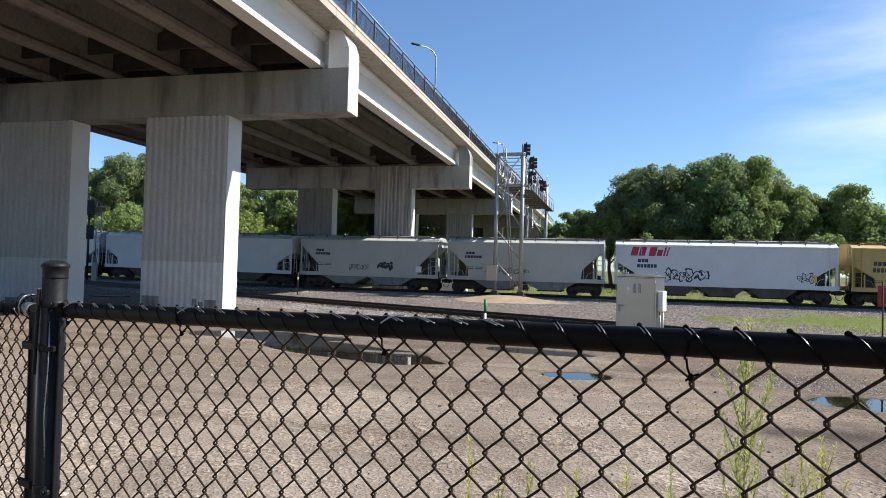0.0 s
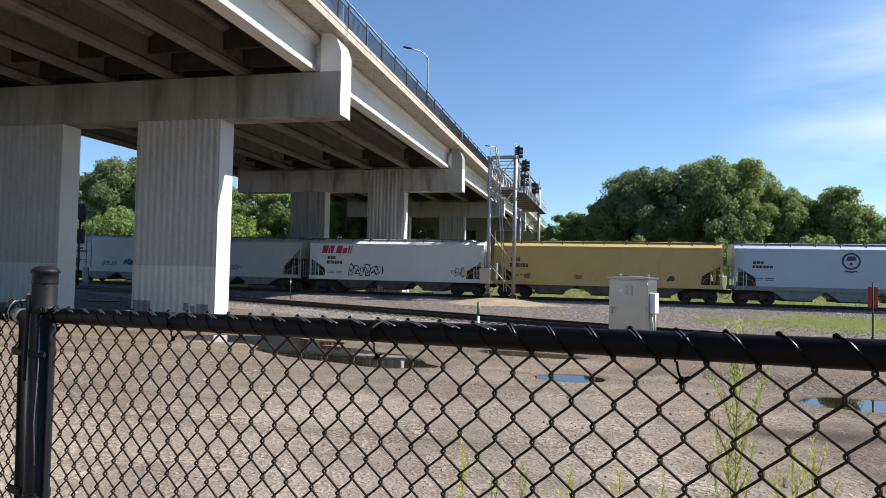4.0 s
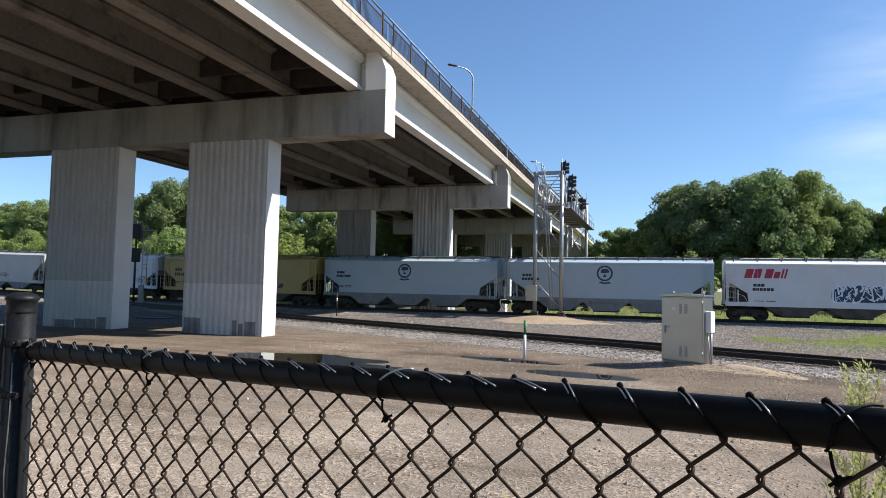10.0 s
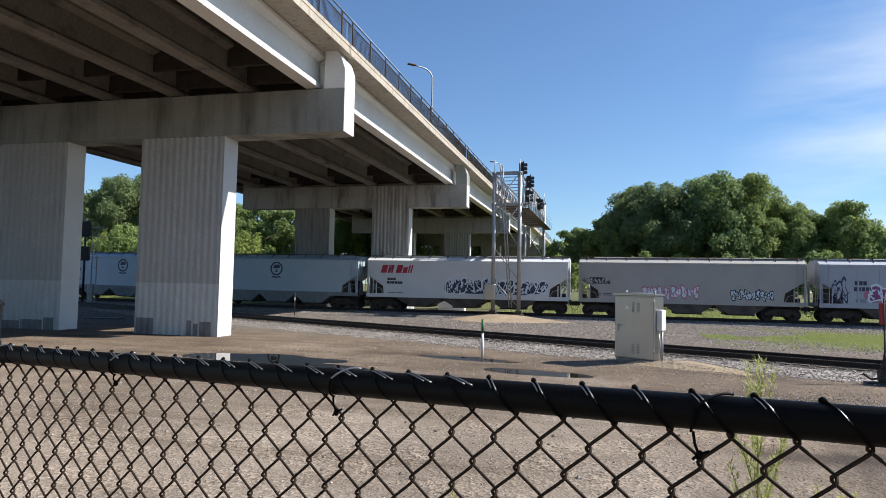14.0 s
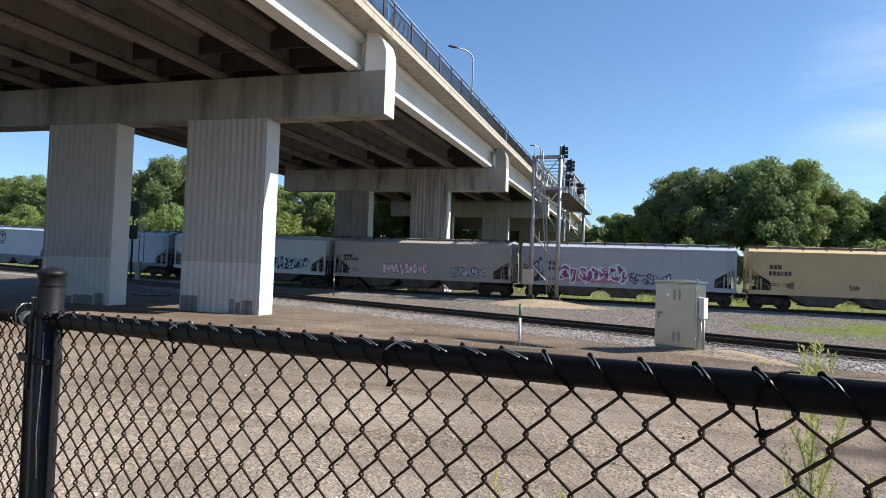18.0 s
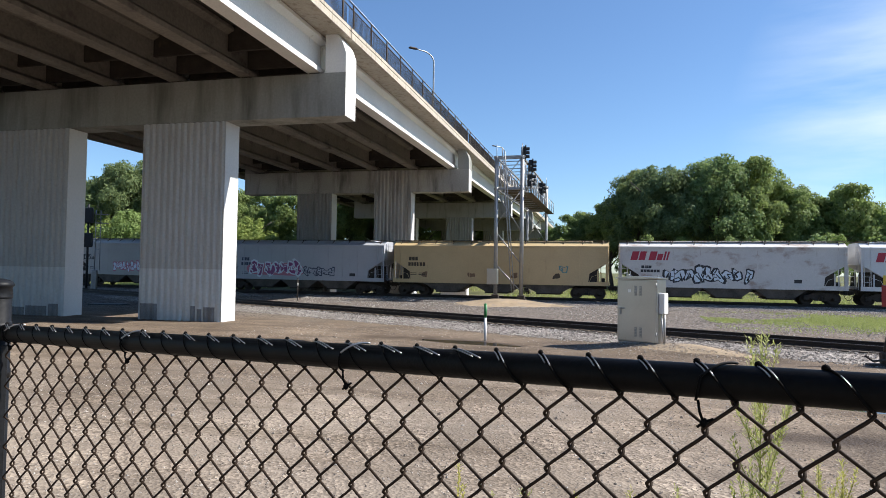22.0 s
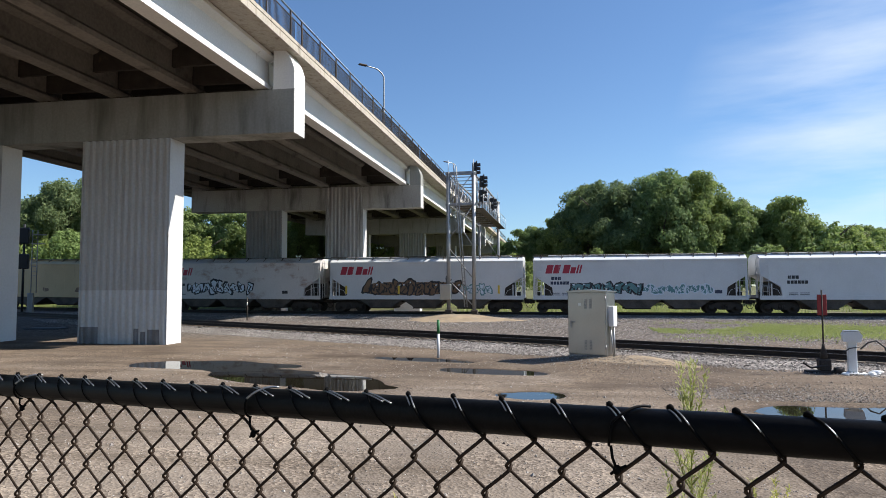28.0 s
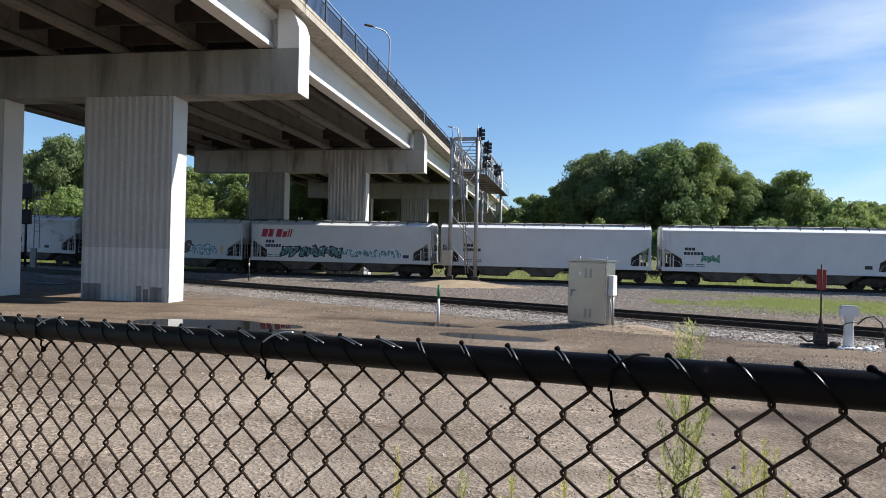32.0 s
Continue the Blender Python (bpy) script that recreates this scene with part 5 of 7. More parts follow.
def build_fence():
    turn = math.degrees(math.atan2(ALONG.y, ALONG.x))
    upright = Matrix.Translation((FENCE.x, FENCE.y, 0)) @ Matrix.Rotation(radians(turn), 4, "Z")
    base = Matrix.Translation((FENCE.x, FENCE.y, RAIL_Z)) @ Matrix.Rotation(radians(turn), 4, "Z") @ Matrix.Rotation(radians(-1.51), 4, "Y") @ Matrix.Translation((0, 0, -RAIL_Z))
    f = thing("chain_link_fence", "black vinyl-coated chain-link fence with a round top rail", "fence", base)
    part("top_rail", Geo().tube([(-1.165, 0, RAIL_Z), (4.2, 0, RAIL_Z)], 0.0222, 24), "black", f)
    low = RAIL_Z - 1.2
    part("bottom_wire", Geo().tube([(-1.165, 0.004, low + 0.03), (4.2, 0.004, low + 0.03)], 0.003, 6), "black", f)
    wire_a, wire_b = zigzag(31, 1).mesh("wire"), zigzag(31, -1).mesh("wire")
    def over(u, lift=0.0, shift=0.0):
        """A point of the strand that runs over the rail's front, from its foot at 0 to the top at 1."""
        a = -0.42 * math.pi + u * 0.92 * math.pi
        return (0.037 - 0.044 * max(u, 0.0) ** 1.3 + shift, -(0.0229 + lift) * math.cos(a), (0.0229 + lift) * math.sin(a))

    tie = Geo().tube([over(k / 10) for k in range(11)], 0.0019, 6).mesh("top_loop")
    tip = Geo().tube([over(0.94, 0.0006), over(0.985, 0.0016), over(1.02, 0.0024), over(1.05, 0.0018), over(1.08, 0.0)], 0.0032, 8, radii=[0.0018, 0.0034, 0.0038, 0.0032, 0.0016]).mesh("knuckle")
    # highlights on the black loops, modelled as thin strands of bright metal
    glint = Geo().tube([over(0.60 + 0.055 * k, 0.0014, 0.001) for k in range(7)], 0.0011, 5).tube([over(0.66 + 0.055 * k, 0.0004, -0.0052) for k in range(6)], 0.0010, 5).mesh("worn_wire")
    short_glint = Geo().tube([over(0.56 + 0.05 * k, 0.0012, 0.0006) for k in range(5)], 0.0009, 5).mesh("worn_wire")
    def slant(u, lift, shift):
        """Glint strands near the post are drawn more along the rail."""
        x, y, z = over(u, lift)
        return (-0.007 + 0.165 * (1 - u) + shift, y, z)

    tie_post = Geo().tube([over(k / 10, -0.0012) for k in range(11)], 0.0015, 6).mesh("top_loop")
    glint_post = Geo().tube([slant(1.0 - 0.055 * k, 0.0012, 0.0) for k in range(7)], 0.0012, 5).tube([slant(0.97 - 0.055 * k, 0.0010, -0.010) for k in range(6)], 0.0010, 5).mesh("worn_wire")
    for k in range(-16, 58):
        s = k * PITCH
        part("wire", wire_a, "wire", f, m=pose(s + 0.25 * PITCH, 0.0, RAIL_Z - 0.0245))
        part("wire", wire_b, "wire", f, m=pose(s + 0.75 * PITCH, 0.0, RAIL_Z - 0.0245))
        part("top_loop", tie_post if k < 4 else tie, "dull", f, m=pose(s, 0, RAIL_Z))
        part("worn_wire", glint_post if k < 4 else glint if k < 10 else short_glint, "tie_wire", f, "thin bright strand drawn as the glint on a black loop", m=pose(s, 0, RAIL_Z))
        part("knuckle", tip, "dull", f, m=pose(s, 0, RAIL_Z))
    for s, hang, shiny in ((-1.10, 0.036, True), (-0.60, 0.042, True), (0.018, 0.050, True), (0.598, 0.052, False)):
        ring = [(s - 0.022 + 0.040 * q, -0.0248 * math.cos(a), 0.0248 * math.sin(a) + RAIL_Z) for q, a in [(i / 12, 0.35 + i * 0.13) for i in range(13)]]
        part("tie_wire", Geo().tube(ring, 0.0018, 6), "tie_wire" if shiny else "black", f, "bent tie wire over the rail")
        back = [(s - 0.022 - 0.010 * q, -0.0248 * math.cos(a), 0.0248 * math.sin(a) + RAIL_Z) for q, a in [(i / 6, 0.35 - i * 0.3) for i in range(7)]]
        part("tie_tail", Geo().tube(back, 0.0018, 6), "dull", f)
        part("tie_end", Geo().tube([(s - 0.028, -0.010, RAIL_Z - 0.023), (s - 0.026, -0.012, RAIL_Z - 0.5 * hang - 0.012), (s - 0.022, -0.009, RAIL_Z - hang)], 0.0018, 6), "dull", f)
        part("tie_knot", Geo().lathe([(0.001, -0.007), (0.0042, -0.004), (0.0050, 0.0), (0.0038, 0.004), (0.001, 0.007)], 8), "dull", f, m=pose(s - 0.022, -0.009, RAIL_Z - hang, 15, 20, 0))
        part("tie_end", Geo().tube([(s - 0.010, -0.009, RAIL_Z - hang + 0.006), (s - 0.022, -0.010, RAIL_Z - hang + 0.001), (s - 0.030, -0.008, RAIL_Z - hang - 0.006)], 0.0018, 6), "dull", f)
    px = -1.213
    post = thing("fence_post", "black steel terminal post with a domed cap", "fence post", upright @ Matrix.Translation((px, 0, -0.032)))
    rim = RAIL_Z + 0.126
    part("pipe", Geo().tube([(0, 0, 1.0), (0, 0, rim)], 0.0335, 32), "post", post)
    part("cap", Geo().lathe([(0.0340, -0.034), (0.0352, -0.033), (0.0352, -0.029), (0.0346, -0.027), (0.0346, -0.004), (0.0385, -0.001), (0.0388, 0.003), (0.0365, 0.008), (0.028, 0.0145), (0.015, 0.0185), (0.002, 0.0195)], 32), "post", post, m=pose(0, 0, rim))
    for z in (RAIL_Z + 0.018, RAIL_Z - 0.11, RAIL_Z - 0.52, RAIL_Z - 0.95):
        part("brace_band", Geo().lathe([(0.0338, -0.011), (0.0362, -0.011), (0.0362, 0.011), (0.0338, 0.011)], 32), "post", post, m=pose(0, 0, z))
        part("band_bolt", Geo().box((0.03, -0.034, -0.008), (0.062, -0.022, 0.008), 0.003), "post", post, m=pose(0, 0, z))
        part("bolt_head", Geo().lathe([(0.007, 0.0), (0.007, 0.004), (0.004, 0.006), (0.0005, 0.0065)], 8), "post", post, "black bolt head", m=pose(0.047, -0.034, z, 90, 0, 0))
    part("tension_bar", Geo().box((0.042, -0.008, low), (0.048, 0.008, RAIL_Z - 0.03), 0.002), "post", post)
    part("latch_bar", Geo().box((-0.012, -0.046, -0.19), (-0.004, -0.036, 0.062), 0.002), "post", post, "flat upright latch bar", m=pose(0, 0, RAIL_Z, 0, 2, 0))
    part("latch_tip", Geo().box((-0.0125, -0.047, 0.060), (-0.0035, -0.035, 0.064), 0.001), "tie_wire", post, "bare metal tip", m=pose(0, 0, RAIL_Z, 0, 2, 0))
    part("pull_wire", Geo().tube([(0.036, -0.03, RAIL_Z - 0.03), (0.045, -0.034, RAIL_Z - 0.16), (0.038, -0.036, RAIL_Z - 0.30), (0.046, -0.034, RAIL_Z - 0.42)], 0.0016, 5), "tie_wire", post)
    # the panel on the other side of the post
    g = thing("fence_gate", "black chain-link gate panel beside the post", "gate", base @ Matrix.Translation((px - 0.118, 0.01, 0)) @ Matrix.Rotation(radians(-4), 4, "Z"))
    part("upright", Geo().tube([(0, 0, 1.2), (0, 0, RAIL_Z - 0.01)], 0.017, 20), "black", g)
    part("rail_cup", Geo().tube([(-0.012, 0, RAIL_Z - 0.006), (-0.058, 0, RAIL_Z - 0.006)], 0.0225, 20), "tie_wire", g, "bare metal rail end cup")
    rr = random.Random(4)
    for k in range(5):
        loop = []
        for i in range(9):
            a = i * 0.62 + k
            loop.append((-0.03 - 0.012 * k + 0.035 * math.sin(a * 0.7 + k), -0.03 * math.cos(a) - 0.004, RAIL_Z + 0.004 + 0.034 * math.sin(a) + 0.008 * rr.random()))
        part("wire_tangle", Geo().tube(loop, 0.0022, 5), "tie_wire" if k % 2 else "black", g, "tangle of twisted tie wire")
    part("upper_bar", Geo().tube([(0.0, 0, RAIL_Z - 0.005), (-1.3, 0, RAIL_Z - 0.005)], 0.017, 20), "black", g)
    part("lower_bar", Geo().tube([(0.0, 0, 1.24), (-1.3, 0, 1.24)], 0.017, 20), "black", g)
    for k in range(1, 18):
        part("wire", wire_a, "wire", g, m=pose(-k * PITCH, 0, RAIL_Z - 0.03))
        part("wire", wire_b, "wire", g, m=pose(-(k - 0.5) * PITCH, 0, RAIL_Z - 0.03))
        part("top_loop", tie, "black", g, m=pose(-k * PITCH, 0, RAIL_Z - 0.005))
    for z in (RAIL_Z - 0.11, RAIL_Z - 0.52, RAIL_Z - 0.95):
        part("hinge", Geo().box((-0.02, -0.03, -0.012), (0.06, -0.018, 0.012), 0.004), "black", g, m=pose(0, 0, z))


# ---- trees and plants ----
def crown_mesh(name, mat, seed, high, wide, leaves, leaf):
    """Leaf sprays on many rounded boughs, with gaps between them, in an uneven crown."""
    r = np.random.RandomState(seed)
    lobes = 120
    u = r.normal(size=(lobes, 3))
    u /= np.linalg.norm(u, axis=1)[:, None]
    u[:, 2] = np.abs(u[:, 2]) * 1.35 - 0.55
    swell = 1 + 0.13 * np.sin(2.3 * np.arctan2(u[:, 1], u[:, 0]) + seed) + 0.10 * np.sin(4 * u[:, 2] + 2 * seed)
    reach = np.where(r.rand(lobes) < 0.72, r.uniform(0.80, 1.04, lobes), r.uniform(0.3, 0.8, lobes)) * swell
    centre = u * np.array([wide * 0.40, wide * 0.40, high * 0.385]) * reach[:, None] + np.array([0, 0, high * 0.55])
    rad = r.uniform(0.055, 0.115, lobes) * wide
    which = r.choice(lobes, leaves, p=rad ** 2 / (rad ** 2).sum())
    d = r.normal(size=(leaves, 3)) + 0.45 * u[which] + np.array([0, 0, 0.35])
    d /= np.linalg.norm(d, axis=1)[:, None]
    shell = 1 - 0.5 * r.rand(leaves) ** 2.2 + 0.10 * r.normal(size=leaves)
    c = centre[which] + d * (rad[which] * shell)[:, None] * np.array([1.06, 1.06, 0.8])
    c[:, 2] = np.maximum(c[:, 2], 0.25)
    nrm = 0.9 * d + 0.5 * r.normal(size=(leaves, 3))
    nrm[:, 2] += 0.3
    nrm /= np.linalg.norm(nrm, axis=1)[:, None]
    a = np.cross(nrm, r.normal(size=(leaves, 3)))
    a /= np.linalg.norm(a, axis=1)[:, None]
    b = np.cross(nrm, a)
    s = leaf * r.uniform(0.6, 1.3, (leaves, 1))
    V = np.stack([c - a * s, c + b * s * 0.55 + nrm * s * 0.12, c + a * s - nrm * s * 0.15, c - b * s * 0.6 + nrm * s * 0.1], 1).reshape(-1, 3)
    F = np.arange(leaves * 4).reshape(-1, 4)
    me = bpy.data.meshes.new(name)
    me.from_pydata(V.tolist(), [], F.tolist())
    me.materials.append(M[mat])
    return me


def trunk_geo(seed, high, wide):
    r = random.Random(seed)
    g = Geo()
    top = high * 0.62
    pts = [(0.25 * math.sin(k * 0.9 + seed), 0.2 * math.cos(k * 1.3 + seed), top * k / 6 - 0.3) for k in range(7)]
    g.tube(pts, 0.3, 9, radii=[0.028 * high * (1 - 0.12 * k) for k in range(7)])
    for k in range(7):
        z = top * r.uniform(0.35, 0.95)
        a, l = r.uniform(0, 6.28), wide * r.uniform(0.25, 0.42)
        i = min(5, int(z / top * 6))
        x, y, _ = pts[i]
        limb = [(x + math.cos(a) * l * q, y + math.sin(a) * l * q, z + l * 0.75 * q ** 0.8) for q in (0, 0.35, 0.7, 1.0)]
        g.tube(limb, 0.1, 6, radii=[0.011 * high, 0.008 * high, 0.005 * high, 0.002 * high])
    return g


TREES = []


def tree_kind(seed, high, wide, mat, leaves, leaf, label):
    t = thing("tree", label, "tree", group="trees along the railway")
    part("trunk", trunk_geo(seed, high, wide), "bark", t)
    part("crown", crown_mesh("crown", mat, seed, high, wide, leaves, leaf), mat, t)
    return t


def build_trees():
    kinds = [
        tree_kind(1, 16.0, 14.0, "leaf", 26000, 0.19, "tall dark green broadleaf tree in full summer crown"),
        tree_kind(2, 15.0, 13.0, "leaf_olive", 24000, 0.185, "tall olive-green broadleaf tree with an uneven crown"),
        tree_kind(3, 13.0, 9.0, "leaf_olive", 14000, 0.18, "slender green broadleaf tree beside the tracks"),
        tree_kind(4, 8.0, 8.0, "leaf_light", 10000, 0.16, "low light green tree in sunlight"),
        tree_kind(5, 4.5, 5.5, "leaf_olive", 6500, 0.145, "green bush behind the tracks"),
    ]
    spots = [  # kind, x, y, size, turn
        (0, 3.6, 91, 0.86, 10), (0, 6.6, 90, 0.94, 130), (0, 3.8, 97, 0.98, 60), (1, 12.6, 89, 0.99, 130), (1, 17.4, 90, 1.00, 250), (1, 15.0, 96, 1.04, 20),
        (2, -2.4, 93, 0.74, 200), (2, -5.6, 94, 0.74, 40), (2, -8.8, 97, 0.62, 140), (1, -4.0, 99, 0.64, 55), (2, -0.2, 90, 0.82, 77), (0, 10.0, 98, 0.93, 300),
        (2, 22.6, 91, 0.95, 300), (1, 20.8, 96, 0.86, 10), (2, 25.6, 92, 0.86, 80), (2, 28.8, 91, 0.97, 150), (2, 27.2, 97, 0.88, 210), (3, 31.6, 88, 1.22, 20), (3, 35.5, 89, 1.15, 100), (3, 39.8, 91, 1.12, 60), (3, 44.0, 94, 1.1, 130),
        (3, 24.5, 84, 0.85, 10), (4, 3.5, 78, 1.3, 0), (4, 12.0, 77, 1.25, 70), (4, 21.0, 76, 1.3, 140), (4, 29.0, 75, 1.0, 200), (4, -5.5, 79, 1.2, 260), (4, 37.0, 77, 1.2, 30), (3, 8.0, 84, 0.8, 320), (3, 16.5, 83, 0.75, 30),
        (4, 45.0, 80, 1.3, 15), (1, 66.0, 128, 0.80, 40), (0, 74.0, 130, 0.82, 140), (1, 84.0, 132, 0.86, 250), (2, 58.0, 122, 0.8, 12), (2, 52.0, 118, 0.82, 112), (1, 95.0, 130, 1.0, 9), (2, 46.5, 112, 0.82, 99),
        (3, 49.0, 96, 1.0, 55), (3, 55.0, 98, 1.0, 155), (3, 62.0, 101, 1.0, 15), (4, 53.0, 82, 1.3, 75), (4, 62.0, 84, 1.3, 175),
        (0, -77.5, 90, 1.08, 33), (1, -82.5, 94, 1.05, 99), (0, -72.0, 94, 1.05, 180), (0, -87.0, 92, 0.90, 66), (1, -66.5, 93, 0.92, 222), (1, -61.5, 96, 0.85, 12), (3, -80.0, 84, 1.3, 30),
        (1, -94.0, 98, 0.85, 111), (1, -101.0, 96, 0.80, 12), (2, -106.5, 92, 0.95, 111), (1, -112.0, 92, 0.88, 200), (1, -118.5, 93, 0.85, 20), (1, -126.0, 96, 0.85, 0), (1, -134.0, 100, 0.85, 60),
        (2, -56.5, 90, 0.98, 300), (2, -52.5, 91, 0.97, 48), (2, -48.0, 91, 0.94, 128), (1, -44.0, 97, 0.84, 17), (2, -39.5, 92, 0.84, 150), (3, -58.0, 84, 1.1, 10), (3, -64.0, 83, 1.15, 95), (3, -71.0, 83, 1.2, 170), (4, -46.0, 80, 1.25, 40), (3, -42.0, 86, 1.0, 210), (3, -51.0, 83, 1.1, 80),
        (3, -88.0, 86, 1.1, 130), (3, -97.0, 86, 1.1, 230), (4, -82.0, 80, 1.3, 77), (3, -106.0, 86, 1.1, 20), (3, -115.0, 88, 1.1, 120),
        (1, -37.5, 104, 0.88, 33), (2, -35.6, 99, 0.85, 70), (3, -32.5, 108, 1.15, 44),
        (1, -32.0, 128, 0.85, 75), (2, -26.0, 134, 0.8, 160), (3, -35.0, 112, 0.95, 5), (4, -31.0, 102, 1.2, 60),
    ]
    used = set()
    for k, x, y, s, turn in spots:
        z = float(ground_height(np.array(float(x)), np.array(float(y)))) - 0.15
        m = pose(x, y, z, 0, 0, turn) @ Matrix.Diagonal((s, s, s * (1.24 if k < 3 else 1.15), 1))
        if k not in used:
            used.add(k)
            kinds[k].matrix_basis = m
        else:
            c = copy_thing(kinds[k], Matrix.Identity(4))
            c.matrix_basis = m


def feather(stalk, leaves, r, pts, thick, tuft):
    """A stem along points, set with short upward leaf tufts that thin out to its tip."""
    stalk.tube(pts, thick, 5, radii=[thick * (1 - 0.75 * k / (len(pts) - 1)) for k in range(len(pts))])
    P = [Vector(p) for p in pts]
    length = sum((q - p).length for p, q in zip(P, P[1:]))
    n = max(6, int(length * 190))
    for j in range(n):
        u = (0.12 + 0.88 * j / n) * (len(P) - 1)
        i = min(int(u), len(P) - 2)
        c, way = P[i].lerp(P[i + 1], u - i), (P[i + 1] - P[i]).normalized()
        turn = j * 2.4 + r.uniform(-0.5, 0.5)
        reach = tuft * r.uniform(0.5, 1.3) * (1.0 - 0.55 * j / n)
        out = (Vector((math.cos(turn), math.sin(turn), 0)) + way * r.uniform(0.5, 1.3)).normalized()
        for k in range(4):
            base = c + out * reach * k / 4
            d = (out + Vector((r.uniform(-0.8, 0.8), r.uniform(-0.8, 0.8), r.uniform(-0.3, 0.8)))).normalized()
            side = d.cross(Vector((0, 0, 1)))
            side = side.normalized() * r.uniform(0.0012, 0.0026) if side.length > 0.01 else Vector((0.003, 0, 0))
            w = r.uniform(0.008, 0.018)
            leaves.add([base, base + d * w * 0.5 + side, base + d * w, base + d * w * 0.5 - side], [(0, 1, 2, 3)])


def weed_geo(r, high, branches, first=0.35):
    """A leafy weed: one upright stem, side branches that curve upwards."""
    stalk, leaves = Geo(), Geo()
    a = r.uniform(0, 6.28)
    lean = 0.01 * high
    spine = lambda q: Vector((math.cos(a) * lean * q * q, math.sin(a) * lean * q * q, high * q))
    feather(stalk, leaves, r, [tuple(spine(k / 8)) for k in range(9)], 0.0045, 0.036)
    for k in range(branches):
        q = first + (0.93 - first) * (k + r.random()) / branches
        b, reach = k * 2.4 + r.uniform(-0.4, 0.4), high * r.uniform(0.05, 0.11) * (1.3 - q)
        rise = high * r.uniform(0.16, 0.28) * (1.25 - q)
        root = spine(q)
        feather(stalk, leaves, r, [tuple(root + Vector((math.cos(b) * reach * v ** 0.6, math.sin(b) * reach * v ** 0.6, rise * v))) for v in (0, 0.2, 0.45, 0.7, 1.0)], 0.0022, 0.026)
    return stalk, leaves


def build_weeds():
    r = random.Random(12)
    spots = [(0.445, 1.745, 2.41, 20), (0.80, 2.35, 1.98, 16), (0.76, 2.45, 1.94, 14), (0.66, 2.25, 1.90, 10), (-0.40, 2.2, 1.90, 5), (-0.29, 2.3, 1.78, 5), (-0.19, 2.25, 1.82, 6), (-0.02, 2.3, 1.80, 7), (0.16, 2.3, 1.84, 9), (0.32, 2.3, 1.86, 6), (-1.12, 1.9, 1.72, 3),
             (1.0, 2.3, 1.80, 6), (1.3, 2.6, 1.65, 5), (1.7, 2.3, 1.9, 7), (2.2, 2.2, 2.0, 8)]
    for x, y, top, branches in spots:
        z = float(ground_height(np.array(x), np.array(y))) - 0.03
        t = thing("weed", "thin yellow-green weed growing beyond the fence", "weed", pose(x, y, z, 0, 0, r.uniform(0, 360)), "weeds along the fence")
        stalk, leaves = weed_geo(r, top - z, branches, 0.6 if top > 2.3 else 0.35)
        part("stem", stalk, "weed", t)
        part("leaves", leaves, "weed", t)


def build_grass():
    """Grass strips between and beyond the tracks."""
    r = np.random.RandomState(3)

    def blades(name, label, n, rule, tall):
        P = rule(n)
        n = len(P)
        a = r.uniform(0, 2 * np.pi, n)
        h = tall * r.uniform(0.4, 1.2, n)
        w = 0.02 + 0.03 * r.rand(n)
        c, s = np.cos(a), np.sin(a)
        lean = h[:, None] * r.uniform(-0.5, 0.5, (n, 2))
        z = ground_height(P[:, 0], P[:, 1]) - 0.02
        V = np.zeros((n, 3, 3))
        V[:, 0] = np.stack([P[:, 0] - c * w, P[:, 1] - s * w, z], 1)
        V[:, 1] = np.stack([P[:, 0] + c * w, P[:, 1] + s * w, z], 1)
        V[:, 2] = np.stack([P[:, 0] + lean[:, 0], P[:, 1] + lean[:, 1], z + h], 1)
        me = bpy.data.meshes.new(name)
        me.from_pydata(V.reshape(-1, 3).tolist(), [], np.arange(3 * n).reshape(-1, 3).tolist())
        me.materials.append(M["grass"])
        tagged(new(name, me), label, "grass", kind="stuff")

    def strip(n):
        x = r.uniform(5, 60, n)
        mid = 39.3 - 0.05 * (x - 10)
        y = mid + r.normal(0, 2.7, n)
        keep = (lumps(x, y, 0.55, 2) + 0.5 * lumps(x, y, 1.7, 4) + 0.05 * (x - 8) > r.uniform(-0.3, 0.5, n)) & (side_gap(x, y) > 2.6) & (y < MAIN_Y - 4.3)
        return np.stack([x, y], 1)[keep]

    def beyond(n):
        x, y = r.uniform(-75, 70, n), MAIN_Y + 7.5 + np.abs(r.normal(0, 9, n))
        keep = (lumps(x, y, 0.4, 7) > r.uniform(-0.8, 0.6, n)) & ~((x < -10) & (x > -38) & (y < 70))
        return np.stack([x, y], 1)[keep]

    blades("grass_strip", "sparse bright green grass between the tracks", 150000, strip, 0.10)
    blades("grass_verge", "rough green grass and weeds beyond the tracks", 60000, beyond, 0.38)


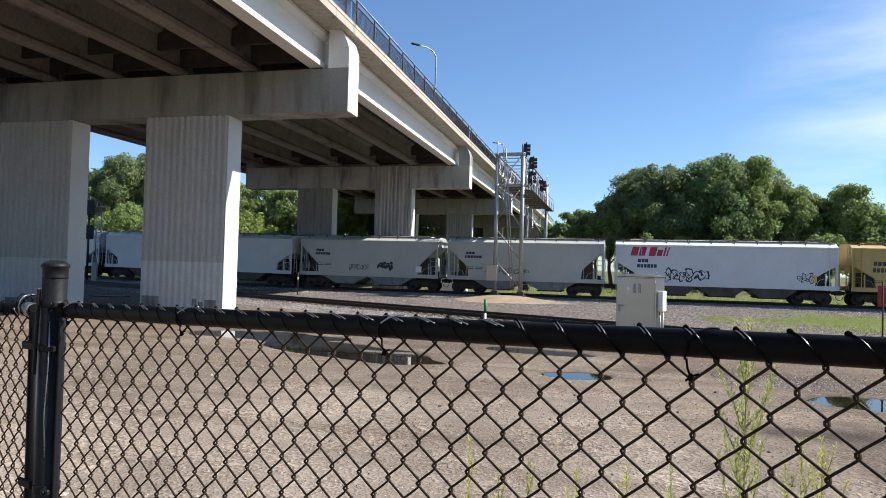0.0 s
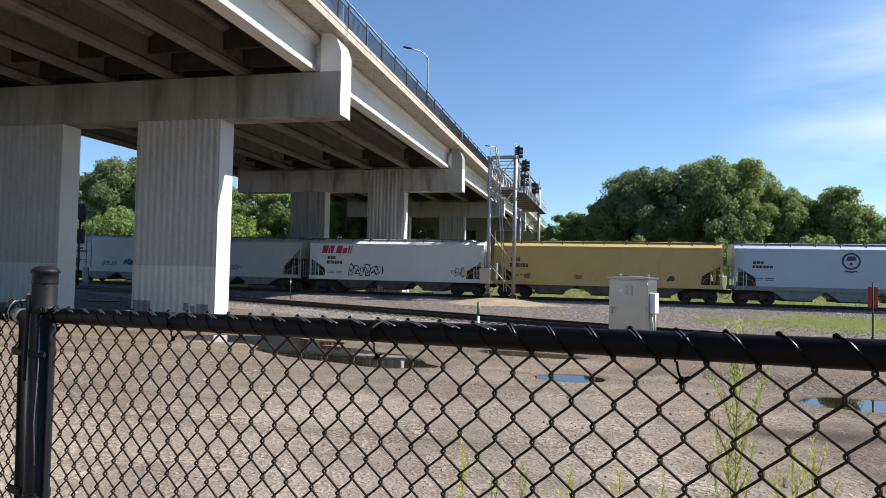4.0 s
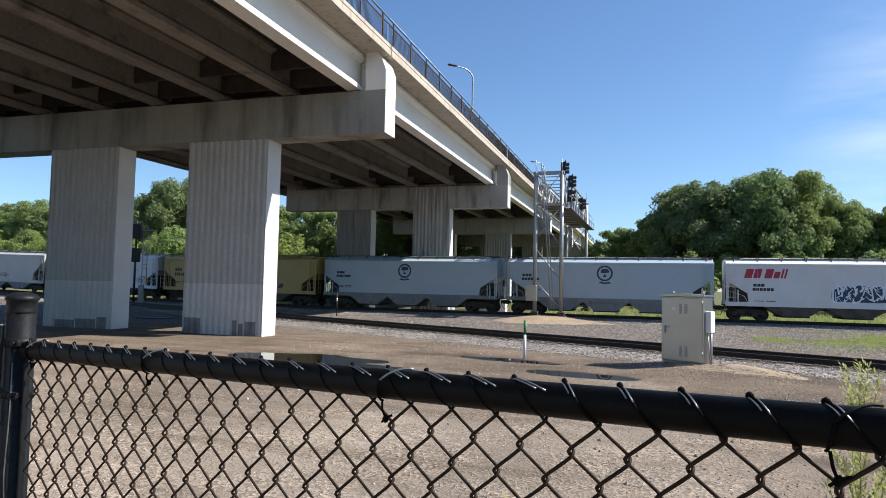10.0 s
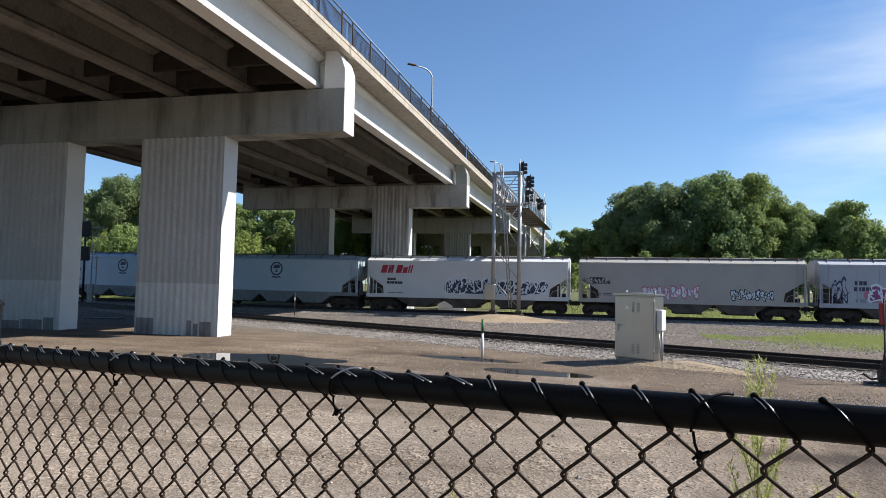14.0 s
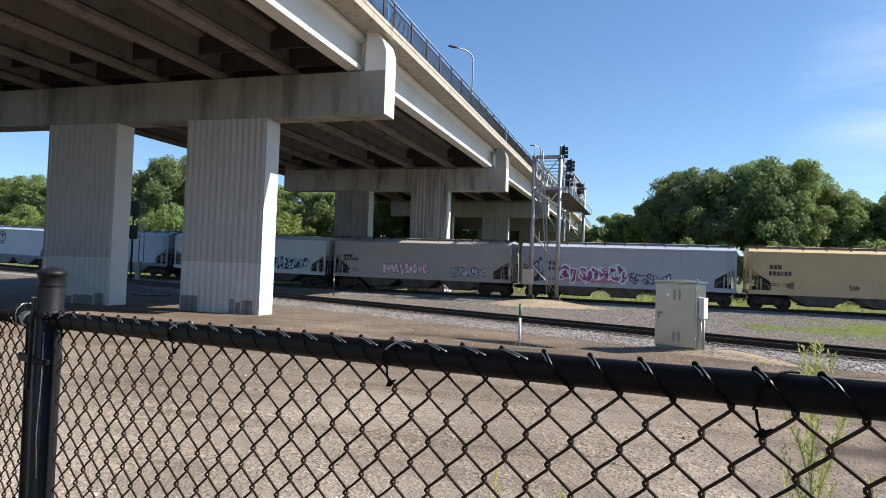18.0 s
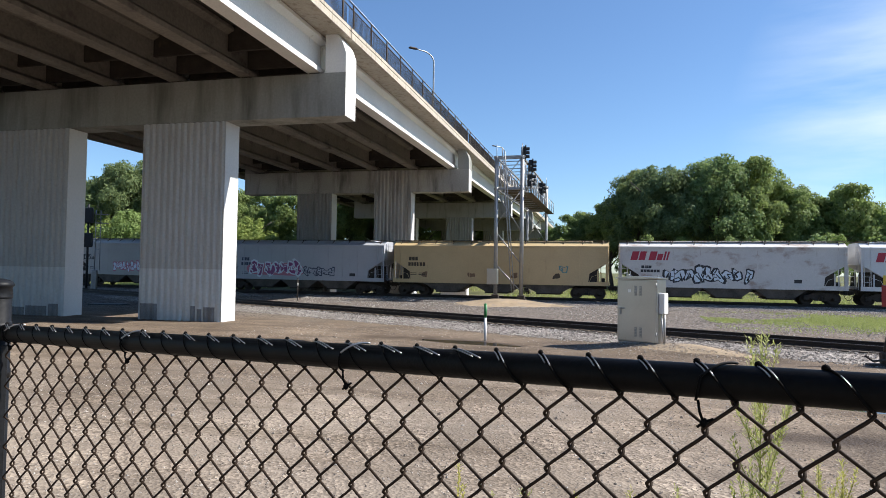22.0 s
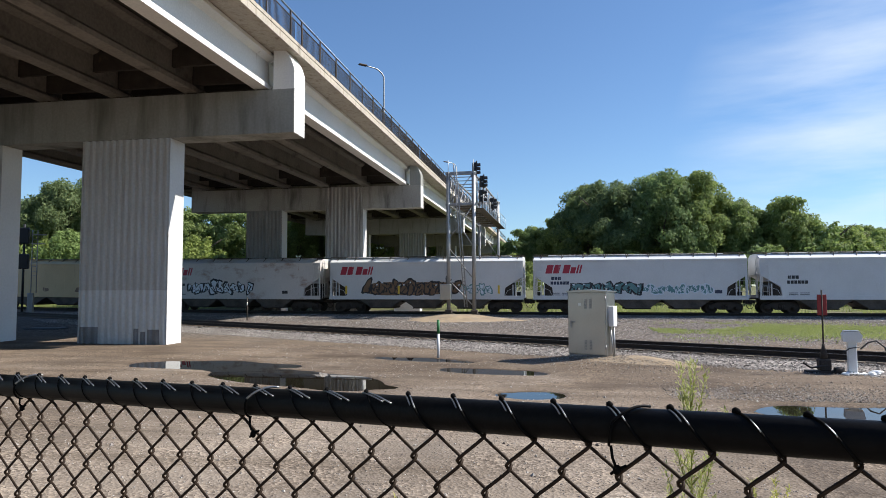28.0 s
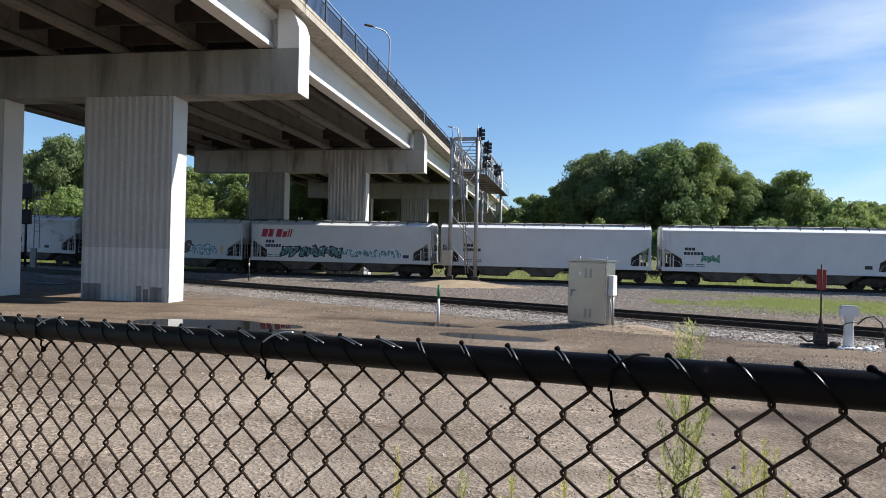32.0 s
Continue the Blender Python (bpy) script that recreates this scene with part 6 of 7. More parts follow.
# ---- railway equipment ----
def build_gantry():
    """The signal bridge over the main tracks: two pairs of masts, a lattice truss and signal heads."""
    ya, yb, xl, xr, low, top = 49.45, 68.0, -8.72, -6.72, 8.95, 11.4
    g = thing("signal_gantry", "grey steel lattice signal gantry over the tracks", "signal gantry", pose(0, 0, 0))
    for y in (ya, yb):
        for x in (xl, xr):
            z = float(ground_height(np.array(x), np.array(y)))
            part("mast", Geo().tube([(x, y, z + 0.2), (x, y, top + 0.1)], 0.155, 16), "galv", g)
            part("mast_foot", Geo().box((x - 0.42, y - 0.42, z - 0.1), (x + 0.42, y + 0.42, z + 0.35), 0.05).box((x - 0.26, y - 0.26, z + 0.35), (x + 0.26, y + 0.26, z + 0.62), 0.02), "under", g, "rusty bolted mast foot")
        zs = [1.0, 3.1, 3.1, 5.6, 5.6, 8.6]
        for k, (a, b) in enumerate(zip(zs[::2], zs[1::2])):
            p, q = ((xl, y, b), (xr, y, a)) if k % 2 == 0 else ((xl, y, b), (xr, y, a))
            part("brace", Geo().tube([p, q], 0.045, 8), "galv", g)
        part("brace", Geo().tube([(xl, y, 6.2), (xr, y, 8.9)], 0.045, 8), "galv", g)
        part("cross_beam", Geo().box((xl - 0.2, y - 0.1, top - 0.15), (xr + 0.2, y + 0.1, top + 0.12), 0.02), "galv", g)
        for p, q in (((xl, y, low), (xr, y, top)), ((xl, y, top), (xr, y, low))):
            part("brace", Geo().tube([p, q], 0.035, 6), "galv", g)
        for x in (xl, xr):
            part("guard_post", Geo().tube([(x, y, top), (x, y, top + 1.05)], 0.024, 6), "galv", g)
        part("cross_beam", Geo().box((xl - 0.2, y - 0.1, low - 0.1), (xr + 0.2, y + 0.1, low + 0.1), 0.02), "galv", g)
    for x in (xl, xr):
        for z in (low, top):
            part("chord", Geo().box((x - 0.07, ya - 0.3, z - 0.07), (x + 0.07, yb + 0.3, z + 0.07), 0.01), "galv", g)
        n = 10
        for k in range(n):
            a, b = ya + (yb - ya) * k / n, ya + (yb - ya) * (k + 1) / n
            part("web_bar", Geo().box((x - 0.03, a - 0.03, low), (x + 0.03, a + 0.03, top)), "galv", g)
            for p, q in (((x, a, low), (x, b, top)), ((x, a, top), (x, b, low))):
                part("web_bar", Geo().tube([p, q], 0.032, 6), "galv", g)
            part("web_bar", Geo().tube([(x, a, 10.25), (x, b, 10.25)], 0.026, 6), "galv", g)
    for k in range(11):
        a = ya + (yb - ya) * k / 10
        part("tie_bar", Geo().box((xl, a - 0.03, top - 0.03), (xr, a + 0.03, top + 0.03)), "galv", g)
        part("tie_bar", Geo().box((xl, a - 0.03, low - 0.03), (xr, a + 0.03, low + 0.03)), "galv", g)
    part("walkway", Geo().box((xl + 0.3, ya, low + 0.075), (xr - 0.1, yb, low + 0.115)), "railing", g, "dark steel grating walkway")
    for x in (xr + 0.75,):
        part("walkway", Geo().box((xr + 0.08, ya, low - 0.35), (x, yb, low - 0.31)), "railing", g)
        for z in (0.2, 0.75):
            part("hand_rail", Geo().tube([(x, ya, low + z), (x, yb, low + z)], 0.022, 6), "galv", g)
        for k in range(9):
            y = ya + (yb - ya) * k / 8
            part("rail_post", Geo().tube([(x, y, low - 0.33), (x, y, low + 0.75)], 0.022, 6), "galv", g)
    for q in (-0.2, 0.2):
        part("ladder_side", Geo().tube([(-7.32 + q * 0.5, ya - 0.28, 1.0), (-8.16 + q * 0.5, ya - 0.24, 12.0 - 0.8 * q)], 0.042, 6), "galv", g)
    for k in range(31):
        z = 1.3 + k * 0.33
        x = -7.32 - 0.84 * (z - 1.0) / 11.0
        part("rung", Geo().tube([(x - 0.10, ya - 0.27, z), (x + 0.10, ya - 0.27, z)], 0.018, 5), "galv", g)
    part("equipment_box", Geo().box((xl - 0.55, ya - 0.75, 1.55), (xl + 0.30, ya - 0.2, 2.75), 0.03), "cabinet", g, "pale grey equipment box on the mast")
    part("box_door", Geo().box((xl - 0.50, ya - 0.772, 1.60), (xl + 0.25, ya - 0.752, 2.70), 0.008), "cabinet", g)
    for y, z, x in ((ya + 0.5, 11.8, xr + 0.15), (ya + 3.2, 11.2, xr + 0.38), (ya + 1.7, 9.8, xr + 0.5), (ya + 6.0, 9.7, xr + 0.85)):
        h = part("signal_head", Geo().prism([(-0.40, -0.45), (-0.32, -0.56), (0.32, -0.56), (0.40, -0.45), (0.40, 0.45), (0.32, 0.56), (-0.32, 0.56), (-0.40, 0.45)], -0.03, 0.03), "signalblack", g, "black signal head with hooded lamps", m=pose(x, y, z, 0, 0, 104))
        part("case", Geo().box((-0.24, 0.03, -0.46), (0.24, 0.30, 0.46), 0.03), "signalblack", h)
        for k in (-0.3, 0.0, 0.3):
            part("hood", Geo().tube([(0, -0.03, k), (0, -0.32, k + 0.02)], 0.135, 14, caps=False), "signalblack", h)
        part("bracket", Geo().box((-x + xr + 0.0, 0.10, -0.1), (0.0, 0.2, 0.0), 0.01), "galv", h)


def build_cabinet():
    """The aluminium signal cabinet on the sandy mound."""
    z = float(ground_height(np.array(1.0), np.array(22.5)))
    t = thing("signal_cabinet", "aluminium trackside signal cabinet with double doors", "cabinet", pose(0.24, 22.70, z - 0.03, 0, 0, -27))
    w, d, h = 1.40, 0.70, 2.17
    part("plinth", Geo().box((0.03, 0.03, 0), (w - 0.03, d - 0.03, 0.10), 0.01), "galv", t)
    part("body", Geo().box((0, 0, 0.09), (w, d, h), 0.02), "cabinet", t)
    part("roof", Geo().prism([(-0.04, h + 0.001), (w + 0.04, h + 0.001), (w + 0.04, h + 0.05), (w / 2, h + 0.10), (-0.04, h + 0.05)], -0.06, d + 0.05), "cabinet", t)
    door = part("door", Geo().box((0.04, -0.03, 0.13), (w - 0.04, -0.002, h - 0.05), 0.008), "cabinet", t)
    for x, z0 in ((0.62, 0.26), (0.80, 0.26), (0.62, 1.62), (0.80, 1.62)):
        part("vent", Geo().box((x, -0.036, z0), (x + 0.09, -0.031, z0 + 0.32), 0.004), "galv", door, "dark narrow louvred vent")
        for k in range(6):
            part("louvre", Geo().box((x + 0.01, -0.046, z0 + 0.02 + 0.05 * k), (x + 0.08, -0.037, z0 + 0.035 + 0.05 * k), 0.003), "cabinet", door)
    part("handle", Geo().box((0.12, -0.075, 0.98), (0.17, -0.031, 1.22), 0.01).box((0.12, -0.085, 1.16), (0.30, -0.06, 1.21), 0.008), "galv", door, "grey door handle")
    for z0 in (0.3, 1.1, 1.9):
        part("hinge", Geo().tube([(w - 0.025, -0.038, z0), (w - 0.025, -0.038, z0 + 0.14)], 0.018, 8), "galv", t)
    part("notice", Geo().box((0.40, -0.036, 1.72), (0.5, -0.031, 1.82)), "whitebox", door, "small pale notice plate")
    part("meter_box", Geo().box((w + 0.002, 0.12, 1.05), (w + 0.18, 0.44, 1.72), 0.015), "whitebox", t, "light grey meter box on the side")
    part("conduit", Geo().tube([(w + 0.11, 0.3, 0.02), (w + 0.11, 0.3, 1.06)], 0.035, 10), "galv", t)
    part("conduit", Geo().tube([(w + 0.16, 0.14, 0.02), (w + 0.05, 0.18, 1.06)], 0.022, 8), "galv", t)
    for x in (0.25, w - 0.15):
        part("lifting_eye", Geo().tube([(x, d / 2, h + 0.06), (x, d / 2, h + 0.15)], 0.025, 8), "galv", t)


def build_small_equipment():
    gz = lambda x, y: float(ground_height(np.array(float(x)), np.array(float(y))))
    z = gz(-4.42, 23.4)
    t = thing("marker_post", "white utility marker post with a green top", "marker post", pose(-4.42, 23.4, z - 0.05))
    part("post", Geo().tube([(0, 0, 0), (0, 0, 0.92)], 0.05, 14), "whitebox", t)
    part("top", Geo().tube([(0, 0, 0.921), (0, 0, 1.40)], 0.052, 14), "green", t, "green plastic sleeve")
    part("cap", Geo().lathe([(0.052, 0), (0.045, 0.02), (0.02, 0.035), (0.002, 0.037)], 14), "green", t, m=pose(0, 0, 1.401))

    z = gz(7.5, 20.7)
    s = thing("switch_stand", "switch stand with a red target on a tall rod", "switch stand", pose(7.5, 20.7, z - 0.02))
    part("base", Geo().box((-0.5, -0.16, 0), (0.55, 0.16, 0.09), 0.02).box((-0.16, -0.14, 0.09), (0.16, 0.14, 0.42), 0.03), "under", s)
    part("neck", Geo().lathe([(0.11, 0.42), (0.085, 0.6), (0.05, 0.75), (0.04, 0.85)], 12), "under", s)
    part("rod", Geo().tube([(0, 0, 0.4), (0, 0, 2.42)], 0.024, 8), "under", s)
    part("target", Geo().box((-0.13, -0.012, 1.68), (0.13, 0.012, 2.28), 0.01), "redtarget", s, "flat red target plate")
    part("lever", Geo().tube([(0.05, -0.12, 0.25), (-0.42, -0.2, 0.18), (-0.62, -0.2, 0.32)], 0.028, 8), "under", s)
    part("lever_weight", Geo().tube([(0.2, -0.2, 0.12), (0.44, -0.2, 0.12)], 0.09, 10), "under", s)

    z = gz(8.25, 20.75)
    m = thing("switch_machine", "white power switch machine on a square post", "switch machine", pose(8.28, 20.75, z - 0.02, 0, 0, -14))
    part("post", Geo().box((-0.13, -0.12, 0), (0.10, 0.12, 0.98), 0.02), "whitebox", m)
    part("head", Geo().prism([(-0.24, 0.93), (0.20, 0.93), (0.24, 1.12), (0.16, 1.22), (-0.20, 1.22), (-0.26, 1.14)], -0.2, 0.2), "whitebox", m)
    part("lid", Geo().box((-0.22, -0.18, 1.222), (0.18, 0.18, 1.25), 0.01), "cabinet", m)
    part("foot", Geo().box((-0.34, -0.3, -0.02), (0.34, 0.3, 0.06), 0.02), "whitebox", m)
    pts = [(0.2, 0, 0.72), (0.38, -0.05, 0.92), (0.58, -0.08, 0.98), (0.78, -0.06, 0.80), (0.88, 0.0, 0.45), (0.9, 0.05, 0.05)]
    part("cable", Geo().tube(pts, 0.022, 8), "signalblack", m, "black cable looping to the ground")
    part("cable", Geo().tube([(0.2, -0.1, 0.8), (-0.1, -0.22, 0.75), (-0.28, -0.22, 0.6)], 0.016, 8), "signalblack", m)
    for k, (x, y, s2) in enumerate(((8.75, 20.5, 0.16), (8.95, 20.75, 0.13), (8.6, 20.35, 0.11), (9.2, 20.6, 0.1), (7.9, 20.3, 0.1))):
        g = Geo()
        n = 10
        r = random.Random(k)
        rows = [[(s2 * q * (1 + 0.25 * math.sin(3 * a + k) + r.uniform(-0.1, 0.1)) * math.cos(a), s2 * q * 0.8 * (1 + r.uniform(-0.15, 0.15)) * math.sin(a), s2 * h) for a in [2 * math.pi * i / n for i in range(n)]] for q, h in ((0.9, -0.2), (1.0, 0.2), (0.75, 0.55), (0.3, 0.75))]
        g.add([p for row in rows for p in row], [(j * n + i, j * n + (i + 1) % n, (j + 1) * n + (i + 1) % n, (j + 1) * n + i) for j in range(3) for i in range(n)] + [tuple(3 * n + i for i in range(n))])
        solid("white_rock", g, "whitebox", "pale broken stone beside the switch machine", "rock", "rocks by the switch", m=pose(x, y, gz(x, y) + 0.01))

    z = gz(10.05, 21.2)
    b = thing("cable_box", "small white cable box on a low bracket", "cable box", pose(10.05, 21.2, z - 0.03, 0, 0, -18))
    part("box", Geo().box((-0.17, -0.11, 0.28), (0.17, 0.11, 0.44), 0.03), "whitebox", b)
    part("leg", Geo().tube([(0.05, 0, 0), (0.05, 0, 0.31)], 0.06, 10), "galv", b)
    part("arm", Geo().tube([(-0.6, -0.1, 0.06), (-0.1, 0, 0.22), (0.05, 0, 0.24)], 0.05, 8), "galv", b)

    for x, y, h in ((10.42, 20.6, 1.05),):
        z = gz(x, y)
        c = thing("traffic_cone", "faded orange traffic cone on a dark base", "traffic cone", pose(x, y, z - 0.01, 0, 0, 20))
        part("base", Geo().box((-0.27, -0.27, 0), (0.27, 0.27, 0.05), 0.02), "signalblack", c)
        part("cone", Geo().lathe([(0.165, 0.05), (0.15, 0.12), (0.094, 0.58)], 24), "orange", c)
        part("band", Geo().lathe([(0.094, 0.582), (0.070, 0.78)], 24), "tan", c, "worn dull band")
        part("tip", Geo().lathe([(0.070, 0.782), (0.040, h - 0.02), (0.032, h)], 24), "bronze", c, "faded brown tip")

    z = gz(-22.8, 44.0)
    p = thing("derail_post", "thin dark trackside post with a pale band", "marker post", pose(-22.8, 44.2, z - 0.05))
    part("rod", Geo().tube([(0, 0, 0), (0, 0, 1.75)], 0.04, 8), "under", p)
    part("band", Geo().tube([(0, 0, 1.15), (0, 0, 1.38)], 0.043, 8), "whitebox", p)
    z = gz(-26.8, 59.6)
    solid("concrete_block", Geo().box((-0.2, -0.2, -0.1), (0.2, 0.2, 0.75), 0.03), "whitebox", "small pale concrete marker block beside the track", "block", m=pose(-26.8, 59.6, z, 0, 0, 12))

    for x, wide_x, high, label in ((-15.4, 2.5, 1.25, "long white ribbed equipment box beyond the main track"), (-19.1, 1.15, 1.35, "white upright equipment box beyond the main track")):
        z = gz(x + wide_x / 2, 58.4)
        w = thing("equipment_locker", label, "equipment box", pose(x, 58.0, z - 0.03), "white boxes beyond the tracks")
        part("body", Geo().box((0, 0, 0), (wide_x, 0.8, high), 0.02), "whitebox", w)
        part("lid", Geo().box((-0.04, -0.04, high + 0.001), (wide_x + 0.04, 0.84, high + 0.06), 0.015), "whitebox", w)
        for k in range(int(wide_x / 0.3)):
            part("rib", Geo().box((0.13 + 0.3 * k, -0.025, 0.05), (0.19 + 0.3 * k, 0.002, high - 0.05), 0.005), "whitebox", w)
    solid("drain_cover", Geo().box((-1.1, -0.55, -0.04), (1.1, 0.55, 0.07), 0.02), "signalblack", "dark flat steel plate lying on the shaded ground", "steel plate", m=pose(-31.5, 35.1, gz(-31.5, 35.1), 0, 0, 8))

    z = gz(-46, 48.6)
    d = thing("signal_mast", "dark railway signal on a mast with a ladder", "railway signal", pose(-46.2, 48.6, z - 0.1, 0, 0, 30))
    part("mast", Geo().tube([(0, 0, 0), (0, 0, 7.9)], 0.10, 12), "signalblack", d)
    for lo, hi in ((4.0, 5.3), (6.2, 7.6)):
        part("head", Geo().box((-0.42, -0.25, lo), (0.42, 0.2, hi), 0.08), "signalblack", d)
    part("base_case", Geo().box((0.40, -0.25, 0.1), (0.85, 0.25, 1.9), 0.04), "galv", d)
    for q in (0.6, 1.0):
        part("ladder_side", Geo().tube([(q, 0.1, 1.9), (q, 0.1, 7.4)], 0.04, 6), "galv", d)
    for k in range(10):
        part("rung", Geo().tube([(0.6, 0.1, 3.4 + 0.4 * k), (1.0, 0.1, 3.4 + 0.4 * k)], 0.025, 5), "galv", d)
    for z0 in (6.2, 7.0):
        part("cage", Geo().box((0.6, -0.3, z0), (1.6, 0.5, z0 + 0.05)), "galv", d)


def build_distance():
    """A hall and a floodlight mast far off to the right, and a far white building beyond the bridge."""
    b = thing("warehouse", "far grey flat-roofed building behind the trees", "building", pose(97, 205, 0, 0, 0, 8))
    part("wall", Geo().box((-9, -6, 0), (9, 6, 17.6), 0.05), "building", b)
    part("roof", Geo().box((-9.4, -6.4, 17.6), (9.4, 6.4, 18.4), 0.1), "graystain", b)
    for k in range(6):
        part("window", Geo().box((-7.6 + 2.7 * k, -6.05, 14.6), (-5.6 + 2.7 * k, -5.98, 16.4)), "glass", b)
    m = thing("floodlight_mast", "tall floodlight mast far behind the trees", "light mast", pose(96.0, 200, 0))
    part("pole", Geo().tube([(0, 0, 0), (0, 0, 25.6)], 0.3, 10, radii=[0.35, 0.18]), "galv", m)
    for k in range(4):
        a = k * math.pi / 2 + 0.4
        part("floodlight", Geo().box((math.cos(a) * 0.7 - 0.35, math.sin(a) * 0.7 - 0.35, 25.2), (math.cos(a) * 0.7 + 0.35, math.sin(a) * 0.7 + 0.35, 26.0), 0.05), "building", m)
    part("ring", Geo().lathe([(0.5, 25.0), (0.9, 25.0), (0.9, 25.15), (0.5, 25.15)], 16), "galv", m)
    h = thing("far_house", "far white building seen beneath the bridge", "building", pose(-33, 185, 0.5, 0, 0, 20))
    part("wall", Geo().box((-8, -5, 0), (8, 5, 6.5), 0.05), "whitebox", h)
    part("roof", Geo().prism([(-8.5, 6.5), (8.5, 6.5), (6, 9), (-6, 9)], -5.4, 5.4), "graystain", h)
    for k in range(4):
        part("window", Geo().box((-6.4 + 3.6 * k, -5.05, 3.2), (-4.4 + 3.6 * k, -4.98, 5.0)), "glass", h)


def build_stones():
    def lot(r, n):
        x, y = r.uniform(-14, 14, n), 3.4 + 24 * r.rand(n) ** 1.6
        z = ground_height(x, y)
        keep = (z > -0.004) & (side_gap(x, y) < -2.2) & (lumps(x, y, 0.45, 12) + lumps(x, y, 1.6, 13) * 0.6 > r.uniform(-1.3, 0.9, n))
        return np.stack([x, y, z], 1)[keep]

    def shoulder(r, n):
        s, w = r.uniform(-34, 22, n), r.uniform(-3.25, 3.0, n)
        x, y = SIDE_AT.x + SIDE_WAY.x * s + 0.417 * w, SIDE_AT.y + SIDE_WAY.y * s + 0.909 * w
        edge = np.where(w < 0, 3.1, 2.9)
        rise = 1 - np.clip((np.abs(w) - 1.5) / (edge - 1.5), 0, 1)
        z = (ground_height(x, y) - 0.03) * (1 - rise) + 0.195 * rise + 0.01
        keep = (np.abs(w) > 1.25) | (r.rand(n) < 0.03) & (np.abs(np.abs(w) - 0.75) > 0.1)
        return np.stack([x, y, np.maximum(z, ground_height(x, y))], 1)[keep]

    def main_shoulder(r, n):
        x, w = r.uniform(-60, 45, n), r.uniform(-3.9, -1.0, n)
        rise = 1 - np.clip((np.abs(w) - 1.75) / (3.7 - 1.75), 0, 1)
        y = MAIN_Y + w
        g = ground_height(x, y)
        return np.stack([x, y, np.maximum((g - 0.03) * (1 - rise) + 0.29 * rise, g) + 0.005], 1)

    scatter("lot_pebbles", "pebbles", "small pale stones strewn over the dirt lot", lot, 62000, 0.0165, 1)
    scatter("lot_stones", "pebbles", "larger loose stones on the dirt lot", lot, 1100, 0.042, 2)
    def shore(r, n):
        x = r.uniform(2.5, 13.5, n)
        y = 15.7 + np.abs(r.normal(0, 1.3, n))
        z = ground_height(x, y)
        keep = (z > -0.006) & (side_gap(x, y) < -2.2)
        return np.stack([x, y, z], 1)[keep]

    scatter("shore_stones", "pebbles", "coarse gravel along the long puddle's far edge", shore, 5200, 0.026, 6)
    scatter("ballast_stones", "stones", "loose crushed stone on the side track's shoulders", shoulder, 36000, 0.036, 3)
    def between(r, n):
        x, y = r.uniform(-34, 26, n), 24 + 26 * r.rand(n)
        keep = (side_gap(x, y) > 2.3) & (y < MAIN_Y - 2.6) & (lumps(x, y, 0.5, 41) + 0.6 * lumps(x, y, 1.9, 42) > r.uniform(-1.2, 0.8, n))
        return np.stack([x, y, ground_height(x, y)], 1)[keep]

    def bank(r, n):
        x, y = r.normal(2.2, 1.7, n), r.normal(22.0, 0.8, n)
        z = ground_height(x, y)
        q = 1 - np.clip(np.hypot((x - 2.2) / 3.4, (y - 22.3) / 1.8), 0, 1)
        return np.stack([x, y, z + 0.06 * q * q * (3 - 2 * q) + 0.004], 1)[side_gap(x, y) < -2.4]

    scatter("bank_stones", "pebbles", "small stones on the sandy bank round the cabinet", bank, 2600, 0.022, 9)
    scatter("yard_stones", "stones", "loose crushed stone strewn between the two tracks", between, 54000, 0.042, 8)
    scatter("main_ballast_stones", "stones", "loose crushed stone beside the main track", main_shoulder, 12000, 0.06, 4)


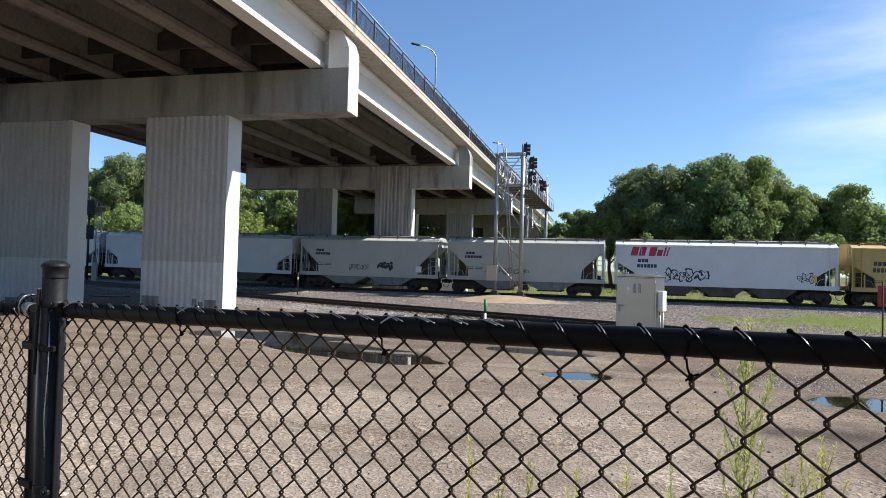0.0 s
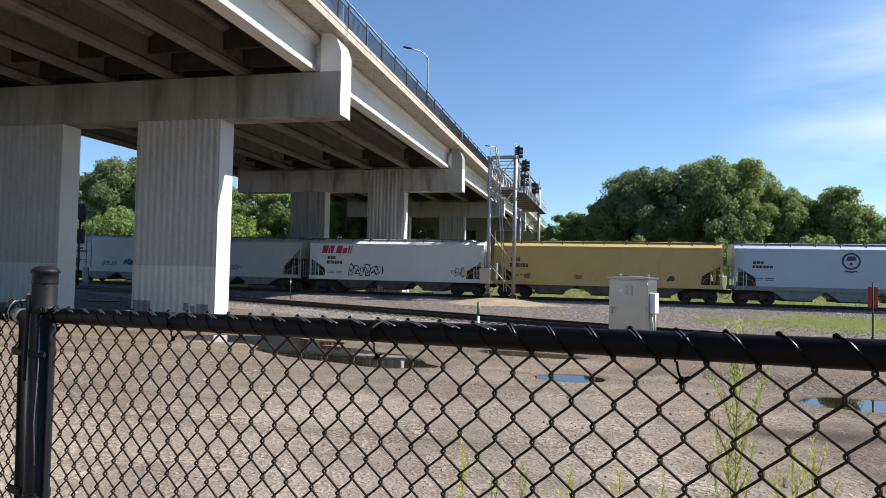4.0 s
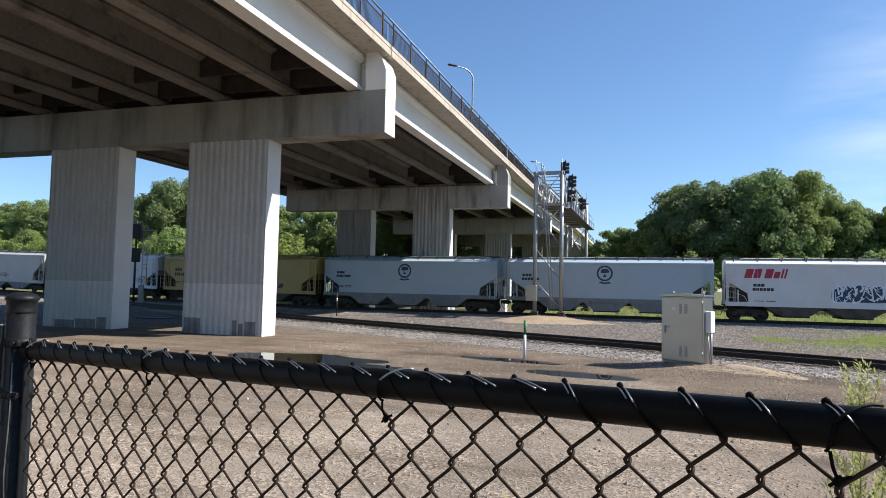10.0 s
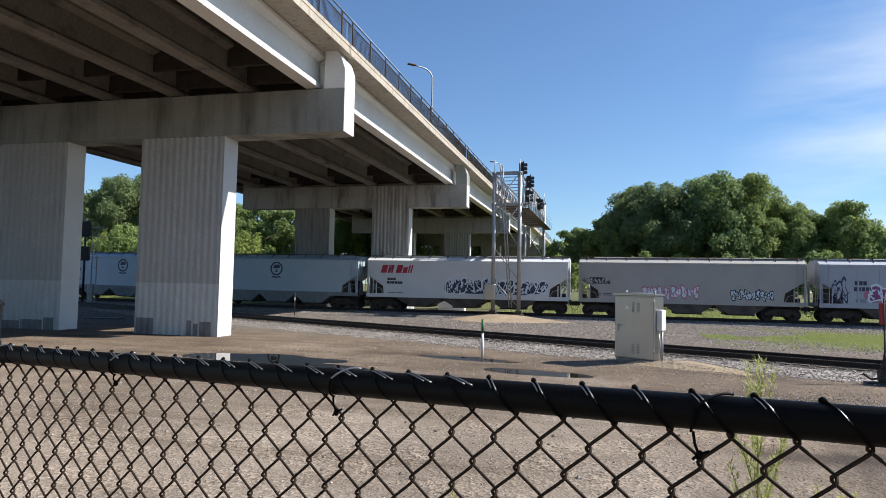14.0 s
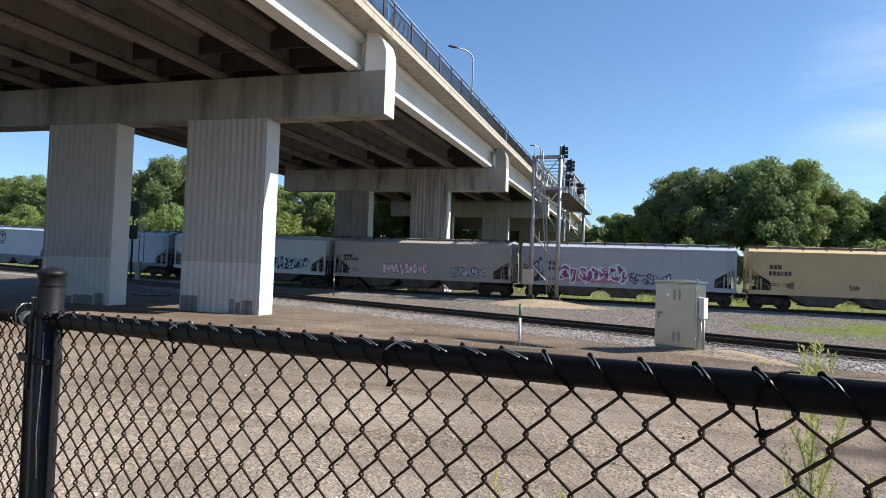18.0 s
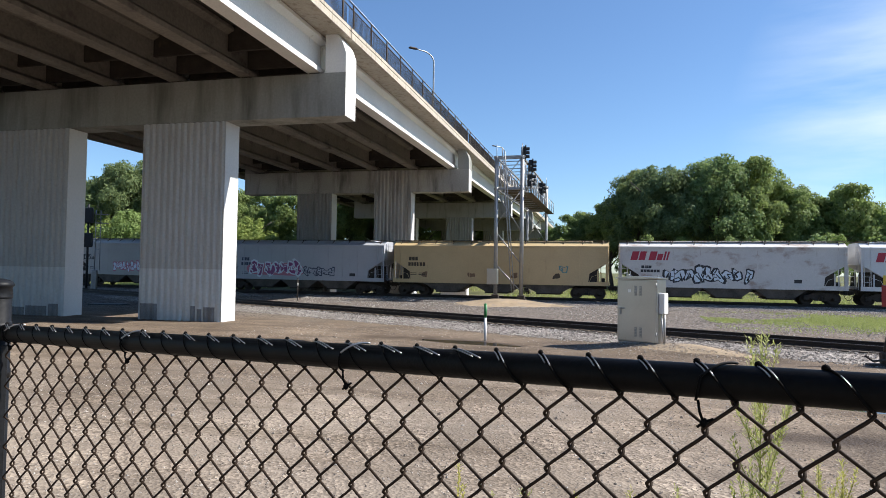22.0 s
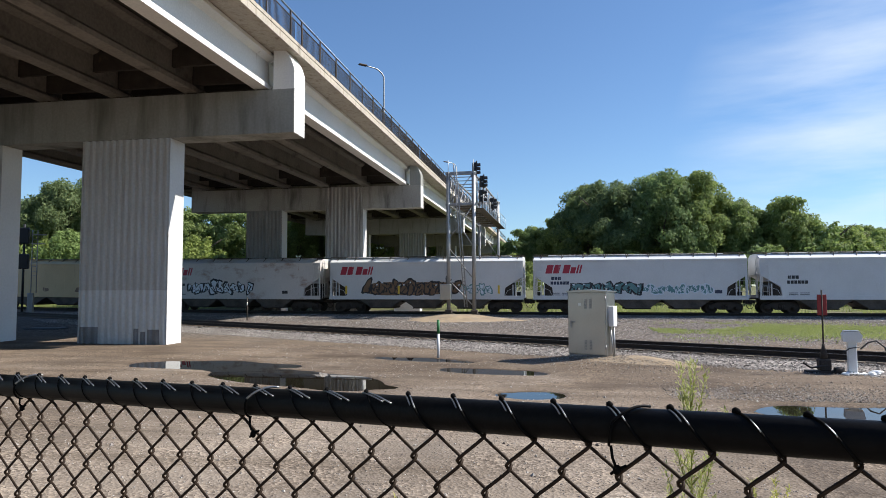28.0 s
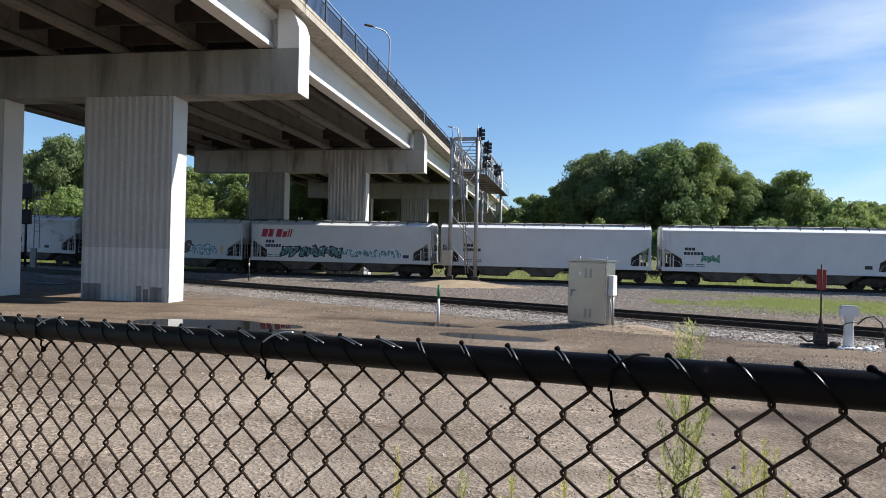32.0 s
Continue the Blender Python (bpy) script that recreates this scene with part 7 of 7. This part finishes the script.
def motions():
    """The train rolls past to the left; every wheelset turns with it."""
    way = [(0, 0.0), (6, 37.2), (9, 55.55), (13, 80.2), (19, 116.4), (23, 140.7), (28, 170.35), (32, 194.25)]
    times, gone = [t for t, _ in way], [d for _, d in way]
    slopes = [(gone[1] - gone[0]) / 6] + [((gone[i + 1] - gone[i - 1]) / (times[i + 1] - times[i - 1])) for i in range(1, len(way) - 1)] + [(gone[-1] - gone[-2]) / 4]

    def at(t):
        i = max(0, min(len(times) - 2, next((k for k in range(len(times) - 1) if t <= times[k + 1]), len(times) - 2)))
        h = times[i + 1] - times[i]
        u = (t - times[i]) / h
        return ((2 * u ** 3 - 3 * u ** 2 + 1) * gone[i] + (u ** 3 - 2 * u ** 2 + u) * h * slopes[i] + (-2 * u ** 3 + 3 * u ** 2) * gone[i + 1] + (u ** 3 - u ** 2) * h * slopes[i + 1])

    def rides(x, L):
        """The pose of a car whose left coupling has come to x: both its trucks stand on the track."""
        (ya, za), (yb, zb) = main_line(x + 1.95), main_line(x + L - 1.95)
        run = L - 3.9
        turn, climb = math.atan2(yb - ya, run), math.atan2(zb - za, run)
        way = Vector((math.cos(turn) * math.cos(climb), math.sin(turn) * math.cos(climb), math.sin(climb)))
        at_truck = Vector((x + 1.95, float(ya), MAIN_TOP + 0.004 + float(za)))
        return pose(*(at_truck - way * 1.95), 0, -math.degrees(climb), math.degrees(turn))

    steps = [0.5 * k for k in range(65)]
    for car, x, L, sets in TRAIN:
        walk(car, [(t, rides(x - at(t), L)) for t in steps])
    fine = [0.1 * k for k in range(321)]
    for car, x, L, sets in TRAIN:
        for w in sets:
            place = w.matrix_basis.translation.copy()
            walk(w, [(t, Matrix.Translation(place) @ pose(0, 0, 0, 90, 0, 0) @ Matrix.Rotation(at(t) / 0.43, 4, "Z")) for t in fine])


# ---- build ----
build_ground()
build_tracks()
mound("sand_mound", "sand", "heap of tan sand round the gantry's feet", -7.4, 46.4, 5.0, 3.0, 0, 0.44, 1)
mound("sand_mound", "sand", "low tan sandy bank round the cabinet", 2.2, 22.3, 3.4, 1.8, -16, 0.06, 2)
build_bridge()
build_bridge_lamp(18.0)
build_bridge_lamp(55.0)
build_gantry()
build_cabinet()
build_small_equipment()
build_distance()
build_trees()
build_weeds()
build_train()
build_fence()
build_grass()
build_stones()
motions()
